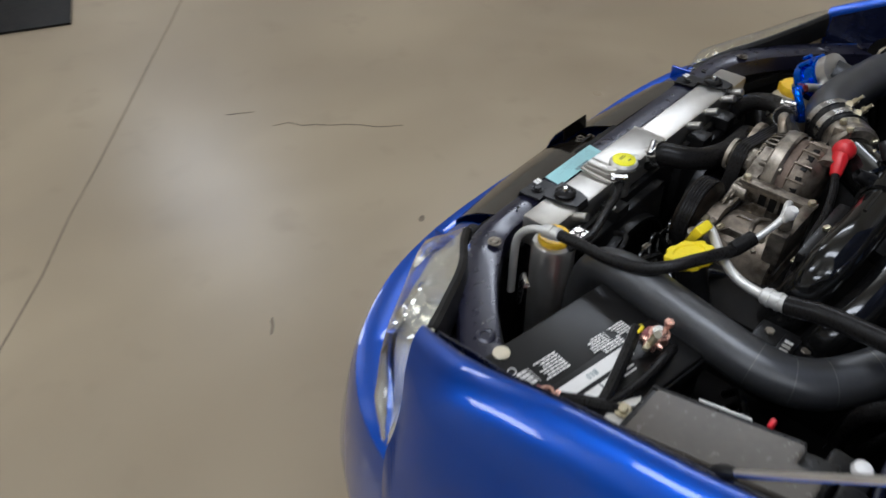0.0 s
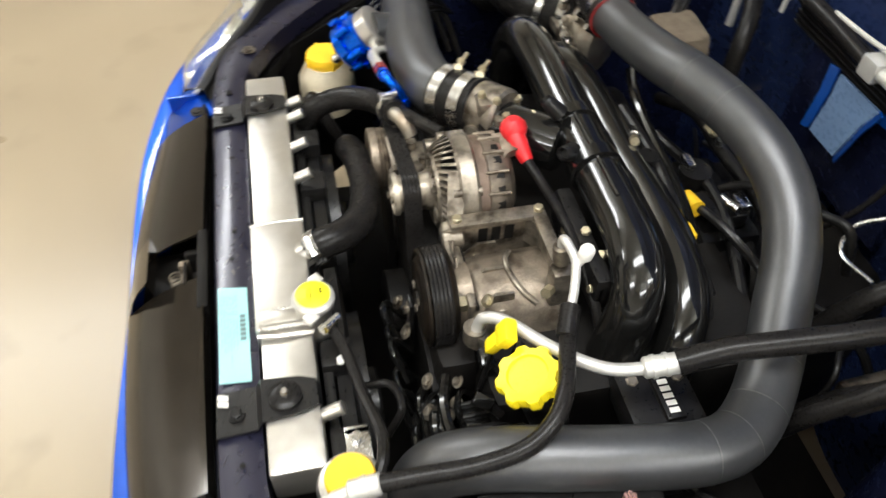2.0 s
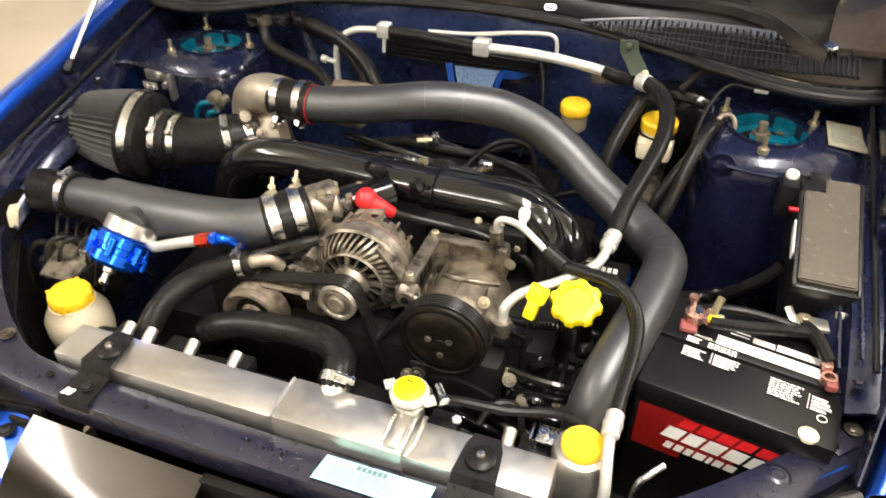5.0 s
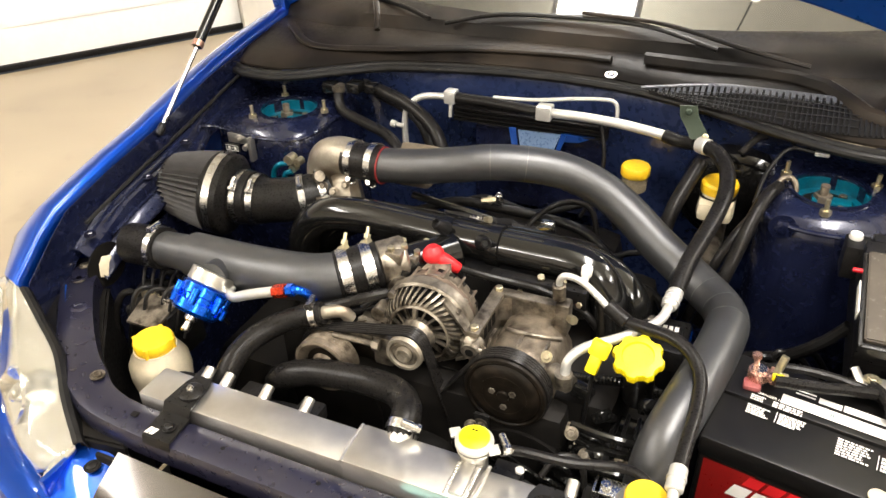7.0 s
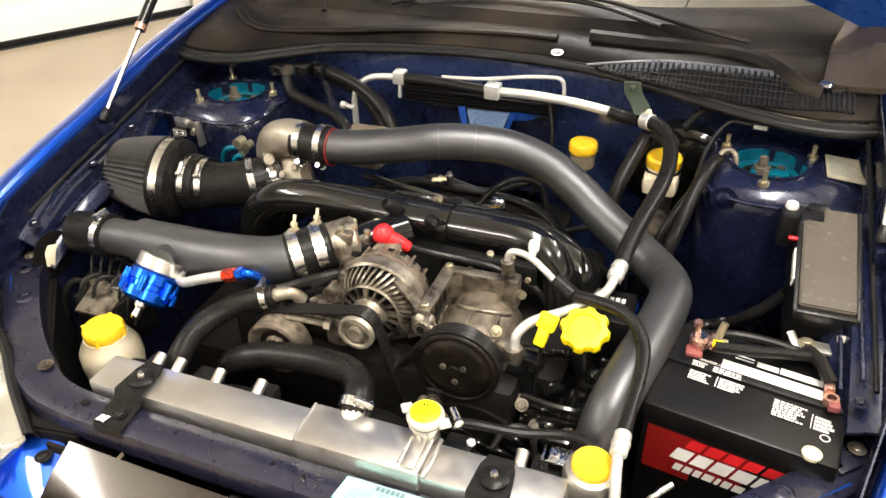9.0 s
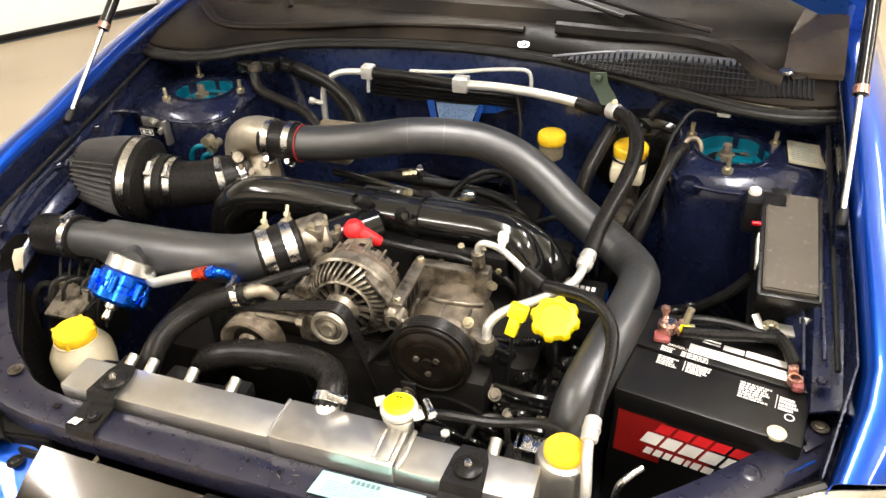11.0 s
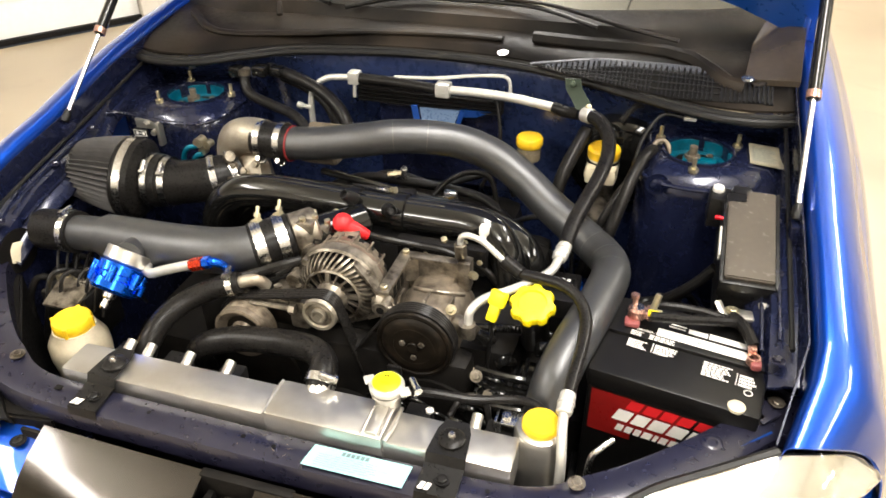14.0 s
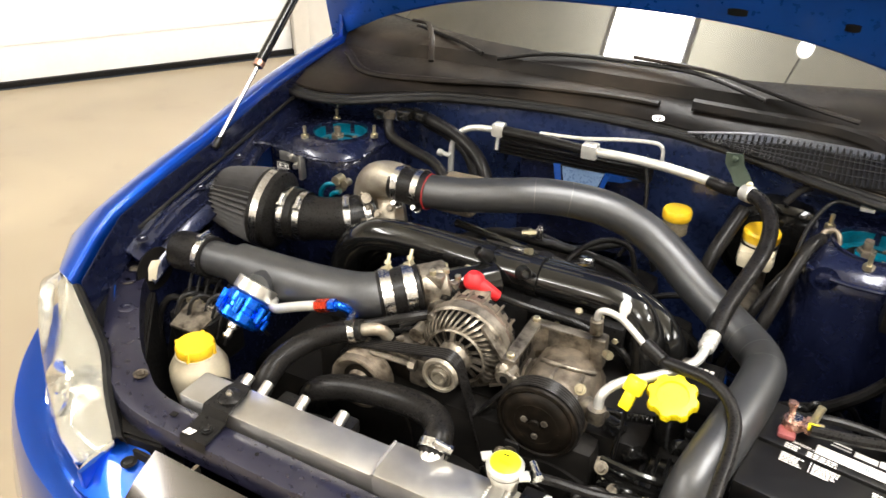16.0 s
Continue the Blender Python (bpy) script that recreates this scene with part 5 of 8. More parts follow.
# ---- charge pipe to the throttle ----
cp = thing("charge_pipe", (-0.3, 0.235, 0.72), "satin graphite charge pipe with a welded valve stub", "pipe")
CP = [(-0.425, 0.240, 0.722), (-0.36, 0.234, 0.726), (-0.30, 0.228, 0.732), (-0.24, 0.226, 0.738), (-0.19, 0.230, 0.742), (-0.160, 0.241, 0.744), (-0.142, 0.254, 0.746)]
part("large_pipe", tube(CP, 0.037, 28, radii=[0.0365, 0.0380, 0.0378, 0.037, 0.0365, 0.0365, 0.0365]), M["pipe"], cp)
part("small_pipe", tube([(-0.515, 0.246, 0.712), (-0.47, 0.243, 0.717), (-0.42, 0.240, 0.722)], 0.0300, 26), M["pipe"], cp)
part("weld_ring", ring_band((-0.422, 0.240, 0.722), (1, -0.05, 0.06), 0.0320, 0.005, 0.0045, 36), M["pipe"], cp)
part("valve_stub", rod((-0.345, 0.222, 0.728), (-0.337, 0.178, 0.738), 0.0225, seg=24), M["pipe"], cp)
cpl = thing("silicone_coupler", (-0.52, 0.246, 0.71), "black rubber coupler into the inner wing", "coupler")
part("sleeve", tube([(-0.490, 0.245, 0.715), (-0.52, 0.247, 0.711), (-0.57, 0.250, 0.705)], 0.0355, 26), M["rubber"], cpl)
hose_clamp(cpl, (-0.505, 0.246, 0.713), (1, 0, 0), 0.036, 0.011, (-0.3, 0, 1))
tbody = thing("throttle_valve", (-0.08, 0.28, 0.74), "cast throttle valve with a rubber coupler and T-bolt clamps", "throttle valve")
TD = Vector((0.065, 0.052, 0.010)).normalized()
T0 = Vector((-0.152, 0.246, 0.744))
part("coupler", rod(T0 - TD * 0.004, T0 + TD * 0.062, 0.0385, seg=32, bev=0.002), M["rubber"], tbody, "black rubber coupler")
for dist, tip in ((0.010, (-0.169, 0.288, 0.789)), (0.045, (-0.146, 0.318, 0.781))):
    c = T0 + TD * dist
    clampb = part("t_bolt_clamp", ring_band(c, TD, 0.039, 0.016, 0.0016, 36), M["bright"], tbody, "bright T-bolt clamp band")
    b0 = c + Vector((-0.008, 0.012, 0.036))
    tipv = c + Vector((-0.010, 0.026, 0.056))
    part("clamp_bolt", join(rod(b0, tipv, 0.0030, seg=8), rod(b0 + (tipv - b0) * 0.30, b0 + (tipv - b0) * 0.55, 0.0055, seg=6), rod(b0 - Vector((0.006, 0, 0.004)), b0 + Vector((0.006, 0, 0.004)), 0.006, seg=10)), M["zinc"], clampb, "zinc T-bolt and nut")
part("housing", join(rod(T0 + TD * 0.060, T0 + TD * 0.105, 0.036, seg=28, bev=0.004), box(-0.090, -0.062, 0.272, 0.300, 0.762, 0.786, 0.005), rod((-0.075, 0.285, 0.73), (-0.06, 0.262, 0.735), 0.018, seg=16), box(-0.075, -0.045, 0.29, 0.33, 0.742, 0.772, 0.005)), M["cast"], tbody, "dirty cast housing")
for q in ((-0.080, 0.280, 0.786), (-0.066, 0.296, 0.784), (-0.050, 0.305, 0.772)):
    bolt(tbody, q, (0, -0.2, 1), 0.0055, 0.007, 0.0, "zinc")
hose("vacuum_hose", [(-0.060, 0.225, 0.752), (-0.09, 0.205, 0.748), (-0.13, 0.190, 0.735), (-0.165, 0.185, 0.722)], 0.0075, "short black vacuum hose", seg=10)

bv = thing("blow_off_valve", (-0.345, 0.16, 0.72), "bright blue anodised blow-off valve with silver flange", "blow-off valve")
B0, B1 = Vector((-0.338, 0.186, 0.742)), Vector((-0.354, 0.118, 0.678))
BD = (B1 - B0).normalized()


def along(t):
    return B0 + BD * t


part("flange", lathe([(0, 0.030), (0.001, 0.0335), (0.020, 0.0335), (0.022, 0.031)], along(0.0), along(1), 32), M["alu"], bv, "silver weld flange")
lobes = [lathe([(0, 0.030), (0.003, 0.036), (0.017, 0.036), (0.019, 0.033), (0.026, 0.033), (0.028, 0.038), (0.042, 0.038), (0.047, 0.033), (0.050, 0.012)], along(0.022), along(1), 32)]
bm_, _ = frame_to(along(0), along(1))
for a in range(0, 360, 60):
    off = bm_.to_3x3() @ Vector((math.cos(radians(a)), math.sin(radians(a)), 0)) * 0.037
    part("lobe", rod(along(0.030) + off, along(0.054) + off, 0.0068, seg=12), M["anoblue"], bv)
part("body", join(*lobes), M["anoblue"], bv, "blue anodised valve body")
part("maker_plate", box(-0.0085, 0.0085, -0.012, 0.012, -0.002, 0.002, 0.0012, bm_ @ Matrix.Translation((0.0, 0.0, 0.045)) @ pose(0, 0, 0, 0, 0, -95) @ Matrix.Translation((0.0365, 0, 0)) @ pose(0, 0, 0, 90, 0, 90)), M["alu"], bv, "blank silver plate")
part("nipple", lathe([(0, 0.010), (0.006, 0.010), (0.009, 0.006), (0.022, 0.0075), (0.026, 0.005)], along(0.072), along(1), 16), M["bright"], bv, "bright vacuum nipple")
for a in (100, 220, 340):
    off = bm_.to_3x3() @ Vector((math.cos(radians(a)), math.sin(radians(a)), 0)) * 0.044
    part("cap_screw", rod(along(0.044) + off, along(0.060) + off, 0.004, seg=8), M["anoblue"], bv)

bl = thing("braided_line", (-0.28, 0.165, 0.70), "steel braided line with red and blue hose ends", "hose")
part("braid", tube([(-0.318, 0.196, 0.716), (-0.311, 0.180, 0.716), (-0.295, 0.171, 0.718), (-0.272, 0.170, 0.728), (-0.24, 0.170, 0.741), (-0.214, 0.171, 0.750)], 0.0078, 14), M["line"], bl, "pale braided sleeve")
part("red_collar", rod((-0.216, 0.171, 0.749), (-0.194, 0.171, 0.757), 0.0100, seg=6), M["anored"], bl, "red anodised collar")
part("blue_elbow", tube([(-0.196, 0.171, 0.756), (-0.186, 0.172, 0.760), (-0.176, 0.175, 0.759), (-0.170, 0.184, 0.749), (-0.170, 0.192, 0.734), (-0.171, 0.196, 0.722)], 0.0068, 12), M["anoblue"], bl, "blue anodised elbow")
part("blue_nut", join(rod((-0.192, 0.171, 0.7575), (-0.182, 0.172, 0.7605), 0.0096, seg=6), rod((-0.1705, 0.194, 0.729), (-0.171, 0.197, 0.716), 0.0092, seg=6)), M["anoblue"], bl)

# ---- air filter and turbo inlet ----
AF0, AF1 = Vector((-0.505, 0.430, 0.722)), Vector((-0.628, 0.408, 0.738))
FD = (AF1 - AF0).normalized()
af = thing("air_filter", AF0, "grey pleated cone air filter with a steel band", "air filter")
fm, _ = frame_to(AF0, AF1)
bm = bmesh.new()
rings = []
NP = 44
for h, r, amp in ((0.020, 0.072, 0.0050), (0.055, 0.066, 0.0050), (0.090, 0.058, 0.0044), (0.110, 0.052, 0.0038)):
    rings.append([bm.verts.new(fm @ Vector(((r + (amp if i % 2 else -amp)) * math.cos(2 * math.pi * i / (2 * NP)), (r + (amp if i % 2 else -amp)) * math.sin(2 * math.pi * i / (2 * NP)), h))) for i in range(2 * NP)])
for a, b in zip(rings, rings[1:]):
    for i in range(2 * NP):
        bm.faces.new((a[i], a[(i + 1) % (2 * NP)], b[(i + 1) % (2 * NP)], b[i]))
part("pleats", bm, M["pleat"], af, "grey pleated cotton cone")
part("end_cap", lathe([(0.108, 0.052), (0.114, 0.051), (0.118, 0.044), (0.119, 0.0)], AF0, AF1, 40), M["rubber"], af, "black rubber end cap")
part("base", lathe([(-0.022, 0.045), (-0.020, 0.066), (-0.012, 0.076), (0.020, 0.0775), (0.024, 0.074)], AF0, AF1, 40), M["rubber"], af, "black rubber base")
part("base_band", ring_band(AF0 + FD * 0.006, FD, 0.0772, 0.014, 0.0014, 48), M["bright"], af, "bright steel band")
ELB = [AF0 - FD * 0.015, (-0.45, 0.437, 0.718), (-0.415, 0.445, 0.718), (-0.375, 0.462, 0.720), (-0.345, 0.485, 0.724), (-0.325, 0.505, 0.73)]
eb = thing("intake_elbow", (-0.4, 0.45, 0.68), "black rubber intake elbow with steel clamps", "elbow")
part("elbow", tube(ELB, 0.042, 30, radii=[0.047, 0.047, 0.041, 0.041, 0.040, 0.040]), M["rubber"], eb)
part("cuff", tube([(-0.485, 0.433, 0.72), (-0.45, 0.438, 0.719)], 0.050, 30, 2), M["rubber"], eb)
for p, ax, r in (((-0.470, 0.435, 0.7195), (1, 0.15, -0.03), 0.0505), ((-0.440, 0.440, 0.718), (1, 0.2, 0), 0.047), ((-0.362, 0.470, 0.722), (0.85, 0.55, 0.1), 0.0415), ((-0.338, 0.490, 0.726), (0.7, 0.7, 0.1), 0.0415)):
    hose_clamp(eb, p, ax, r, 0.012, (-0.2, -0.6, 0.8))
ti = thing("turbocharger_outlet", (-0.3, 0.52, 0.74), "heat-stained cast turbo outlet elbow", "turbocharger")
part("cast_elbow", tube([(-0.345, 0.525, 0.715), (-0.343, 0.520, 0.755), (-0.325, 0.510, 0.790), (-0.295, 0.503, 0.804), (-0.262, 0.500, 0.805)], 0.033, 26), M["turbo"], ti)
part("compressor_cover", lathe([(0, 0.03), (0.006, 0.055), (0.03, 0.07), (0.05, 0.06), (0.06, 0.04)], (-0.33, 0.50, 0.71), (-0.27, 0.56, 0.71), 32), M["turbo"], ti)
for q in ((-0.318, 0.472, 0.752), (-0.295, 0.470, 0.745), (-0.275, 0.480, 0.757), (-0.30, 0.462, 0.728)):
    bolt(ti, q, (0.2, -0.8, 0.5), 0.006, 0.010, 0.009, "cast")
part("oil_line", join(tube([(-0.31, 0.465, 0.735), (-0.27, 0.455, 0.745), (-0.235, 0.455, 0.738), (-0.2, 0.47, 0.72)], 0.004, 8), rod((-0.262, 0.453, 0.744), (-0.245, 0.453, 0.743), 0.008, seg=6)), M["bright"], ti, "bright oil feed line")
part("actuator_arm", join(rod((-0.33, 0.475, 0.765), (-0.318, 0.466, 0.775), 0.010, seg=10), box(-0.325, -0.24, 0.452, 0.470, 0.722, 0.738, 0.004)), M["cast"], ti)
hw = thing("heat_shield", (-0.17, 0.58, 0.7), "tan woven heat wrap over the turbo", "heat shield")
part("wrap", box(-0.050, 0.042, -0.034, 0.036, -0.030, 0.030, 0.014, pose(-0.190, 0.598, 0.756, 8, -6, -10), 3), M["heat"], hw)

ip = thing("intercooler_pipe", (0.0, 0.51, 0.8), "long satin graphite boost pipe crossing over the engine", "pipe")
IP = [(-0.212, 0.497, 0.801), (-0.14, 0.502, 0.808), (-0.065, 0.508, 0.822), (-0.015, 0.522, 0.828), (0.04, 0.541, 0.825), (0.10, 0.557, 0.815), (0.158, 0.563, 0.793), (0.21, 0.552, 0.765), (0.262, 0.523, 0.737), (0.315, 0.490, 0.716), (0.357, 0.455, 0.706),
      (0.382, 0.420, 0.706), (0.391, 0.380, 0.711), (0.387, 0.33, 0.714), (0.377, 0.27, 0.715), (0.364, 0.21, 0.713), (0.353, 0.168, 0.703), (0.345, 0.140, 0.685), (0.340, 0.122, 0.650), (0.338, 0.114, 0.60), (0.337, 0.11, 0.54)]
part("pipe_body", tube(IP, 0.0300, 32, 6), M["pipe"], ip)
for i in (3, 4, 9, 10, 11, 12):
    part("weld_line", ring_band(IP[i], Vector(IP[i + 1]) - Vector(IP[i - 1]), 0.0294, 0.0013, 0.0009, 40), M["weldmark"], ip, "thin worn weld seam")
ic = thing("hose_coupler", (-0.235, 0.498, 0.80), "black silicone coupler with a red edge and steel clamps", "coupler")
part("sleeve", tube([(-0.275, 0.500, 0.804), (-0.24, 0.498, 0.802), (-0.205, 0.497, 0.801)], 0.0330, 30, 3), M["rubber"], ic)
part("red_edge", ring_band((-0.204, 0.497, 0.801), (1, 0, 0), 0.0305, 0.0022, 0.0026, 36), M["maroon"], ic, "red silicone edge")
for x in (-0.262, -0.222):
    hose_clamp(ic, (x, 0.499, 0.803), (1, 0, 0), 0.0333, 0.012, (0, -0.6, -0.8))

# ---- intake manifold ----
im = thing("intake_manifold", (0, 0.42, 0.66), "gloss black intake manifold with curved runners", "intake manifold")
MAIN = [(-0.326, 0.392, 0.56), (-0.320, 0.390, 0.65), (-0.305, 0.388, 0.705), (-0.275, 0.387, 0.741), (-0.232, 0.387, 0.759), (-0.16, 0.388, 0.764), (-0.05, 0.389, 0.760), (0.04, 0.390, 0.758), (0.12, 0.390, 0.758),
        (0.168, 0.388, 0.757), (0.200, 0.384, 0.746), (0.222, 0.377, 0.718), (0.233, 0.366, 0.680), (0.242, 0.345, 0.60)]
REAR = [(-0.312, 0.42, 0.58), (-0.30, 0.43, 0.655), (-0.268, 0.438, 0.700), (-0.21, 0.444, 0.726), (-0.12, 0.446, 0.733), (0.0, 0.447, 0.730), (0.10, 0.449, 0.730), (0.17, 0.448, 0.724), (0.222, 0.439, 0.708), (0.255, 0.425, 0.675), (0.271, 0.41, 0.61)]
part("front_runner", tube(MAIN, 0.0290, 28), M["gloss"], im, "gloss black arched runner")
part("rear_runner", tube(REAR, 0.0265, 24), M["gloss"], im, "gloss black arched runner")
part("runner_rib", tube([(x, y - 0.006, z + 0.0275) for x, y, z in MAIN[4:9]], 0.0030, 8), M["gloss"], im)
for cx in (-0.035, 0.045):
    part("runner_collar", lathe([(-0.010, 0.029), (-0.009, 0.033), (0.009, 0.033), (0.010, 0.029)], (cx, 0.389, 0.759), (cx + 1, 0.39, 0.75), 30, False), M["gloss"], im, "gloss black joint collar")
part("throttle_neck", rod((-0.085, 0.29, 0.742), (-0.015, 0.37, 0.745), 0.034, seg=28, bev=0.004), M["gloss"], im, "gloss black inlet neck")
part("bridge", slab([[(-0.13, 0.395, 0.760), (0.0, 0.397, 0.760), (0.14, 0.397, 0.758)], [(-0.12, 0.42, 0.750), (0.0, 0.421, 0.750), (0.14, 0.421, 0.748)], [(-0.11, 0.442, 0.740), (0.0, 0.444, 0.738), (0.13, 0.446, 0.736)]], 0.02), M["gloss"], im, "gloss black casting between the runners")
for q, d in (((-0.030, 0.366, 0.785), (-0.010, -0.020, 0.020)), ((0.030, 0.364, 0.775), (0.016, -0.022, 0.014))):
    q, d = Vector(q), Vector(d)
    part("nozzle", lathe([(0, 0.012), (0.016, 0.0095), (0.024, 0.009), (0.027, 0.007), (0.020, 0.005)], q, q + d, 18), M["black"], im, "black blanked nozzle")
for q in ((-0.086, 0.330, 0.770), (-0.05, 0.338, 0.772), (0.128, 0.352, 0.742), (0.16, 0.36, 0.735)):
    bolt(im, q, (0, -0.4, 1), 0.006, 0.005, 0.0, "zinc")
part("rail_plate", box(0.05, 0.20, 0.34, 0.36, 0.69, 0.74, 0.006), M["black"], im)

# things seen behind the manifold
fr = thing("fuel_rail", (0.05, 0.46, 0.72), "fuel rail and sensor cluster behind the manifold", "fuel rail")
part("rail", tube([(-0.08, 0.475, 0.742), (0.03, 0.475, 0.745), (0.12, 0.47, 0.735)], 0.007, 10), M["black"], fr)
part("brass_fitting", join(rod((-0.03, 0.47, 0.745), (-0.012, 0.462, 0.752), 0.007, seg=6), rod((-0.012, 0.462, 0.752), (0.0, 0.457, 0.757), 0.005, seg=8)), M["bright"], fr, "bright hose barb")
part("brass_tip", rod((0.0, 0.457, 0.757), (0.010, 0.453, 0.761), 0.006, seg=8), M["zinc"], fr, "brass tip")
part("sensor", join(rod((0.03, 0.465, 0.72), (0.03, 0.465, 0.755), 0.013, seg=14), rod((0.055, 0.46, 0.72), (0.055, 0.46, 0.742), 0.009, seg=12), box(0.08, 0.11, 0.455, 0.48, 0.70, 0.74, 0.004)), M["black"], fr)
part("orange_plug", box(0.108, 0.132, 0.478, 0.496, 0.700, 0.712, 0.003), M["orange"], fr, "orange connector")
for i, (a, b, c) in enumerate((((-0.15, 0.50, 0.66), (0.0, 0.51, 0.675), (0.18, 0.51, 0.65)), ((0.05, 0.49, 0.68), (0.14, 0.50, 0.675), (0.22, 0.49, 0.64)), ((0.02, 0.52, 0.68), (0.12, 0.55, 0.69), (0.2, 0.60, 0.63)), ((-0.1, 0.55, 0.67), (0.05, 0.57, 0.68), (0.2, 0.55, 0.63)))):
    hose("wiring_loom", [a, b, c, (c[0] + 0.06, c[1] + 0.02, c[2] - 0.1)], 0.006 + 0.002 * (i % 2), "black taped wiring loom", "black", seg=10, category="cable")

# ---- engine block, its deep shadow put into the near-black colour ----
eng = thing("engine_block", (0, 0.35, 0.2), "grimy flat-four engine block low in the bay, coloured near-black for shade", "engine")
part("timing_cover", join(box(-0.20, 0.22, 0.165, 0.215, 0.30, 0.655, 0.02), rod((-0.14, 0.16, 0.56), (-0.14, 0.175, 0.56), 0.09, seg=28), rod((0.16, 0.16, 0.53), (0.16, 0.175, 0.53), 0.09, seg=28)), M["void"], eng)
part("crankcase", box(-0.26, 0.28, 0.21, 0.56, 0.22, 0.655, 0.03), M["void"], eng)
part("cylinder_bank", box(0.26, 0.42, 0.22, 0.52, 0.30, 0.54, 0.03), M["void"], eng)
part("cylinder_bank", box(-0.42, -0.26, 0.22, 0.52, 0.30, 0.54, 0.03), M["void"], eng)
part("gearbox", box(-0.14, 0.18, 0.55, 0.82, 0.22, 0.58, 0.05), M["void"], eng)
for i in range(3):
    part("oil_pipe", tube([(0.23, 0.17, 0.655 - i * 0.022), (0.27, 0.160, 0.66 - i * 0.024), (0.31, 0.165, 0.655 - i * 0.024), (0.33, 0.19, 0.63 - i * 0.024)], 0.006, 8), M["gloss"], eng)
for q in ((0.235, 0.15, 0.66), (0.125, 0.145, 0.60), (0.255, 0.148, 0.63), (0.10, 0.14, 0.63), (0.37, 0.36, 0.66)):
    bolt(eng, q, (0, -0.8, 0.6), 0.006, 0.006, 0.009, "cast")
coil = thing("ignition_coil", (0.305, 0.39, 0.64), "black ignition coil pack with white print and a blue plug", "ignition coil")
part("pack", join(box(0.262, 0.345, 0.345, 0.425, 0.630, 0.668, 0.006), box(0.275, 0.335, 0.38, 0.402, 0.664, 0.674, 0.003)), M["black"], coil)
bars(coil, (0.289, 0.383, 0.6742), (1, 0, 0), (0, 1, 0), [(i * 0.0085, 0.002, 0.006, 0.011) for i in range(5)], M["white"])
part("blue_plug", box(0.325, 0.348, 0.398, 0.424, 0.636, 0.656, 0.004), M["anoblue"], coil, "blue connector")
for q in ((0.282, 0.362, 0.666), (0.285, 0.412, 0.666)):
    bolt(coil, q, (0, 0, 1), 0.007, 0.005, 0.0, "cast")
bits = thing("sensor_cluster", (0.0, 0.6, 0.62), "cluster of small black connectors and bright clips", "sensors")
part("bracket", join(box(-0.06, 0.10, 0.53, 0.62, 0.60, 0.655, 0.012), rod((0.0, 0.56, 0.65), (0.0, 0.56, 0.69), 0.022, seg=18), box(0.03, 0.085, 0.54, 0.60, 0.65, 0.68, 0.008)), M["black"], bits)
part("gold_plug", rod((0.045, 0.525, 0.686), (0.072, 0.528, 0.690), 0.012, seg=12), M["orange"], bits, "orange-brown plug")
part("bright_clip", box(-0.02, 0.004, 0.545, 0.556, 0.690, 0.702, 0.002), M["bright"], bits, "bright metal clip")
part("bright_tube", rod((0.05, 0.575, 0.682), (0.085, 0.58, 0.690), 0.006, seg=10), M["bright"], bits, "bright metal stub")
part("bright_clip", box(0.055, 0.08, 0.585, 0.60, 0.680, 0.692, 0.002), M["bright"], bits, "bright metal clip")
wires = random.Random(9)
for i in range(12):
    x, y = wires.uniform(-0.12, 0.3), wires.uniform(0.50, 0.68)
    a = wires.uniform(-1.2, 1.2)
    d = Vector((math.cos(a), math.sin(a) * 0.6, 0)) * wires.uniform(0.05, 0.10)
    p = Vector((x, y, wires.uniform(0.57, 0.63)))
    hose("wiring_loom", [p - d, p + Vector((0, 0, 0.025)), p + d * 0.6 + Vector((0.01, 0, 0.01)), p + d * 1.2 - Vector((0, 0, 0.06))], wires.choice((0.004, 0.006, 0.008)), "black taped wiring loom deep in the bay", "black", seg=8, category="cable")
for i in range(8):
    x = 0.40 + 0.02 * i
    hose("wiring_loom", [(x - 0.06, 0.35 + 0.014 * i, 0.58), (x - 0.03, 0.375 + 0.012 * i, 0.63 + 0.006 * (i % 3)), (x, 0.40 + 0.01 * i, 0.60), (x + 0.03, 0.41 + 0.012 * i, 0.54)], 0.0055, "black taped wiring loom beside the tower", "black", seg=8, category="cable")

# ---- alternator ----
AX, AZ = -0.002, 0.713
alt = thing("alternator", (AX, 0.24, AZ - 0.075), "dirty cast alternator with fan slots and a brown stator", "alternator")


def yl(profile, x=AX, z=AZ, seg=40, caps=True):
    """Turned about an axis along y; heights are world y."""
    return lathe([(h - profile[0][0], r) for h, r in profile], (x, profile[0][0], z), (x, profile[0][0] + 1, z), seg, caps)


def spoke(a, r0, r1, y0, y1, half, lean=0.0):
    """A bar from radius r0 at y0 to r1 at y1 on the alternator's face, leaning round the axis."""
    bm = bmesh.new()
    rows = []
    for r, y, da in ((r0, y0, 0.0), (r1, y1, lean)):
        c, s_ = math.cos(a + da), math.sin(a + da)
        t = Vector((-s_, 0, c)) * half
        p = Vector((AX + r * c, y, AZ + r * s_))
        rows.append([bm.verts.new(p + t), bm.verts.new(p - t), bm.verts.new(p - t + Vector((0, 0.006, 0))), bm.verts.new(p + t + Vector((0, 0.006, 0)))])
    for k in range(4):
        bm.faces.new((rows[0][k], rows[0][(k + 1) % 4], rows[1][(k + 1) % 4], rows[1][k]))
    bm.faces.new(rows[0])
    bm.faces.new(rows[1])
    return bm


KR = 0.87


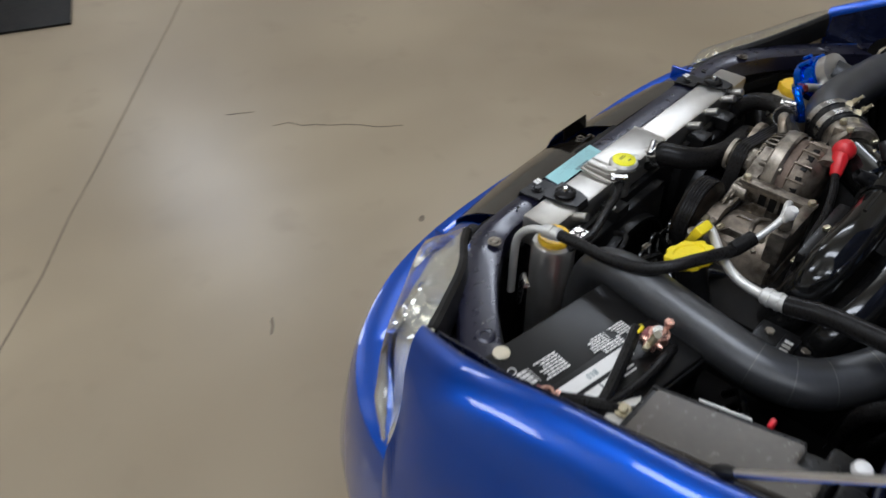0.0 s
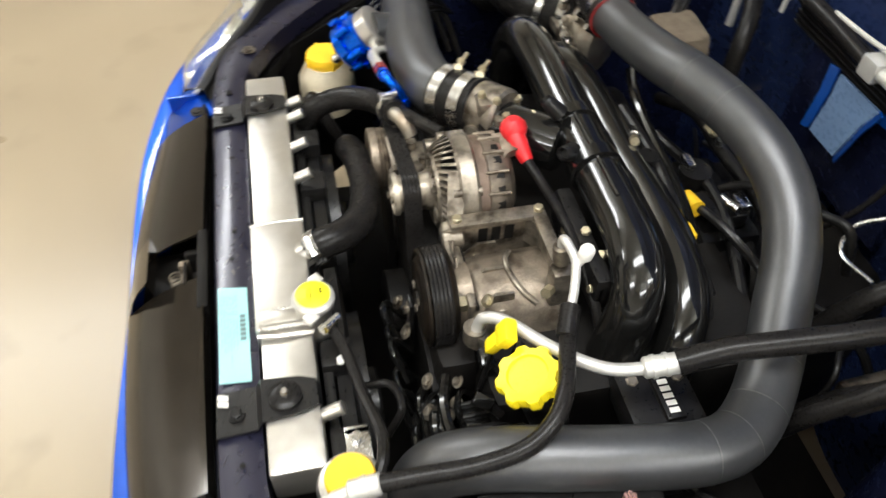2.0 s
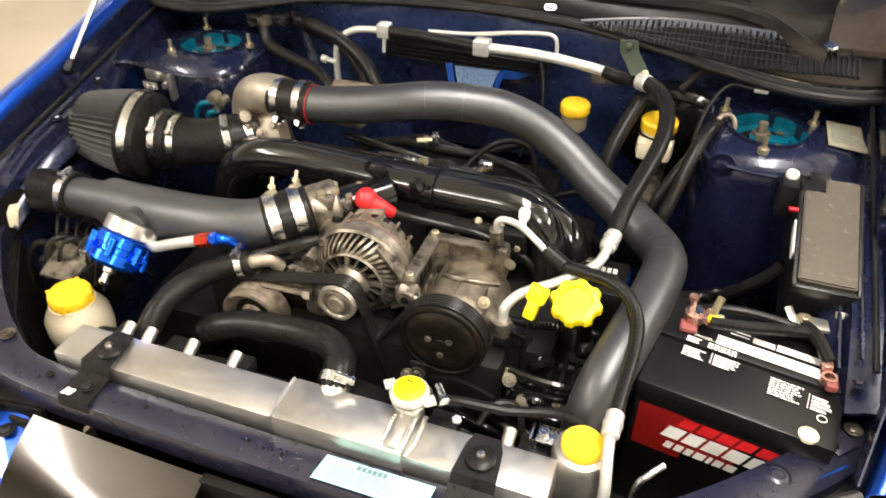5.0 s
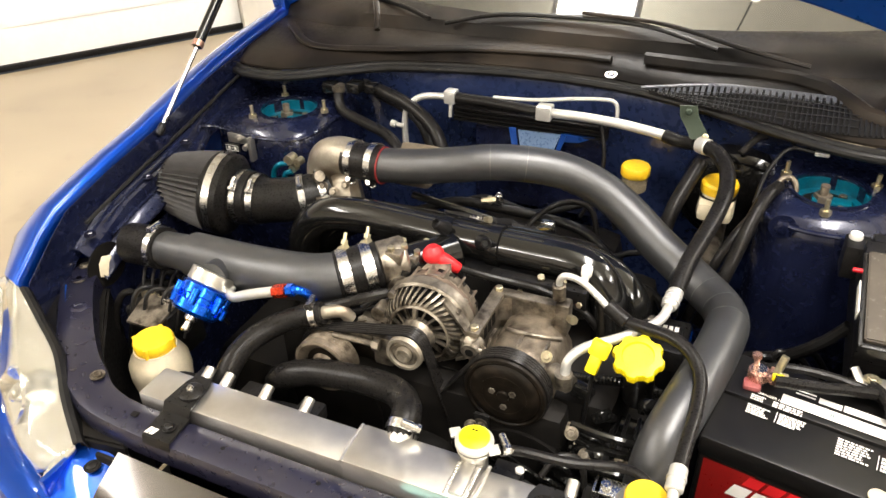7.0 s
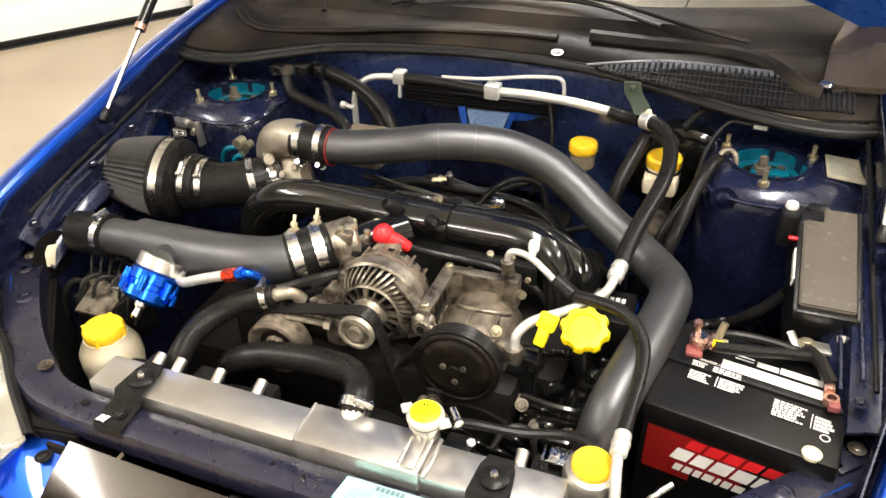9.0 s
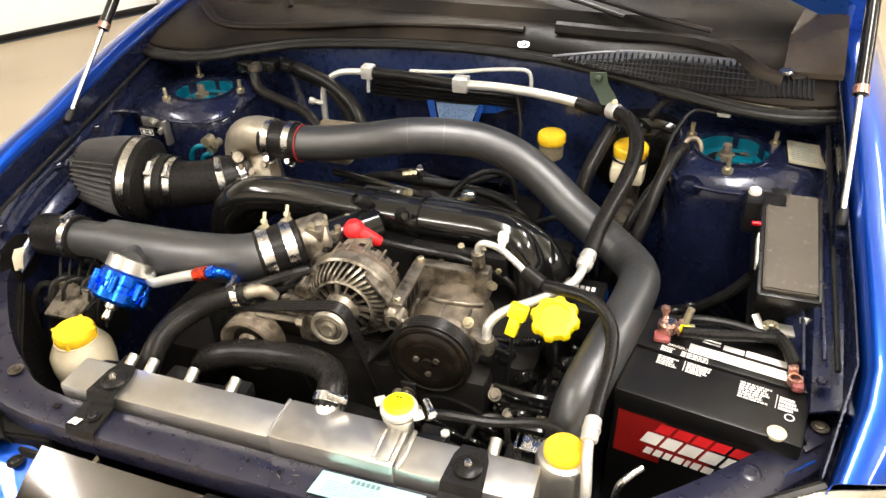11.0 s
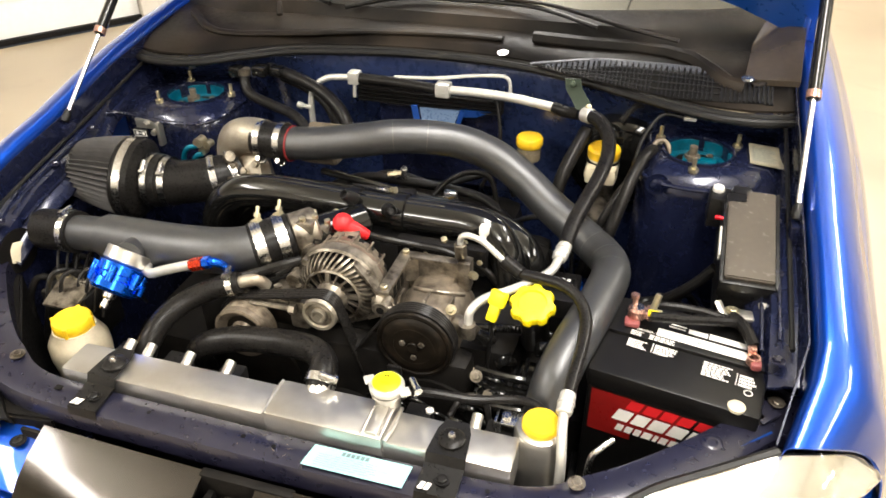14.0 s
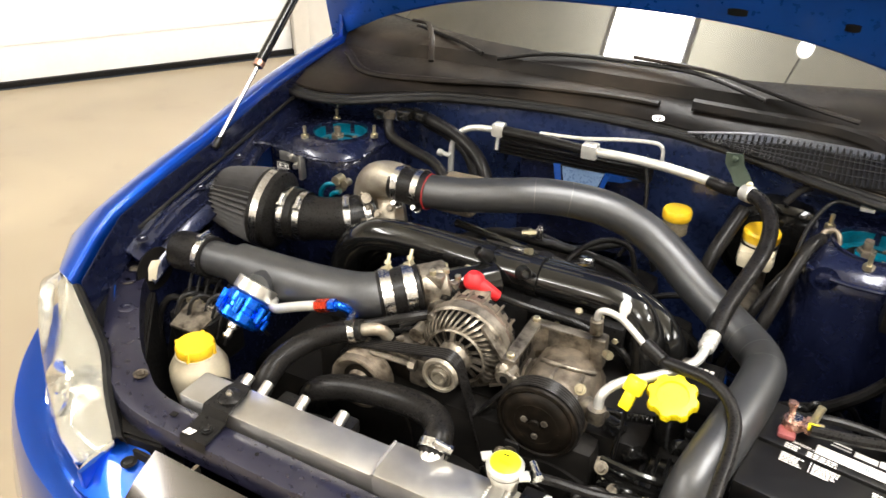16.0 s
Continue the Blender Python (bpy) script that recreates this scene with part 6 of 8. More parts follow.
def ya(profile, seg=48, caps=True):
    return yl([(y + 0.010, r * KR) for y, r in profile], AX, AZ, seg, caps)


part("hub", ya([(0.186, 0.020), (0.184, 0.026), (0.187, 0.030), (0.195, 0.030)]), M["cast"], alt, "cast bearing hub")
part("face_ring", ya([(0.196, 0.0475), (0.191, 0.0485), (0.190, 0.0505), (0.192, 0.053), (0.200, 0.0535)], caps=False), M["cast"], alt, "cast face ring")
part("shoulder_ring", ya([(0.216, 0.0725), (0.214, 0.0750), (0.217, 0.0785), (0.234, 0.0795), (0.238, 0.075)], caps=False), M["cast"], alt, "cast shoulder ring")


def curved_fin(a, half, lean):
    """One cooling fin of the front housing, sweeping from the face ring out over the shoulder."""
    bm = bmesh.new()
    rows = []
    for r, y, k in ((0.0515, 0.203, 0.0), (0.0590, 0.204, 0.35), (0.0665, 0.210, 0.7), (0.0735, 0.224, 1.0)):
        c, s_ = math.cos(a + lean * k), math.sin(a + lean * k)
        t = Vector((-s_, 0, c)) * half
        p = Vector((AX + r * KR * c, y, AZ + r * KR * s_))
        rows.append([bm.verts.new(p + t), bm.verts.new(p - t), bm.verts.new(p - t + Vector((0, 0.009, 0))), bm.verts.new(p + t + Vector((0, 0.009, 0)))])
    for q, w in zip(rows, rows[1:]):
        for k in range(4):
            bm.faces.new((q[k], q[(k + 1) % 4], w[(k + 1) % 4], w[k]))
    bm.faces.new(rows[0])
    bm.faces.new(rows[-1])
    return bm


for k in range(40):
    part("fin", curved_fin(2 * math.pi * k / 40, 0.0017, -0.24), M["cast"], alt)
for k in range(16):
    part("face_spoke", spoke(2 * math.pi * k / 16 + 0.2, 0.029 * KR, 0.0495 * KR, 0.199, 0.201, 0.0034 if k % 4 == 0 else 0.0013, -0.10), M["cast"], alt)
part("fan_shadow", ya([(0.204, 0.050), (0.212, 0.062), (0.225, 0.070), (0.235, 0.070)]), M["void"], alt)
part("stator", ya([(0.234, 0.066), (0.235, 0.0705), (0.250, 0.0705), (0.252, 0.067)]), M["rust"], alt, "brown laminated stator ring")
part("rear_housing", ya([(0.250, 0.0665), (0.252, 0.0700), (0.266, 0.0690), (0.278, 0.060), (0.288, 0.042), (0.290, 0.0)]), M["castbrown"], alt, "brown stained rear housing")
for i in range(9):
    a = radians(15 + i * 18)
    m = Matrix.Translation((AX, 0, AZ)) @ Matrix.Rotation(-a, 4, "Y")
    part("slot", box(0.050, 0.0602, 0.266, 0.280, -0.0050, 0.0050, 0.001, m, 1), M["void"], alt)
for i in range(6):
    a = radians(30 + i * 24)
    m = Matrix.Translation((AX, 0, AZ)) @ Matrix.Rotation(-a, 4, "Y")
    part("housing_rib", box(0.054, 0.0635, 0.258, 0.286, -0.0018, 0.0018, 0.001, m, 1), M["castbrown"], alt)
lug = part("mounting_lug", join(rod((AX + 0.078, 0.196, AZ - 0.006), (AX + 0.078, 0.222, AZ - 0.006), 0.014, seg=20, bev=0.002), box(AX + 0.060, AX + 0.078, 0.202, 0.222, AZ - 0.018, AZ + 0.006, 0.006)), M["cast"], alt, "cast mounting lug")
part("lug_hole", rod((AX + 0.078, 0.1945, AZ - 0.006), (AX + 0.078, 0.1955, AZ - 0.006), 0.006, seg=14), M["void"], alt)
part("lug_web", slab([[(AX + 0.086, 0.203, AZ + 0.004), (AX + 0.086, 0.216, AZ + 0.004)], [(AX + 0.068, 0.205, AZ + 0.022), (AX + 0.068, 0.224, AZ + 0.022)], [(AX + 0.050, 0.209, AZ + 0.042), (AX + 0.050, 0.232, AZ + 0.042)], [(AX + 0.034, 0.213, AZ + 0.057), (AX + 0.034, 0.236, AZ + 0.057)]], 0.007), M["cast"], alt, "sloping cast web")
part("lug_web", slab([[(AX + 0.082, 0.203, AZ - 0.018), (AX + 0.082, 0.216, AZ - 0.018)], [(AX + 0.066, 0.205, AZ - 0.030), (AX + 0.066, 0.222, AZ - 0.030)], [(AX + 0.052, 0.209, AZ - 0.040), (AX + 0.052, 0.228, AZ - 0.040)]], 0.006, (0, 0, 1)), M["cast"], alt, "sloping cast web")
part("side_lug", rod((AX - 0.066, 0.205, AZ + 0.012), (AX - 0.066, 0.228, AZ + 0.012), 0.011, seg=20), M["cast"], alt)
for dx, dz in ((0.050, 0.036), (-0.048, 0.042)):
    part("through_bolt", rod((AX + dx, 0.216, AZ + dz), (AX + dx, 0.250, AZ + dz), 0.0060, seg=12), M["cast"], alt)
part("top_bracket", slab([[(AX - 0.036, 0.275, AZ + 0.046), (AX + 0.026, 0.275, AZ + 0.046)], [(AX - 0.026, 0.290, AZ + 0.056), (AX + 0.012, 0.290, AZ + 0.056)], [(AX - 0.020, 0.308, AZ + 0.056), (AX + 0.006, 0.308, AZ + 0.056)]], 0.010), M["castbrown"], alt, "brown stained terminal bracket")
part("pulley", ya([(0.146, 0.012), (0.143, 0.020), (0.146, 0.0245), (0.150, 0.0265), (0.180, 0.0265), (0.186, 0.030)]), M["cast"], alt, "worn steel pulley")
part("pulley_rim", ya([(0.1445, 0.0225), (0.1415, 0.0245), (0.1415, 0.0295), (0.148, 0.031)], caps=False), M["turbo"], alt, "pale worn pulley rim")
part("pulley_nut", join(ya([(0.142, 0.006), (0.139, 0.010), (0.139, 0.0125), (0.146, 0.0135)]), ya([(0.139, 0.0), (0.1355, 0.006)])), M["turbo"], alt, "pale shaft nut")

bc = thing("terminal_boot", (-0.023, 0.306, 0.74), "red rubber terminal boot on a black cable", "terminal boot")
part("boot", join(lathe([(-0.0155, 0.006), (-0.012, 0.011), (-0.006, 0.0155), (0.0, 0.017), (0.006, 0.0155), (0.012, 0.011), (0.0155, 0.006)], (-0.024, 0.306, 0.776), (-0.024, 0.296, 0.876), 24),
                  lathe([(0, 0.012), (0.012, 0.0115), (0.034, 0.0085), (0.036, 0.007)], (-0.016, 0.306, 0.772), (0.012, 0.314, 0.755), 18)), M["red"], bc)
hose("alternator_cable", [(0.010, 0.313, 0.757), (0.045, 0.326, 0.744), (0.09, 0.336, 0.735), (0.14, 0.340, 0.728), (0.20, 0.345, 0.70), (0.24, 0.35, 0.64)], 0.006, "thin black alternator charging cable", seg=10, category="cable")

# ---- pulleys and belts ----
PX, PZ, PY = 0.139, 0.683, 0.026
comp = thing("ac_compressor", (0.14, 0.25, 0.62), "dirty cast aluminium air-conditioning compressor", "compressor")
part("pulley", yl([(PY + 0.136, 0.0505), (PY + 0.134, 0.0525), (PY + 0.135, 0.0560)] + [(PY + 0.138 + i * 0.0025, 0.0545 if i % 2 else 0.0572) for i in range(12)] + [(PY + 0.170, 0.048), (PY + 0.172, 0.0)], PX, PZ, 48), M["clutch"], comp, "dark grooved clutch pulley")
part("clutch_plate", yl([(PY + 0.133, 0.010), (PY + 0.131, 0.021), (PY + 0.1305, 0.037), (PY + 0.132, 0.0445), (PY + 0.136, 0.0485)], PX, PZ, 48), M["clutch"], comp, "dark brown clutch plate")
part("plate_ring", ring_band((PX, PY + 0.1312, PZ), (0, 1, 0), 0.029, 0.002, 0.004, 40), M["clutch"], comp)
for a in (35, 155, 275):
    bolt(comp, (PX + 0.0165 * math.cos(radians(a)), PY + 0.130, PZ + 0.0165 * math.sin(radians(a))), (0, -1, 0), 0.0048, 0.003, 0.0, "cast", "rivet")
part("hub_cap", yl([(PY + 0.1315, 0.009), (PY + 0.1285, 0.008), (PY + 0.128, 0.005)], PX, PZ, 24), M["clutch"], comp)
part("nose", yl([(0.194, 0.034), (0.197, 0.038), (0.216, 0.040)], PX, PZ - 0.010, 40), M["castbrown"], comp, "dirty cast nose")
part("body", box(0.074, 0.190, 0.208, 0.322, 0.600, 0.672, 0.016), M["cast"], comp, "dirty cast body")
part("barrel", slab([[(x, y, z + lerp([(0.212, -0.028), (0.222, -0.018), (0.25, -0.016), (0.31, -0.014)], y)) for x, z in ((0.084, 0.660), (0.088, 0.690), (0.096, 0.708), (0.112, 0.718), (0.140, 0.722), (0.164, 0.718), (0.180, 0.706), (0.190, 0.688), (0.194, 0.660))] for y in (0.212, 0.217, 0.224, 0.24, 0.26, 0.28, 0.30, 0.311)], 0.03), M["castbrown"], comp, "rounded cast housing")
# Highlight over the rounded housing, modelled as a paler raised arc.
part("barrel_highlight_arc", tube([(0.104, 0.272, 0.699), (0.122, 0.262, 0.707), (0.146, 0.262, 0.708), (0.166, 0.270, 0.703), (0.180, 0.284, 0.694)], 0.0035, 10), M["cast"], comp, "pale raised arc standing for the highlight across the housing")
part("side_wall", box(0.070, 0.081, 0.207, 0.318, 0.664, 0.731, 0.003), M["cast"], comp, "cast frame wall")
part("wall_flange", box(0.067, 0.087, 0.205, 0.320, 0.728, 0.735, 0.0025), M["cast"], comp, "machined top flange")
part("rear_wall", box(0.080, 0.180, 0.308, 0.317, 0.670, 0.732, 0.003), M["cast"], comp, "cast frame wall")
part("rear_flange", box(0.086, 0.182, 0.303, 0.320, 0.7295, 0.7355, 0.0025), M["cast"], comp, "machined top flange")
part("corner_web", extrude_poly([(0.080, 0.296), (0.080, 0.309), (0.100, 0.309)], 0.690, 0.729), M["cast"], comp)
part("front_bridge", box(0.072, 0.180, 0.2065, 0.2155, 0.668, 0.706, 0.003), M["cast"], comp, "cast frame bridge")
for k in range(3):
    part("vent_slot", box(0.0805, 0.0818, 0.240 + k * 0.016, 0.251 + k * 0.016, 0.698, 0.720, 0.0), M["void"], comp, "dark slot in the frame")
for k, (x, y) in enumerate(((0.100, 0.236), (0.118, 0.230), (0.174, 0.246))):
    part("boss", lathe([(0, 0.0075), (0.006, 0.007), (0.007, 0.004)], (x, y, 0.684 + 0.006 * (k == 1)), (x, y, 1), 16), M["cast"], comp)
part("thin_wire", tube([(0.090, 0.207, 0.716), (0.106, 0.204, 0.706), (0.116, 0.205, 0.716), (0.130, 0.204, 0.704), (0.150, 0.205, 0.698)], 0.0014, 6), M["castbrown"], comp, "thin bent wire")
part("stay_rod", rod((0.076, 0.201, 0.712), (0.172, 0.201, 0.700), 0.0042, seg=12), M["cast"], comp, "cast stay rod")
part("stay_boss", rod((0.066, 0.207, 0.719), (0.080, 0.205, 0.716), 0.0095, seg=18, bev=0.002), M["cast"], comp)
part("stay_nut", rod((0.164, 0.201, 0.701), (0.176, 0.201, 0.6995), 0.0075, seg=6), M["zinc"], comp)
part("corner_post", box(0.164, 0.186, 0.296, 0.320, 0.690, 0.743, 0.005), M["cast"], comp, "cast corner post")
part("port", rod((0.168, 0.309, 0.745), (0.167, 0.306, 0.772), 0.0095, seg=16, bev=0.002), M["cast"], comp, "cast port")
part("port_bolt", rod((0.189, 0.292, 0.728), (0.197, 0.284, 0.732), 0.0065, seg=6), M["zinc"], comp)
for k, (x, y) in enumerate(((0.092, 0.218), (0.132, 0.218), (0.170, 0.220))):
    part("casting_rib", slab([[(x - 0.002, y, 0.690), (x + 0.002, y, 0.690)], [(x - 0.002, y + 0.018, 0.708), (x + 0.002, y + 0.018, 0.708)], [(x - 0.002, y + 0.040, 0.7075), (x + 0.002, y + 0.040, 0.7075)]], 0.020), M["cast"], comp)
for q in ((0.100, 0.2045, 0.694), (0.150, 0.2045, 0.688), (0.176, 0.228, 0.706), (0.118, 0.2045, 0.680)):
    bolt(comp, q, (0, -0.7, 0.7), 0.0055, 0.006, 0.008, "zinc")
part("shadow_gap", box(0.084, 0.178, 0.2165, 0.2185, 0.690, 0.700, 0.0), M["void"], comp)
part("discharge_block", join(rod((0.186, 0.222, 0.690), (0.216, 0.205, 0.688), 0.013, seg=16), rod((0.206, 0.206, 0.684), (0.206, 0.206, 0.704), 0.0125, seg=16)), M["cast"], comp, "cast port block")
for q in ((0.077, 0.312, 0.735), (0.077, 0.214, 0.735)):
    bolt(comp, q, (0, 0, 1), 0.006, 0.006, 0.0, "zinc")

tn = thing("belt_tensioner", (-0.133, 0.16, 0.62), "worn steel belt idler pulley with bracket", "pulley")
part("pulley", yl([(0.142, 0.004), (0.140, 0.010), (0.141, 0.016), (0.147, 0.019), (0.148, 0.028), (0.144, 0.032), (0.140, 0.036), (0.1385, 0.040), (0.140, 0.0445), (0.148, 0.0445)] + [(0.150 + i * 0.0026, 0.0415 if i % 2 else 0.0445) for i in range(10)] + [(0.178, 0.0)], -0.130, 0.660), M["castbrown"], tn, "worn steel idler")
part("idler_recess", ring_band((-0.130, 0.1475, 0.660), (0, 1, 0), 0.0185, 0.002, 0.0088, 40), M["clutch"], tn, "dark recess ring")
part("grooved_pulley", yl([(0.185, 0.0)] + [(0.186 + i * 0.0028, 0.026 if i % 2 else 0.029) for i in range(10)] + [(0.215, 0.0)], -0.080, 0.668), M["clutch"], tn)
part("adjuster", join(box(-0.155, -0.06, 0.172, 0.186, 0.695, 0.712, 0.004), rod((-0.12, 0.165, 0.704), (-0.05, 0.165, 0.706), 0.0045, seg=8), rod((-0.055, 0.165, 0.706), (-0.045, 0.165, 0.706), 0.009, seg=6), box(-0.06, -0.03, 0.17, 0.2, 0.665, 0.715, 0.005)), M["cast"], tn, "dirty adjuster bracket")


def belt(pulleys, y0, y1, name, label):
    """A flat belt round pulleys (x, z, r), given anticlockwise in the x-z plane."""
    t = thing(name, (pulleys[0][0], y0, pulleys[0][1]), label, "belt")
    hull = []
    for x, z, r in pulleys:
        hull += [(x + r * math.cos(2 * math.pi * i / 40), z + r * math.sin(2 * math.pi * i / 40)) for i in range(40)]
    hull = sorted(hull)

    def half(ps):
        o = []
        for p in ps:
            while len(o) > 1 and (o[-1][0] - o[-2][0]) * (p[1] - o[-2][1]) - (o[-1][1] - o[-2][1]) * (p[0] - o[-2][0]) <= 1e-9:
                o.pop()
            o.append(p)
        return o[:-1]

    loop = half(hull) + half(hull[::-1])
    cx, cz = sum(p[0] for p in loop) / len(loop), sum(p[1] for p in loop) / len(loop)
    bm = bmesh.new()
    rows = []
    ys = [y0 + (y1 - y0) * k / 10 for k in range(11)]
    for x, z in loop:
        d = Vector((x - cx, 0, z - cz)).normalized() * 0.004
        rows.append([bm.verts.new((x, y, z)) for y in ys] + [bm.verts.new((x + d.x * (1.0 if k % 2 else 0.75), y, z + d.z * (1.0 if k % 2 else 0.75))) for k, y in list(enumerate(ys))[::-1]])
    for a, b in zip(rows, rows[1:] + rows[:1]):
        for i in range(len(a)):
            bm.faces.new((a[i], a[(i + 1) % len(a)], b[(i + 1) % len(b)], b[i]))
    part("belt_loop", bm, M["rubber"], t)


belt([(-0.130, 0.664, 0.044), (AX, AZ, 0.0235), (0.02, 0.50, 0.062)], 0.162, 0.184, "drive_belt", "black ribbed accessory drive belt")
belt([(PX, PZ, 0.0565), (0.02, 0.50, 0.062)], PY + 0.140, PY + 0.162, "compressor_belt", "black ribbed compressor belt")
ck = thing("crank_pulley", (0.02, 0.16, 0.42), "dark crankshaft pulley low on the engine", "pulley")
part("disc", yl([(0.136, 0.02), (0.134, 0.05), (0.138, 0.064), (0.178, 0.064), (0.18, 0.0)], 0.02, 0.50), M["void"], ck)

# ---- oil filler, yellow plug ----
oc = thing("oil_filler_cap", (0.294, 0.238, 0.72), "bright yellow lobed oil filler cap", "oil cap")
OC0, OC1 = Vector((0.294, 0.240, 0.726)), Vector((0.292, 0.216, 0.786))
om, _ = frame_to(OC0, OC1)
bm = bmesh.new()
rings = []
for h, k in ((0.0, 0.90), (0.003, 1.0), (0.012, 1.0), (0.015, 0.95), (0.0155, 0.66), (0.0125, 0.62), (0.0125, 0.0)):
    ring = []
    for i in range(96):
        a = 2 * math.pi * i / 96
        lobe = 0.0315 + 0.0032 * max(-0.6, min(0.6, 1.4 * math.cos(8 * a)))
        r = lobe * k if k > 0.7 else 0.0315 * k
        ring.append(bm.verts.new(om @ Vector((r * math.cos(a), r * math.sin(a), h))))
    rings.append(ring)
for a, b in zip(rings[:-1], rings[1:-1]):
    for i in range(96):
        bm.faces.new((a[i], a[(i + 1) % 96], b[(i + 1) % 96], b[i]))
bm.faces.new(rings[-2])
bmesh.ops.delete(bm, geom=rings[-1], context="VERTS")
part("cap", bm, M["yellow"], oc)
part("filler_tube", tube([OC0 + (OC1 - OC0).normalized() * 0.001, (0.296, 0.250, 0.70), (0.296, 0.27, 0.64)], 0.021, 18), M["black"], oc, "black filler tube")
yp = thing("dipstick_handle", (0.243, 0.222, 0.70), "yellow plastic dipstick handle", "dipstick")
part("grip", join(box(-0.0125, 0.0125, -0.007, 0.007, -0.010, 0.012, 0.003, pose(0.246, 0.226, 0.742, -25, 8, -12)), box(-0.008, 0.008, -0.006, 0.006, -0.034, -0.008, 0.003, pose(0.246, 0.226, 0.742, -25, 8, -12))), M["yellow"], yp)
part("stick", rod((0.242, 0.216, 0.712), (0.235, 0.205, 0.60), 0.003, seg=8), M["black"], yp)

# ---- air-conditioning lines ----
al = thing("suction_line", (0.2, 0.31, 0.76), "thin aluminium and rubber air-conditioning line", "hose")
part("metal_end", tube([(0.167, 0.306, 0.768), (0.169, 0.305, 0.783), (0.179, 0.305, 0.789), (0.199, 0.309, 0.781), (0.222, 0.302, 0.769), (0.243, 0.292, 0.758)], 0.0049, 12), M["line"], al, "white aluminium pipe")
part("service_cap", join(rod((0.200, 0.311, 0.780), (0.201, 0.317, 0.792), 0.0055, seg=14), lathe([(0, 0.0062), (0.003, 0.0078), (0.013, 0.0078), (0.016, 0.006)], (0.201, 0.316, 0.787), (0.202, 0.322, 0.82), 18)), M["white"], al, "white service port cap")
part("rubber_run", tube([(0.240, 0.292, 0.762), (0.262, 0.284, 0.752), (0.295, 0.272, 0.757), (0.330, 0.258, 0.762), (0.356, 0.240, 0.758), (0.372, 0.210, 0.748), (0.375, 0.165, 0.738), (0.372, 0.115, 0.733), (0.370, 0.075, 0.728)], 0.0085, 14), M["rubber"], al, "black rubber hose")
part("black_sleeve", rod((0.239, 0.293, 0.763), (0.268, 0.280, 0.753), 0.0105, seg=14, bev=0.001), M["rubber"], al)
part("crimp", join(rod((0.370, 0.082, 0.729), (0.369, 0.052, 0.722), 0.0100, seg=18, bev=0.002), ring_band((0.3695, 0.067, 0.7255), (0, 1, 0.2), 0.0100, 0.004, 0.001, 18)), M["line"], al, "white crimped hose end")
part("metal_tail", tube([(0.369, 0.055, 0.722), (0.371, 0.034, 0.715), (0.374, 0.018, 0.700), (0.376, 0.010, 0.672), (0.377, 0.008, 0.58)], 0.0062, 12), M["line"], al, "white aluminium pipe")

dl = thing("discharge_line", (0.25, 0.25, 0.7), "thick air-conditioning hose with aluminium ends", "hose")
part("metal_end", tube([(0.207, 0.208, 0.702), (0.209, 0.214, 0.722), (0.225, 0.232, 0.734), (0.262, 0.262, 0.738), (0.293, 0.290, 0.744), (0.307, 0.315, 0.744), (0.312, 0.340, 0.745), (0.315, 0.368, 0.748)], 0.0066, 14), M["line"], dl, "white aluminium pipe")
part("crimp", join(rod((0.312, 0.344, 0.745), (0.317, 0.378, 0.752), 0.0108, seg=20, bev=0.002), ring_band((0.3135, 0.354, 0.747), (0.1, 1, 0.2), 0.0108, 0.004, 0.0012, 20), ring_band((0.315, 0.366, 0.7495), (0.1, 1, 0.2), 0.0108, 0.004, 0.0012, 20)), M["line"], dl, "white crimped hose end")
BH = [(0.317, 0.376, 0.752), (0.322, 0.42, 0.768), (0.332, 0.47, 0.780), (0.345, 0.53, 0.795), (0.351, 0.585, 0.808), (0.346, 0.632, 0.822), (0.326, 0.672, 0.832), (0.302, 0.692, 0.834)]
part("rubber_run", tube(BH, 0.0125, 16), M["rubber"], dl, "black rubber hose")
part("upper_crimp", rod((0.309, 0.687, 0.834), (0.292, 0.701, 0.831), 0.0142, seg=18, bev=0.002), M["line"], dl)

fl = thing("ac_firewall_line", (0.0, 0.755, 0.8), "aluminium air-conditioning pipe along the firewall", "pipe")
part("left_pipe", tube([(-0.286, 0.742, 0.715), (-0.287, 0.745, 0.765), (-0.283, 0.748, 0.795), (-0.268, 0.752, 0.816), (-0.240, 0.754, 0.829), (-0.190, 0.754, 0.834)], 0.0066, 12), M["line"], fl, "white aluminium pipe")
part("left_block", box(-0.198, -0.174, 0.742, 0.768, 0.822, 0.848, 0.004), M["line"], fl, "white aluminium joint block")
part("tail_pin", tube([(-0.184, 0.748, 0.826), (-0.185, 0.745, 0.796)], 0.0036, 8), M["line"], fl)
part("foam_sleeve", tube([(-0.174, 0.754, 0.834), (-0.10, 0.756, 0.832), (-0.01, 0.755, 0.827)], 0.0110, 14), M["rubber"], fl, "black foam sleeve")
part("middle_block", box(-0.010, 0.020, 0.742, 0.770, 0.814, 0.842, 0.004), M["line"], fl, "white aluminium joint block")
part("right_pipe", tube([(0.018, 0.755, 0.828), (0.08, 0.754, 0.829), (0.14, 0.750, 0.828), (0.19, 0.745, 0.825), (0.236, 0.737, 0.822)], 0.0090, 14), M["line"], fl, "white aluminium pipe")
part("thin_pipe", tube([(-0.10, 0.760, 0.842), (-0.02, 0.763, 0.846), (0.06, 0.765, 0.858), (0.115, 0.766, 0.863), (0.132, 0.766, 0.860), (0.138, 0.766, 0.848), (0.139, 0.765, 0.822)], 0.0036, 10), M["line"], fl, "thin white pipe")
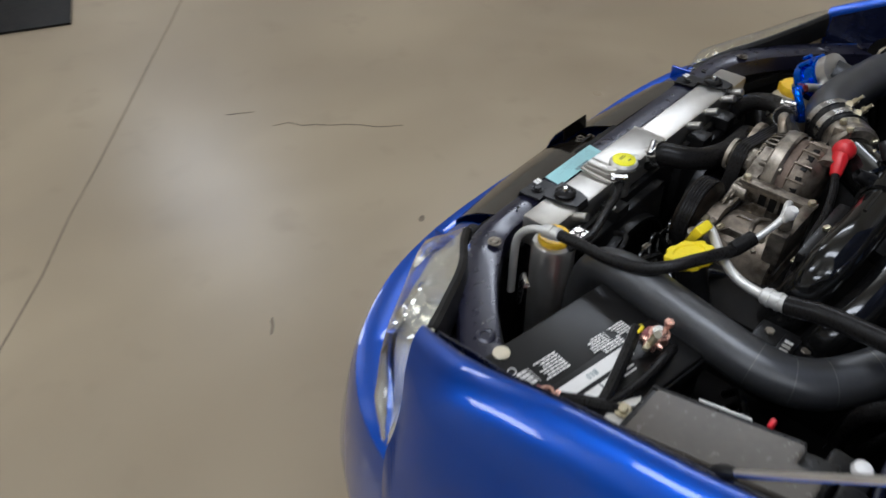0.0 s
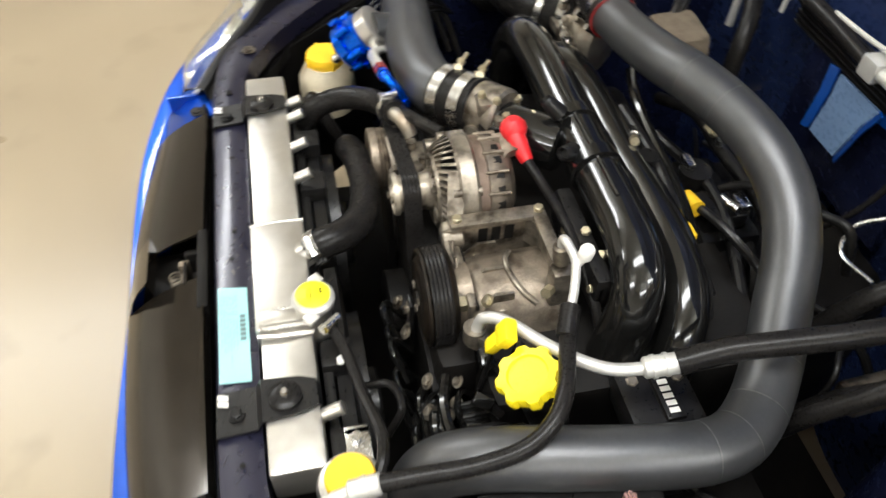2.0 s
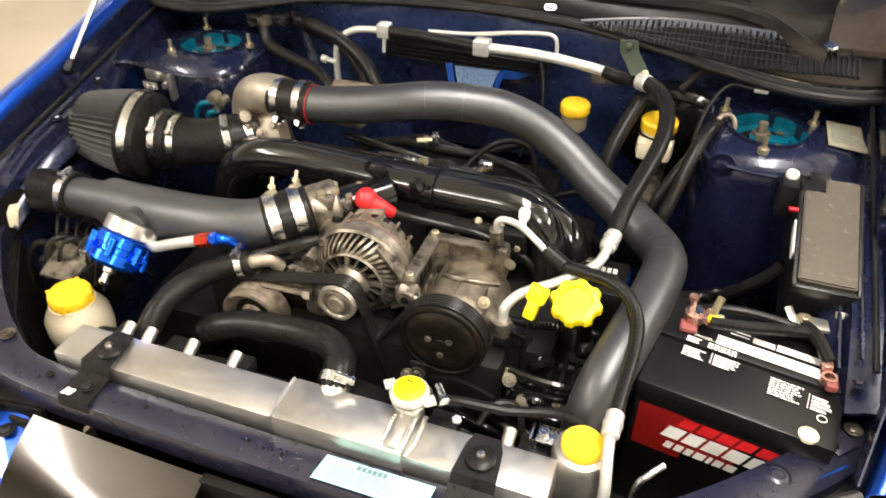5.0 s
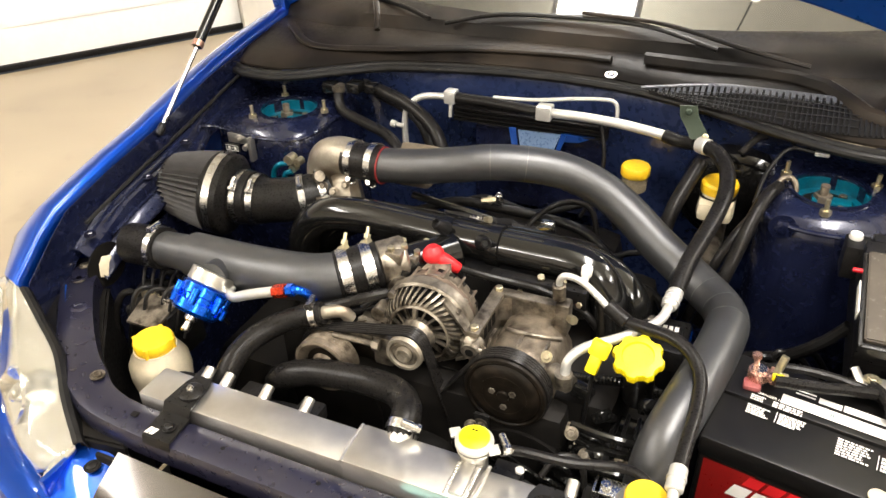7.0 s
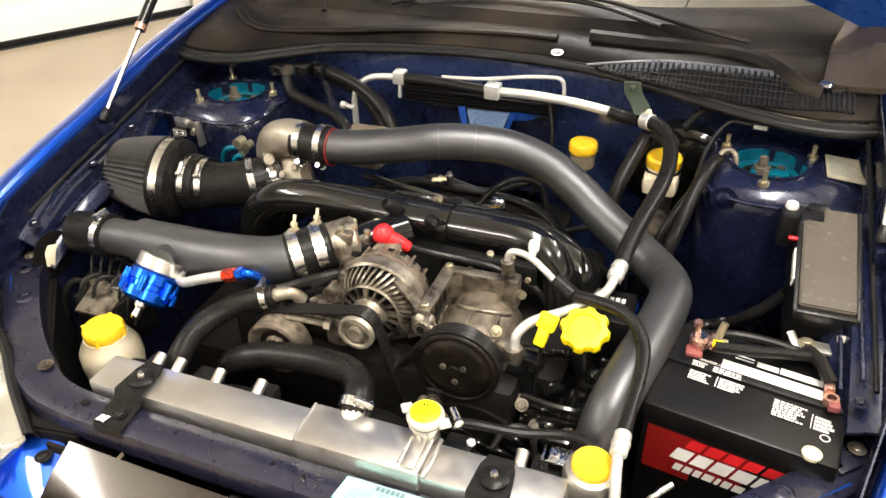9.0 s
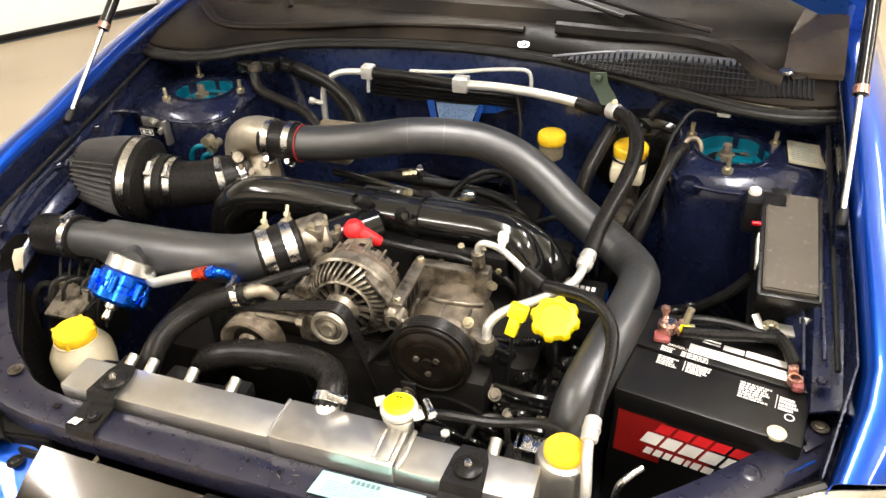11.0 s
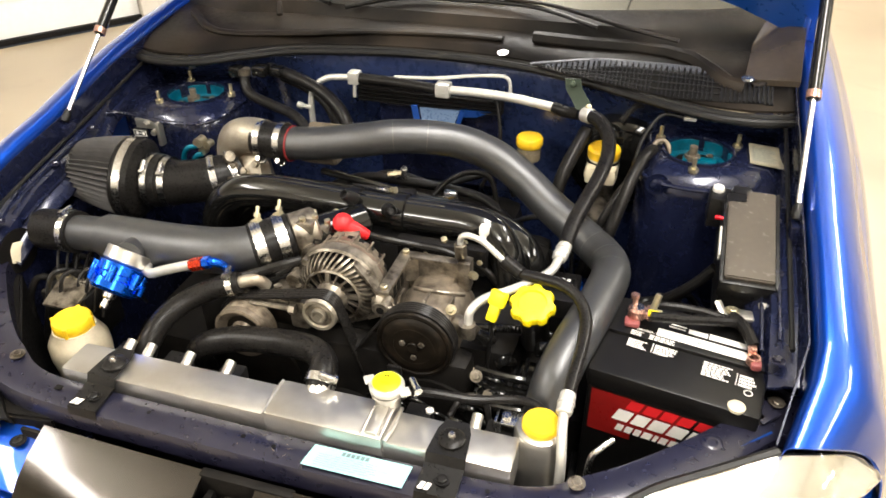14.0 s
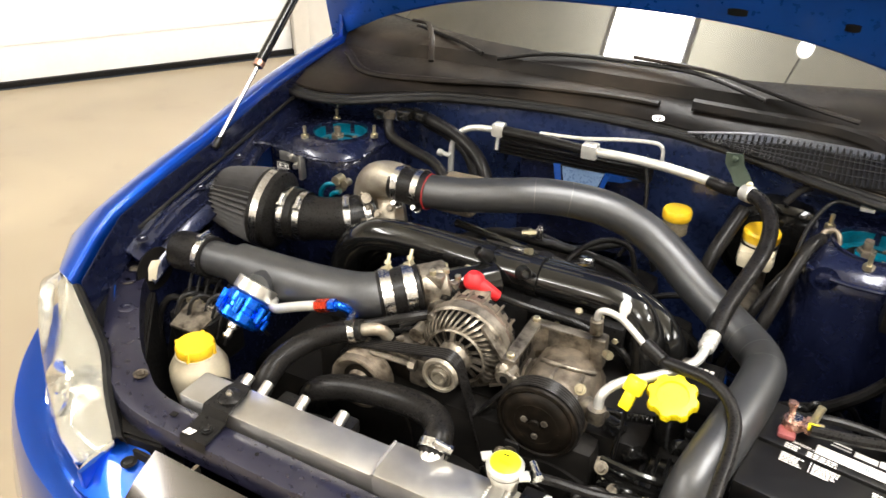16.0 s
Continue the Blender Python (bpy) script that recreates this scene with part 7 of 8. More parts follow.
part("right_sleeve", tube([(0.230, 0.738, 0.822), (0.258, 0.728, 0.820), (0.285, 0.712, 0.826)], 0.0115, 14), M["rubber"], fl, "black sleeve")
br_ = part("pipe_bracket", slab([[(0.250, 0.724, 0.886), (0.278, 0.720, 0.890)], [(0.252, 0.722, 0.868), (0.284, 0.716, 0.872)], [(0.266, 0.716, 0.850), (0.300, 0.708, 0.852)], [(0.276, 0.708, 0.836), (0.306, 0.700, 0.838)]], 0.003, (0, 1, 0)), M["green"], fl, "olive painted pipe bracket")
part("bracket_bolt", lathe([(0, 0.006), (0.005, 0.006), (0.006, 0.004)], (0.266, 0.719, 0.880), (0.264, 0.60, 0.90), 6), M["green"], br_)
part("bracket_bolt", lathe([(0, 0.006), (0.005, 0.006), (0.006, 0.004)], (0.300, 0.701, 0.846), (0.299, 0.60, 0.88), 6), M["zinc"], br_)
part("low_fitting", join(rod((-0.307, 0.735, 0.768), (-0.286, 0.738, 0.764), 0.0052, seg=8), rod((-0.313, 0.735, 0.769), (-0.303, 0.735, 0.767), 0.0075, seg=10)), M["line"], fl)

# firewall details
hs = thing("firewall_insulation", (-0.03, 0.785, 0.70), "black ribbed insulation pad on the firewall", "insulation")
part("pad", box(-0.195, 0.122, 0.781, 0.80, 0.772, 0.814, 0.006), M["void"], hs)
part("backing", box(-0.150, 0.112, 0.790, 0.805, 0.60, 0.770, 0.006), M["navy"], hs, "dark navy recess plate")
for i in range(4):
    part("rib", box(-0.190, 0.118, 0.774, 0.783, 0.802 - i * 0.0085, 0.8055 - i * 0.0085, 0.0015), M["black"], hs)
bb = thing("firewall_bracket", (-0.015, 0.74, 0.70), "blue firewall brace, its plate coloured pale for a reflection", "bracket")
# The plate's pale colour stands for a reflection on it.
part("plate", slab([[(-0.050, 0.764, 0.780), (0.036, 0.764, 0.782)], [(-0.043, 0.758, 0.752), (0.026, 0.758, 0.753)], [(-0.038, 0.745, 0.70), (0.020, 0.745, 0.70)]], 0.004, (0, 1, 0)), M["paleblue"], bb)
for s_ in (-1, 1):
    part("flange", slab([[(-0.008 + s_ * 0.058, 0.756, 0.786), (-0.008 + s_ * 0.046, 0.762, 0.786)], [(-0.009 + s_ * 0.048, 0.750, 0.752), (-0.009 + s_ * 0.038, 0.756, 0.752)], [(-0.009 + s_ * 0.042, 0.738, 0.70), (-0.009 + s_ * 0.033, 0.744, 0.70)]], 0.003, (0, 1, 0)), M["underpaint"], bb, "bright blue folded flange")
part("brace_wing", slab([[(0.040, 0.772, 0.782), (0.098, 0.776, 0.780)], [(0.036, 0.768, 0.766), (0.070, 0.772, 0.768)]], 0.003, (0, 1, 0)), M["underpaint"], bb)

hose("heater_hose", [(-0.418, 0.715, 0.835), (-0.414, 0.705, 0.815), (-0.394, 0.690, 0.799), (-0.330, 0.665, 0.792), (-0.273, 0.640, 0.788), (-0.235, 0.612, 0.776), (-0.21, 0.59, 0.74)], 0.0105, "black heater hose by the firewall")
hose("heater_hose", [(-0.385, 0.760, 0.832), (-0.328, 0.755, 0.822), (-0.270, 0.744, 0.806), (-0.216, 0.722, 0.781), (-0.186, 0.70, 0.750), (-0.175, 0.69, 0.70)], 0.0135, "black heater hose by the firewall")
hose("heater_hose", [(-0.36, 0.770, 0.812), (-0.30, 0.760, 0.796), (-0.25, 0.745, 0.77), (-0.22, 0.73, 0.72)], 0.010, "thin black heater hose by the firewall")
cn = thing("wiring_connector", (-0.40, 0.72, 0.84), "black wiring connectors clipped to the bulkhead", "connector")
part("plug", box(-0.452, -0.424, 0.705, 0.730, 0.826, 0.848, 0.004), M["gloss"], cn)
part("plug", box(-0.402, -0.372, 0.715, 0.745, 0.828, 0.850, 0.004), M["gloss"], cn)
part("plug", box(-0.370, -0.345, 0.730, 0.755, 0.826, 0.846, 0.004), M["gloss"], cn)
part("hose_end", lathe([(0, 0.011), (0.004, 0.0135), (0.016, 0.0135)], (-0.418, 0.715, 0.828), (-0.420, 0.717, 0.87), 16), M["cast"], cn)

# looms and lines in the gap behind the manifold
hose("wiring_loom", [(-0.20, 0.60, 0.655), (-0.12, 0.615, 0.685), (-0.03, 0.61, 0.690), (0.06, 0.622, 0.680), (0.14, 0.605, 0.672), (0.22, 0.57, 0.62)], 0.0095, "ribbed black wiring loom behind the manifold", "black", category="wiring loom")
hose("wiring_loom", [(-0.16, 0.66, 0.64), (-0.08, 0.665, 0.675), (0.02, 0.655, 0.668), (0.10, 0.67, 0.690), (0.15, 0.69, 0.70), (0.17, 0.70, 0.64)], 0.0065, "thin black wiring loom behind the manifold", "black", category="wiring loom")
hose("vacuum_hose", [(0.02, 0.56, 0.66), (0.05, 0.60, 0.70), (0.09, 0.64, 0.712), (0.13, 0.655, 0.695), (0.15, 0.64, 0.64)], 0.0055, "thin black vacuum hose looping behind the manifold")
hose("vacuum_hose", [(0.105, 0.765, 0.83), (0.118, 0.755, 0.80), (0.128, 0.735, 0.75), (0.122, 0.715, 0.70), (0.10, 0.70, 0.65)], 0.0040, "thin black hose hanging down the firewall")
be = thing("transmission_housing", (0.04, 0.66, 0.5), "grimy transmission housing below the firewall, coloured near-black for shade", "transmission")
# Bell casing coloured near-black for the shade below the firewall.
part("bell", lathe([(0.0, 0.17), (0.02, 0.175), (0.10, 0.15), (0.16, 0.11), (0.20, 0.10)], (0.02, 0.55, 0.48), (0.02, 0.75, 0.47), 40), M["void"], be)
for k in range(6):
    a = 0.35 + k * 0.48
    part("flange_bolt", rod((0.02 + 0.165 * math.cos(a), 0.545, 0.48 + 0.165 * math.sin(a)), (0.02 + 0.165 * math.cos(a), 0.585, 0.48 + 0.165 * math.sin(a)), 0.0075, seg=6), M["cast"], be)
fi = thing("fuel_fitting", (-0.045, 0.61, 0.70), "small brass and steel fuel line fitting", "fitting")
part("union", join(rod((-0.062, 0.60, 0.706), (-0.030, 0.605, 0.712), 0.0055, seg=6), rod((-0.050, 0.602, 0.708), (-0.044, 0.603, 0.709), 0.008, seg=6)), M["zinc"], fi, "yellow brass union")
part("banjo", join(rod((-0.030, 0.605, 0.700), (-0.030, 0.605, 0.720), 0.007, seg=12), rod((-0.030, 0.605, 0.718), (-0.030, 0.605, 0.725), 0.005, seg=6)), M["bright"], fi, "bright banjo bolt")

# ---- brake and clutch reservoirs ----
b1 = thing("clutch_reservoir", (0.186, 0.745, 0.66), "small clear fluid reservoir with an orange cap", "fluid reservoir")
part("bottle", lathe([(0.018, 0.020), (0.022, 0.0235), (0.045, 0.024), (0.055, 0.0225)], (0.186, 0.748, 0.672), (0.186, 0.748, 1), 28), M["fluid"], b1, "clear bottle with dark fluid")
part("cap", lathe([(0, 0.025), (0.003, 0.027), (0.016, 0.027), (0.020, 0.0245), (0.021, 0.0)], (0.186, 0.748, 0.722), (0.186, 0.748, 1), 32), M["orange"], b1, "orange screw cap")
part("wire_bail", tube([(0.160, 0.725, 0.715), (0.145, 0.700, 0.690), (0.165, 0.680, 0.668), (0.215, 0.690, 0.668)], 0.003, 8), M["bright"], b1, "bent steel wire")
b1.location.z += 0.010
b2 = thing("brake_master_cylinder", (0.345, 0.70, 0.66), "brake reservoir with yellow cap behind a hose", "brake reservoir")
part("reservoir", join(box(0.308, 0.368, 0.655, 0.735, 0.700, 0.735, 0.012), rod((0.338, 0.695, 0.73), (0.338, 0.695, 0.742), 0.028, seg=24)), M["milk"], b2, "white translucent reservoir")
part("cap", lathe([(0, 0.0285), (0.003, 0.0305), (0.017, 0.0305), (0.021, 0.0275), (0.022, 0.0)], (0.338, 0.698, 0.740), (0.338, 0.698, 1), 32), M["orange"], b2, "yellow screw cap")
part("cylinder", rod((0.34, 0.60, 0.635), (0.34, 0.76, 0.655), 0.020, seg=20, bev=0.003), M["cast"], b2)
part("collar", ring_band((0.338, 0.698, 0.736), (0, 0, 1), 0.029, 0.005, 0.002, 28), M["rubber"], b2)
b2.location += Vector((0, -0.014, 0.018))
bo = thing("brake_booster", (0.37, 0.79, 0.66), "round black brake booster drum", "brake booster")
part("drum", lathe([(0, 0.05), (0.010, 0.085), (0.025, 0.10), (0.07, 0.10), (0.085, 0.09)], (0.365, 0.745, 0.70), (0.365, 0.83, 0.72), 40), M["gloss"], bo)
for i in range(3):
    part("bead", ring_band((0.365, 0.755 + i * 0.008, 0.7025), (0, 1, 0.2), 0.088 + i * 0.005, 0.004, 0.002, 40), M["gloss"], bo)
hose("brake_vacuum_hose", [(0.425, 0.640, 0.805), (0.412, 0.605, 0.806), (0.398, 0.565, 0.785), (0.385, 0.525, 0.745), (0.372, 0.50, 0.70), (0.35, 0.49, 0.62)], 0.0105, "black vacuum hose to the brake booster")
hose("clutch_hose", [(0.300, 0.70, 0.80), (0.285, 0.66, 0.77), (0.27, 0.62, 0.73), (0.26, 0.58, 0.66)], 0.0125, "black hose beside the clutch reservoir")
hose("clutch_hose", [(0.40, 0.62, 0.76), (0.375, 0.575, 0.735), (0.35, 0.54, 0.68), (0.33, 0.52, 0.6)], 0.008, "thin black hose beside the tower")
tf = thing("vacuum_fitting", (0.43, 0.65, 0.80), "tan metal hose fitting by the tower", "fitting")
part("elbow", tube([(0.422, 0.636, 0.806), (0.428, 0.650, 0.815), (0.440, 0.656, 0.817), (0.449, 0.653, 0.810), (0.452, 0.648, 0.797)], 0.0045, 12), M["castbrown"], tf)
cbl = thing("throttle_cable", (0.43, 0.72, 0.84), "grey control cable with a white end clip", "cable")
part("cable", tube([(0.395, 0.62, 0.78), (0.405, 0.665, 0.815), (0.43, 0.70, 0.845), (0.468, 0.695, 0.848)], 0.0032, 8), M["black"], cbl)
part("clip", box(0.468, 0.490, 0.690, 0.700, 0.843, 0.850, 0.002), M["line"], cbl)
part("loop", tube([(0.36, 0.715, 0.82), (0.385, 0.735, 0.845), (0.42, 0.73, 0.856), (0.44, 0.715, 0.85)], 0.006, 8), M["rubber"], cbl)

# ---- battery ----
bat = thing("car_battery", (0.497, 0.225, 0.47), "black car battery with red and white print", "battery")
part("case", box(0.390, 0.606, 0.142, 0.310, 0.475, 0.690, 0.006), M["battery"], bat)
lid = part("lid", join(box(0.388, 0.608, 0.140, 0.312, 0.672, 0.7025, 0.006), box(0.392, 0.604, 0.226, 0.308, 0.695, 0.708, 0.005)), M["battery"], bat, "black moulded lid")
bars(lid, (0.457, 0.2375, 0.7086), (1, -0.02, 0), (0, 1, 0), [(0, 0, 0.120, 0.0175)], M["white"], name="white_label")
bars(lid, (0.470, 0.2605, 0.7086), (1, -0.02, 0), (0, 1, 0), [(0, 0.003, 0.023, 0.0025), (0.002, 0.009, 0.021, 0.0025), (0.027, 0, 0.026, 0.010), (0.055, 0, 0.050, 0.012)], M["white"], name="white_label")
lettering(lid, "810", (0.512, 0.2415, 0.7094), (1, -0.02, 0), (0.02, 1, 0), 0.011, M["greyink"])
lettering(lid, "DANGER / POISON", (0.430, 0.2395, 0.7092), (1, -0.04, 0), (0, 1, 0), 0.0056, M["white"])
bars(lid, (0.424, 0.2050, 0.7040), (1, -0.03, 0), (0, 1, 0), text_rows(0.030, 0.018, 5, 5, 0.9) + [(a + 0.037, b, w, h) for a, b, w, h in text_rows(0.030, 0.020, 6, 15, 0.9)] + [(0.0335, 0, 0.0009, 0.020)], M["white"])
bars(lid, (0.424, 0.2255, 0.7092), (1, -0.03, 0), (0, 1, 0), text_rows(0.022, 0.011, 3, 25, 0.9) + [(a + 0.026, b, w, h) for a, b, w, h in text_rows(0.040, 0.011, 3, 35, 0.9)], M["white"])
bars(lid, (0.527, 0.1890, 0.7040), (1, -0.03, 0), (0, 1, 0), text_rows(0.040, 0.030, 7, 6, 0.9) + [(a + 0.047, b, w, h) for a, b, w, h in text_rows(0.022, 0.024, 4, 16, 1.1)] + [(0.0435, 0, 0.0009, 0.024)], M["white"])
part("warning_disc", ring_band((0.588, 0.180, 0.7036), (0, 0, 1), 0.0045, 0.0006, 0.0012, 20), M["white"], lid)
part("vent_plug", lathe([(0, 0.011), (0.004, 0.011), (0.005, 0.009)], (0.578, 0.150, 0.7000), (0.578, 0.150, 1), 20), M["milk"], lid, "round pale vent plug")
def slanted(parent, origin, widths, h, gap, material, name, lean=0.4):
    """A slanting row of plain blocks standing for a wordmark, each a part of its own."""
    x = origin[0]
    for w in widths:
        bm = bmesh.new()
        bm.faces.new([bm.verts.new((px, origin[1], origin[2] + pz)) for px, pz in ((x, 0), (x + w, 0), (x + w + lean * h, h), (x + lean * h, h))])
        part(name, bm, material, parent)
        x += w + gap


bars(bat, (0.398, 0.1412, 0.505), (1, 0, 0), (0, 0, 1), [(0.0, 0.090, 0.060, 0.075), (0.060, 0.105, 0.060, 0.058)], M["battlab"], 0.0009, "red_panel")
slanted(bat, (0.446, 0.1394, 0.6515), (0.018, 0.019, 0.018, 0.018, 0.018), 0.0165, 0.004, M["red"], "red_wordmark_block")
slanted(bat, (0.430, 0.1392, 0.6270), (0.021, 0.019, 0.021, 0.021, 0.019), 0.0210, 0.004, M["white"], "white_wordmark_block")
slanted(bat, (0.436, 0.1392, 0.6080), (0.0095, 0.0095, 0.0085, 0.012, 0.005, 0.010, 0.012), 0.0125, 0.003, M["white"], "small_wordmark_block", 0.3)
bat.rotation_euler.z = radians(-9)
bat.location += Vector((0.008, 0.006, 0))
pt = thing("battery_clamp", (0.435, 0.27, 0.70), "copper terminal clamp with a faded red cover", "battery clamp")
part("post", rod((0.432, 0.272, 0.700), (0.432, 0.272, 0.732), 0.009, seg=16), M["bright"], pt)
part("clamp", join(ring_band((0.432, 0.272, 0.722), (0, 0, 1), 0.009, 0.012, 0.004, 20), box(0.440, 0.456, 0.264, 0.280, 0.717, 0.728, 0.003), rod((0.448, 0.258, 0.724), (0.448, 0.286, 0.724), 0.0035, seg=8)), M["copper"], pt, "copper clamp")
part("clamp_bolt", join(rod((0.428, 0.276, 0.728), (0.426, 0.278, 0.747), 0.0038, seg=8), lathe([(0, 0.0062), (0.006, 0.0062)], (0.426, 0.278, 0.742), (0.4255, 0.2785, 0.8), 6)), M["copper"], pt)
part("cable_lug", join(rod((0.452, 0.272, 0.728), (0.458, 0.280, 0.752), 0.0050, seg=10), box(0.450, 0.466, 0.268, 0.276, 0.724, 0.730, 0.002)), M["zinc"], pt, "pale brass cable lug")
part("red_cover", box(0.416, 0.438, 0.250, 0.270, 0.708, 0.716, 0.004), M["pink"], pt, "faded red cover")
part("yellow_tag", box(0.446, 0.460, 0.250, 0.258, 0.733, 0.741, 0.002, None), M["yellow"], pt, "yellow cable tag")
hose("battery_cable", [(0.455, 0.256, 0.735), (0.50, 0.268, 0.730), (0.545, 0.280, 0.728), (0.58, 0.288, 0.72), (0.60, 0.30, 0.66)], 0.0075, "thick black battery cable over the lid", seg=10, category="cable")
hose("battery_cable", [(0.42, 0.295, 0.70), (0.46, 0.300, 0.722), (0.52, 0.300, 0.726), (0.575, 0.285, 0.724), (0.598, 0.250, 0.722)], 0.006, "thick black battery cable over the lid", seg=10, category="cable")
hose("battery_cable", [(0.552, 0.33, 0.70), (0.565, 0.305, 0.722), (0.582, 0.275, 0.728), (0.594, 0.246, 0.722)], 0.0085, "black battery cable with copper lug", seg=10, category="cable")
pt.location += Vector((0.006, 0.006, 0))
nt_ = thing("negative_clamp", (0.594, 0.238, 0.70), "faded red terminal cover on the battery corner", "battery clamp")
part("clamp", join(ring_band((0.594, 0.238, 0.714), (0, 0, 1), 0.006, 0.010, 0.003, 18), box(0.586, 0.598, 0.246, 0.260, 0.716, 0.725, 0.003)), M["copper"], nt_)
part("cover", box(0.590, 0.604, 0.222, 0.238, 0.708, 0.718, 0.004), M["pink"], nt_)
nt_.location.y -= 0.011
tr = thing("battery_tray", (0.5, 0.22, 0.46), "black battery tray on the chassis rail", "tray")
part("tray", box(0.375, 0.60, 0.128, 0.33, 0.455, 0.474, 0.004), M["black"], tr)
part("leg", box(0.42, 0.58, 0.15, 0.30, 0.14, 0.456, 0.01), M["void"], tr)
bs = thing("battery_hook", (0.43, 0.06, 0.66), "bent steel hold-down rod beside the battery", "hold-down rod")
part("hook", tube([(0.405, 0.045, 0.60), (0.408, 0.050, 0.655), (0.418, 0.060, 0.668), (0.432, 0.075, 0.672)], 0.0042, 10), M["bright"], bs)

# ---- fuse box ----
fb = thing("fuse_box", (0.572, 0.405, 0.68), "black fuse box with a worn grey-brown lid", "fuse box")
FM = pose(0.5815, 0.412, 0.788, 16, 0, 0)
part("box_body", box(-0.037, 0.037, -0.088, 0.100, -0.10, -0.004, 0.006, FM), M["black"], fb)
flid = part("lid", extrude_poly([(-0.034, -0.082), (0.034, -0.082), (0.034, 0.096), (-0.008, 0.096), (-0.008, 0.070), (-0.034, 0.070)], -0.004, 0.006, FM, 0.002), M["fuselid"], fb, "worn grey-brown lid")
part("lid_rim", join(box(-0.040, 0.040, -0.091, -0.083, -0.03, 0.001, 0.002, FM), box(-0.0405, -0.0345, -0.09, 0.068, -0.03, 0.003, 0.002, FM), box(0.0345, 0.0405, -0.09, 0.098, -0.03, 0.003, 0.002, FM)), M["black"], fb)
part("relay_block", join(box(0.522, 0.556, 0.496, 0.536, 0.750, 0.802, 0.004), box(0.556, 0.585, 0.515, 0.540, 0.79, 0.808, 0.005)), M["black"], fb)
part("white_knob", lathe([(0, 0.008), (0.004, 0.0095), (0.010, 0.008), (0.013, 0.003)], (0.534, 0.524, 0.800), (0.534, 0.522, 1), 18), M["white"], fb, "white plastic nut")
part("red_tab", box(-0.052, -0.040, 0.030, 0.035, 0.0, 0.005, 0.001, FM), M["red_led"], fb)
part("cable_tie", box(-0.043, -0.041, -0.040, 0.015, -0.012, 0.004, 0.001, FM), M["white"], fb)
fbb = thing("fuse_box_bracket", (0.575, 0.305, 0.70), "bright bent steel bracket under the fuse box", "bracket")
part("strap", join(tube([(0.545, 0.318, 0.735), (0.560, 0.300, 0.722), (0.590, 0.296, 0.716), (0.606, 0.305, 0.722), (0.604, 0.320, 0.742)], 0.006, 10, flat=0.5), box(0.556, 0.596, 0.296, 0.318, 0.722, 0.728, 0.003)), M["alu"], fbb)
bolt(fbb, (0.566, 0.308, 0.729), (0, 0, 1), 0.006, 0.005, 0.010, "zinc")
bolt(fbb, (0.610, 0.318, 0.735), (1, 0, 0), 0.006, 0.006, 0.0, "turbo")
hose("wiring_loom", [(0.43, 0.46, 0.60), (0.48, 0.44, 0.635), (0.52, 0.43, 0.68), (0.545, 0.425, 0.72)], 0.009, "black taped loom to the fuse box", "black", seg=10, category="cable")

# tower side pieces
rs_ = thing("relay", (-0.549, 0.548, 0.74), "small silver relay bracket with a printed tag on the tower", "relay")
part("bracket", join(box(-0.575, -0.520, 0.540, 0.546, 0.745, 0.765, 0.002), box(-0.522, -0.514, 0.530, 0.546, 0.715, 0.765, 0.002), rod((-0.548, 0.540, 0.757), (-0.548, 0.530, 0.757), 0.006, seg=10), rod((-0.530, 0.540, 0.742), (-0.530, 0.530, 0.742), 0.006, seg=6)), M["alu"], rs_)
part("tag", box(-0.578, -0.545, 0.532, 0.537, 0.730, 0.746, 0.002), M["black"], rs_, "black tag with white border")
bars(rs_, (-0.576, 0.532, 0.732), (1, 0, 0), (0, 0, 1), [(0, 0, 0.029, 0.0012), (0, 0.011, 0.029, 0.0012), (0, 0, 0.0012, 0.012), (0.028, 0, 0.0012, 0.012), (0.005, 0.003, 0.006, 0.006), (0.013, 0.005, 0.004, 0.002), (0.019, 0.003, 0.006, 0.006)], M["white"], 0.0006)
sol = thing("solenoid", (-0.43, 0.54, 0.70), "gold-zinc boost solenoid with blue hoses on the tower", "solenoid")
part("body", join(rod((-0.428, 0.546, 0.735), (-0.428, 0.525, 0.735), 0.010, seg=12), rod((-0.412, 0.548, 0.730), (-0.412, 0.53, 0.730), 0.008, seg=10), rod((-0.425, 0.546, 0.715), (-0.425, 0.53, 0.715), 0.008, seg=10)), M["zinc"], sol)
part("blue_hose", tube([(-0.430, 0.530, 0.728), (-0.452, 0.525, 0.722), (-0.466, 0.525, 0.700), (-0.465, 0.525, 0.67)], 0.005, 10), M["teal"], sol, "blue silicone hose")
part("blue_hose", tube([(-0.424, 0.528, 0.712), (-0.438, 0.525, 0.705), (-0.443, 0.522, 0.68), (-0.44, 0.52, 0.66)], 0.005, 10), M["teal"], sol, "blue silicone hose")
for side_ob in (rs_, sol):
    side_ob.location.z += 0.024
bolt(car, (0.44, 0.552, 0.785), (0, -1, 0), 0.012, 0.006, 0.02, "navy", "tower_boss")
ws = thing("washer_neck", (-0.60, 0.27, 0.64), "pale plastic sleeve in the wing opening", "plastic sleeve")
part("sleeve", slab([[(-0.594, 0.186, 0.672), (-0.586, 0.194, 0.670)], [(-0.594, 0.190, 0.692), (-0.585, 0.204, 0.694)], [(-0.594, 0.200, 0.702), (-0.586, 0.212, 0.700)]], 0.004), M["milk"], ws)
part("wing_opening", lathe([(0, 0.040), (0.002, 0.040)], (-0.599, 0.208, 0.680), (-0.5, 0.208, 0.680), 28), M["void"], car, "dark opening in the inner wing")

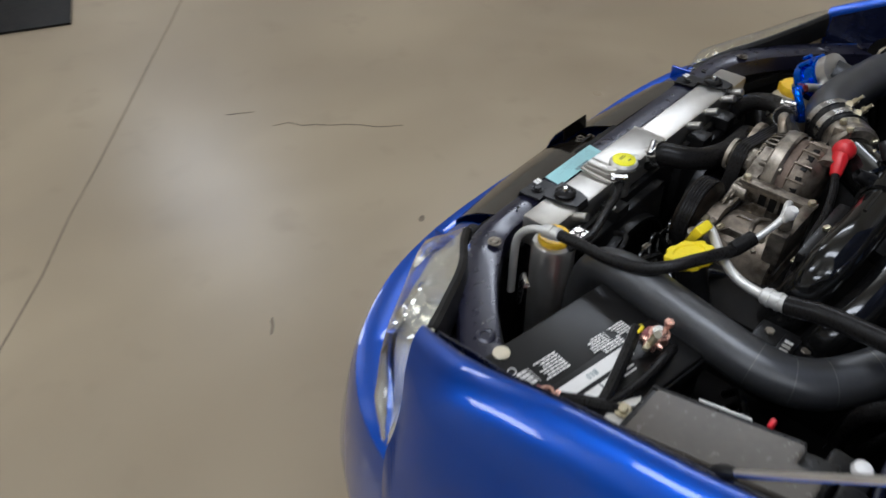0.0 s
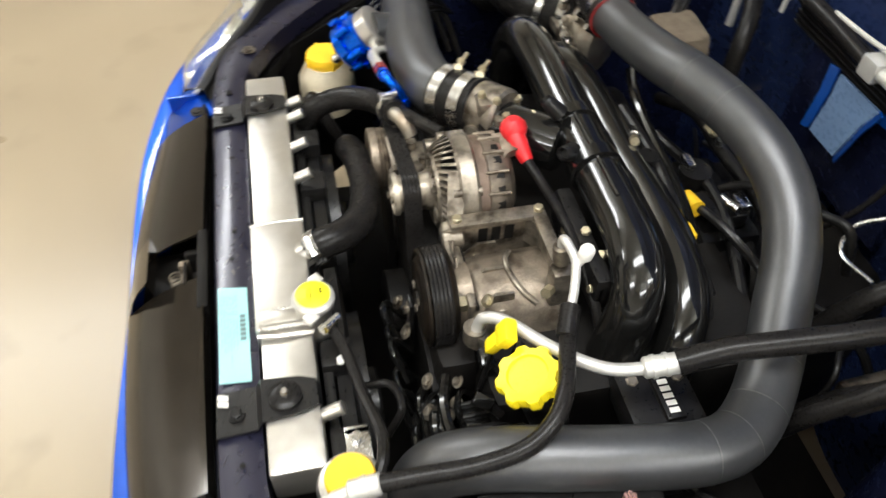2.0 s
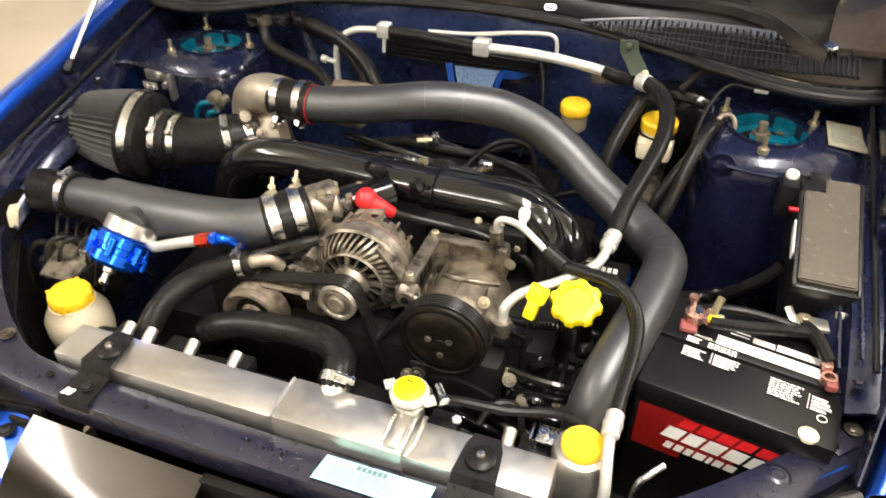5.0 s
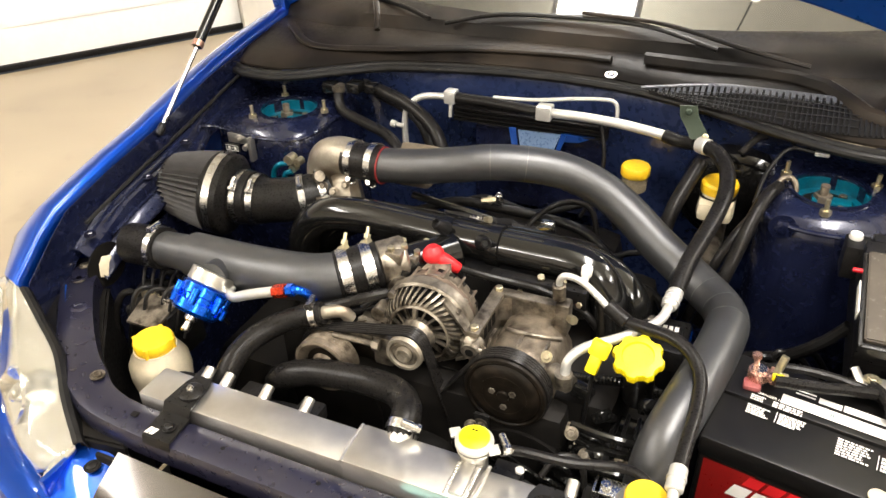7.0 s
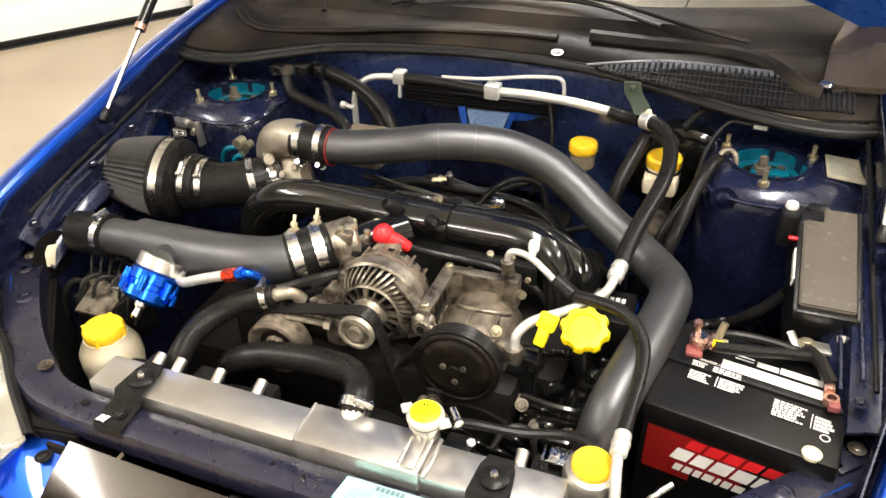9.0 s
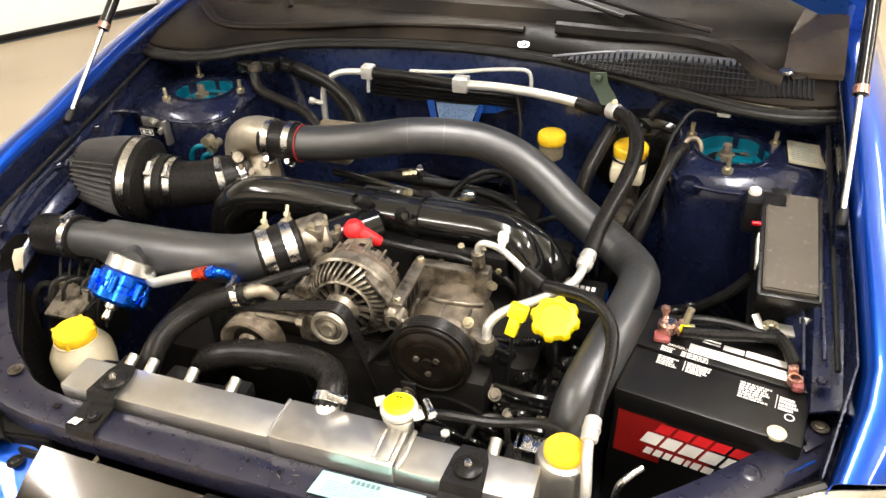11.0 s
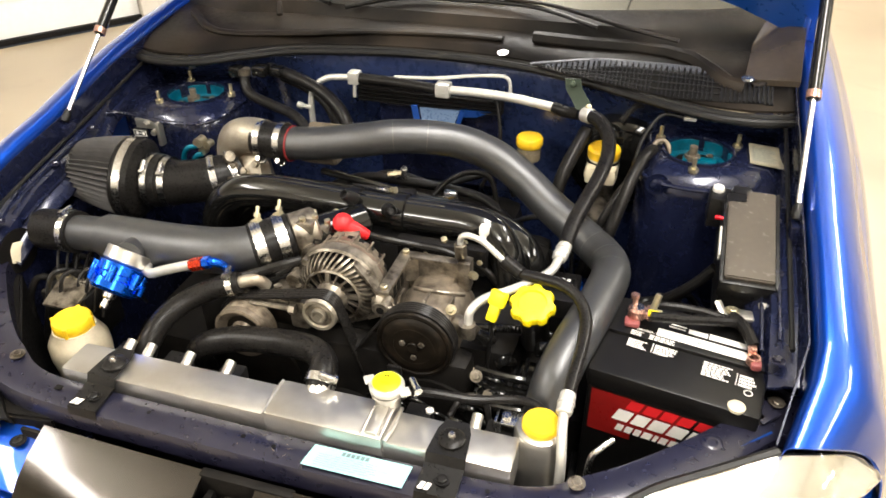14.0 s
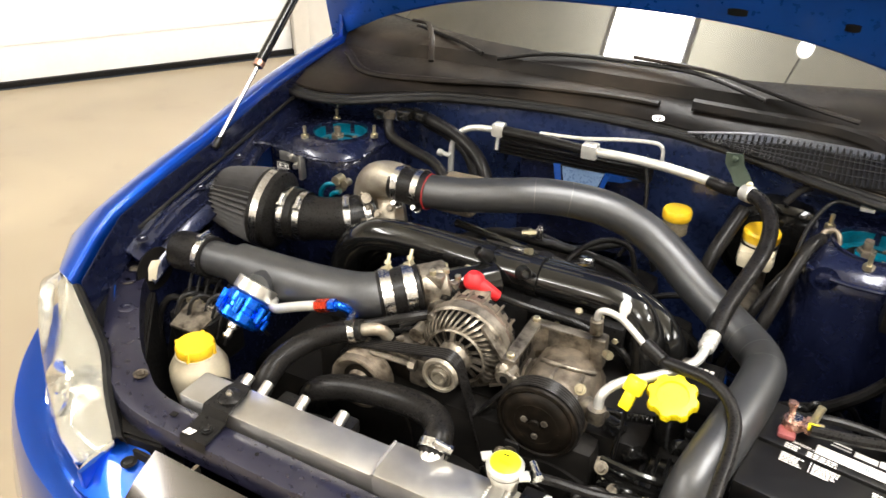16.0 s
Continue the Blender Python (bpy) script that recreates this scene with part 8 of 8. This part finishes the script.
# ---- front of the engine under the oil cap ----
cv = thing("timing_belt_cover", (0.28, 0.21, 0.58), "ribbed black plastic timing belt cover", "engine cover")
part("cover", box(0.235, 0.335, 0.175, 0.260, 0.560, 0.610, 0.012), M["gloss"], cv)
for i in range(6):
    part("rib", box(0.242 + i * 0.0155, 0.247 + i * 0.0155, 0.178, 0.255, 0.606, 0.618, 0.002), M["black"], cv)
part("upper_boss", rod((0.262, 0.252, 0.60), (0.262, 0.252, 0.636), 0.014, seg=18, bev=0.002), M["black"], cv)
for q in ((0.240, 0.182, 0.612), (0.330, 0.186, 0.612), (0.330, 0.250, 0.612), (0.285, 0.170, 0.604)):
    bolt(cv, q, (0, -0.3, 1), 0.005, 0.005, 0.008, "cast")
for k, (y, z) in enumerate(((0.150, 0.610), (0.138, 0.585))):
    hose("coolant_bypass_pipe", [(0.205, y + 0.03, z - 0.02), (0.235, y, z), (0.275, y - 0.006, z + 0.004), (0.315, y, z), (0.332, y + 0.03, z - 0.03)], 0.0065, "thin gloss black coolant pipe low on the engine", "gloss", seg=10, category="pipe")
sb = thing("engine_stay", (0.12, 0.15, 0.6), "small steel stay with two bolts on the engine front", "bracket")
part("plate", box(0.100, 0.122, 0.150, 0.156, 0.575, 0.645, 0.003), M["black"], sb)
for z in (0.588, 0.628):
    bolt(sb, (0.111, 0.150, z), (0, -1, 0), 0.006, 0.006, 0.010, "cast")

# ---- thin hoses and cables in the corner by the brake modulator ----
crn2 = random.Random(21)
for i in range(6):
    x0, y0 = -0.50 + i * 0.022, 0.150 + crn2.uniform(-0.01, 0.02)
    hose("brake_hose", [(x0, y0, 0.630), (x0 + 0.006, y0 + 0.02, 0.668 + crn2.uniform(0, 0.012)), (x0 + 0.022, y0 + 0.045, 0.672), (x0 + 0.035, y0 + 0.065, 0.62)], crn2.choice((0.0028, 0.0035, 0.0045)), "thin black hose looped by the brake modulator", "black", seg=8, category="hose")
cl_ = thing("cable_clip", (-0.44, 0.17, 0.66), "small bright cable clip by the brake modulator", "clip")
part("clip", box(-0.445, -0.430, 0.168, 0.176, 0.664, 0.674, 0.002), M["bright"], cl_)
hose("sensor_lead", [(-0.10, 0.215, 0.722), (-0.075, 0.235, 0.735), (-0.05, 0.262, 0.742), (-0.03, 0.300, 0.735)], 0.0045, "thin black sensor lead beside the alternator", "rubber", seg=8, category="cable")
hose("sensor_lead", [(-0.17, 0.205, 0.690), (-0.12, 0.225, 0.700), (-0.08, 0.245, 0.705), (-0.06, 0.27, 0.68)], 0.0055, "thin black sensor lead beside the alternator", "rubber", seg=8, category="cable")
hose("breather_hose", [(-0.16, 0.52, 0.74), (-0.10, 0.50, 0.745), (-0.03, 0.495, 0.738), (0.05, 0.50, 0.72), (0.12, 0.51, 0.68)], 0.007, "black breather hose behind the manifold", "gloss", seg=10)
bt = thing("engine_bracket", (0.10, 0.36, 0.74), "small zinc bolts and a bracket behind the compressor", "bracket")
part("plate", box(0.09, 0.20, 0.342, 0.352, 0.700, 0.730, 0.003), M["black"], bt)
for x in (0.10, 0.145, 0.19):
    bolt(bt, (x, 0.341, 0.718), (0, -1, 0.3), 0.005, 0.005, 0.0, "zinc")

# ---- glossy hoses, plugs and bolts low on the engine's front ----
low = random.Random(31)
for i in range(9):
    x0, y0, z0 = 0.215 + 0.014 * i, 0.165 + low.uniform(-0.02, 0.05), 0.585 + low.uniform(0, 0.05)
    hose("oil_hose", [(x0 - 0.03, y0 + 0.03, z0 - 0.05), (x0 - 0.012, y0 + 0.006, z0), (x0 + 0.020, y0 - 0.004, z0 + 0.008), (x0 + 0.045, y0 + 0.012, z0 - 0.03)], low.choice((0.004, 0.0055, 0.008)), "gloss black hose low on the engine", "gloss", seg=10)
for i in range(5):
    x0, z0 = 0.075 + 0.030 * i, 0.585 + low.uniform(-0.01, 0.02)
    hose("oil_hose", [(x0, 0.150, z0 - 0.03), (x0 + 0.004, 0.128, z0 + 0.006), (x0 + 0.024, 0.122, z0 + 0.012), (x0 + 0.05, 0.136, z0 - 0.02)], low.choice((0.0035, 0.005)), "gloss black hose low on the engine", "gloss", seg=10)
corr = thing("corrugated_loom", (0.23, 0.25, 0.67), "ribbed black corrugated loom under the oil cap", "wiring loom")
CL = smooth_path([(0.205, 0.262, 0.652), (0.235, 0.248, 0.668), (0.270, 0.252, 0.672), (0.31, 0.262, 0.664), (0.345, 0.28, 0.64)], 14)
part("sheath", tube(CL, 0.0075, 12, 1, radii=[0.0075 if k % 2 else 0.0060 for k in range(len(CL))]), M["gloss"], corr)
for i, (x, y, z) in enumerate(((0.228, 0.215, 0.675), (0.315, 0.232, 0.660), (0.262, 0.205, 0.648), (0.345, 0.245, 0.650))):
    pl_ = thing("sensor_plug", (x, y, z), "small black sensor plug low on the engine", "sensor plug", "engine sensor plugs")
    part("body", box(-0.011, 0.011, -0.008, 0.008, -0.010, 0.010, 0.003, pose(x, y, z, 20 * i, 15, 30 * i)), M["gloss"], pl_)
    part("boot", rod(Vector((x, y, z)), Vector((x + 0.012, y + 0.018, z - 0.016)), 0.006, seg=10), M["rubber"], pl_)
for i in range(7):
    x, y, z = low.uniform(0.22, 0.34), low.uniform(0.15, 0.20), low.uniform(0.60, 0.635)
    fx = thing("engine_bolt", (x, y, z), "small grey bolt on the dark engine front", "bolt", "engine front bolts")
    bolt(fx, (x, y, z), (0, -0.7, 0.7), 0.0048, 0.006, 0.0078, "cast", "head")

# ---- dark hoses in the wing corner behind the brake modulator ----
wing = random.Random(77)
for i in range(7):
    y0, z0 = 0.17 + 0.022 * i, 0.60 + wing.uniform(-0.02, 0.03)
    hose("wing_loom", [(-0.590, y0, z0 - 0.10), (-0.575 + wing.uniform(0, 0.02), y0 + 0.01, z0), (-0.545, y0 + 0.03, z0 + 0.02), (-0.52, y0 + 0.06, z0 - 0.06)], wing.choice((0.006, 0.009, 0.012)), "black hose in the corner of the inner wing", "void", seg=10)
hose("fan_lead", [(0.215, 0.085, 0.640), (0.228, 0.110, 0.655), (0.255, 0.118, 0.650), (0.268, 0.100, 0.620)], 0.0045, "thin black lead beside the fan shroud", "rubber", seg=8, category="cable")
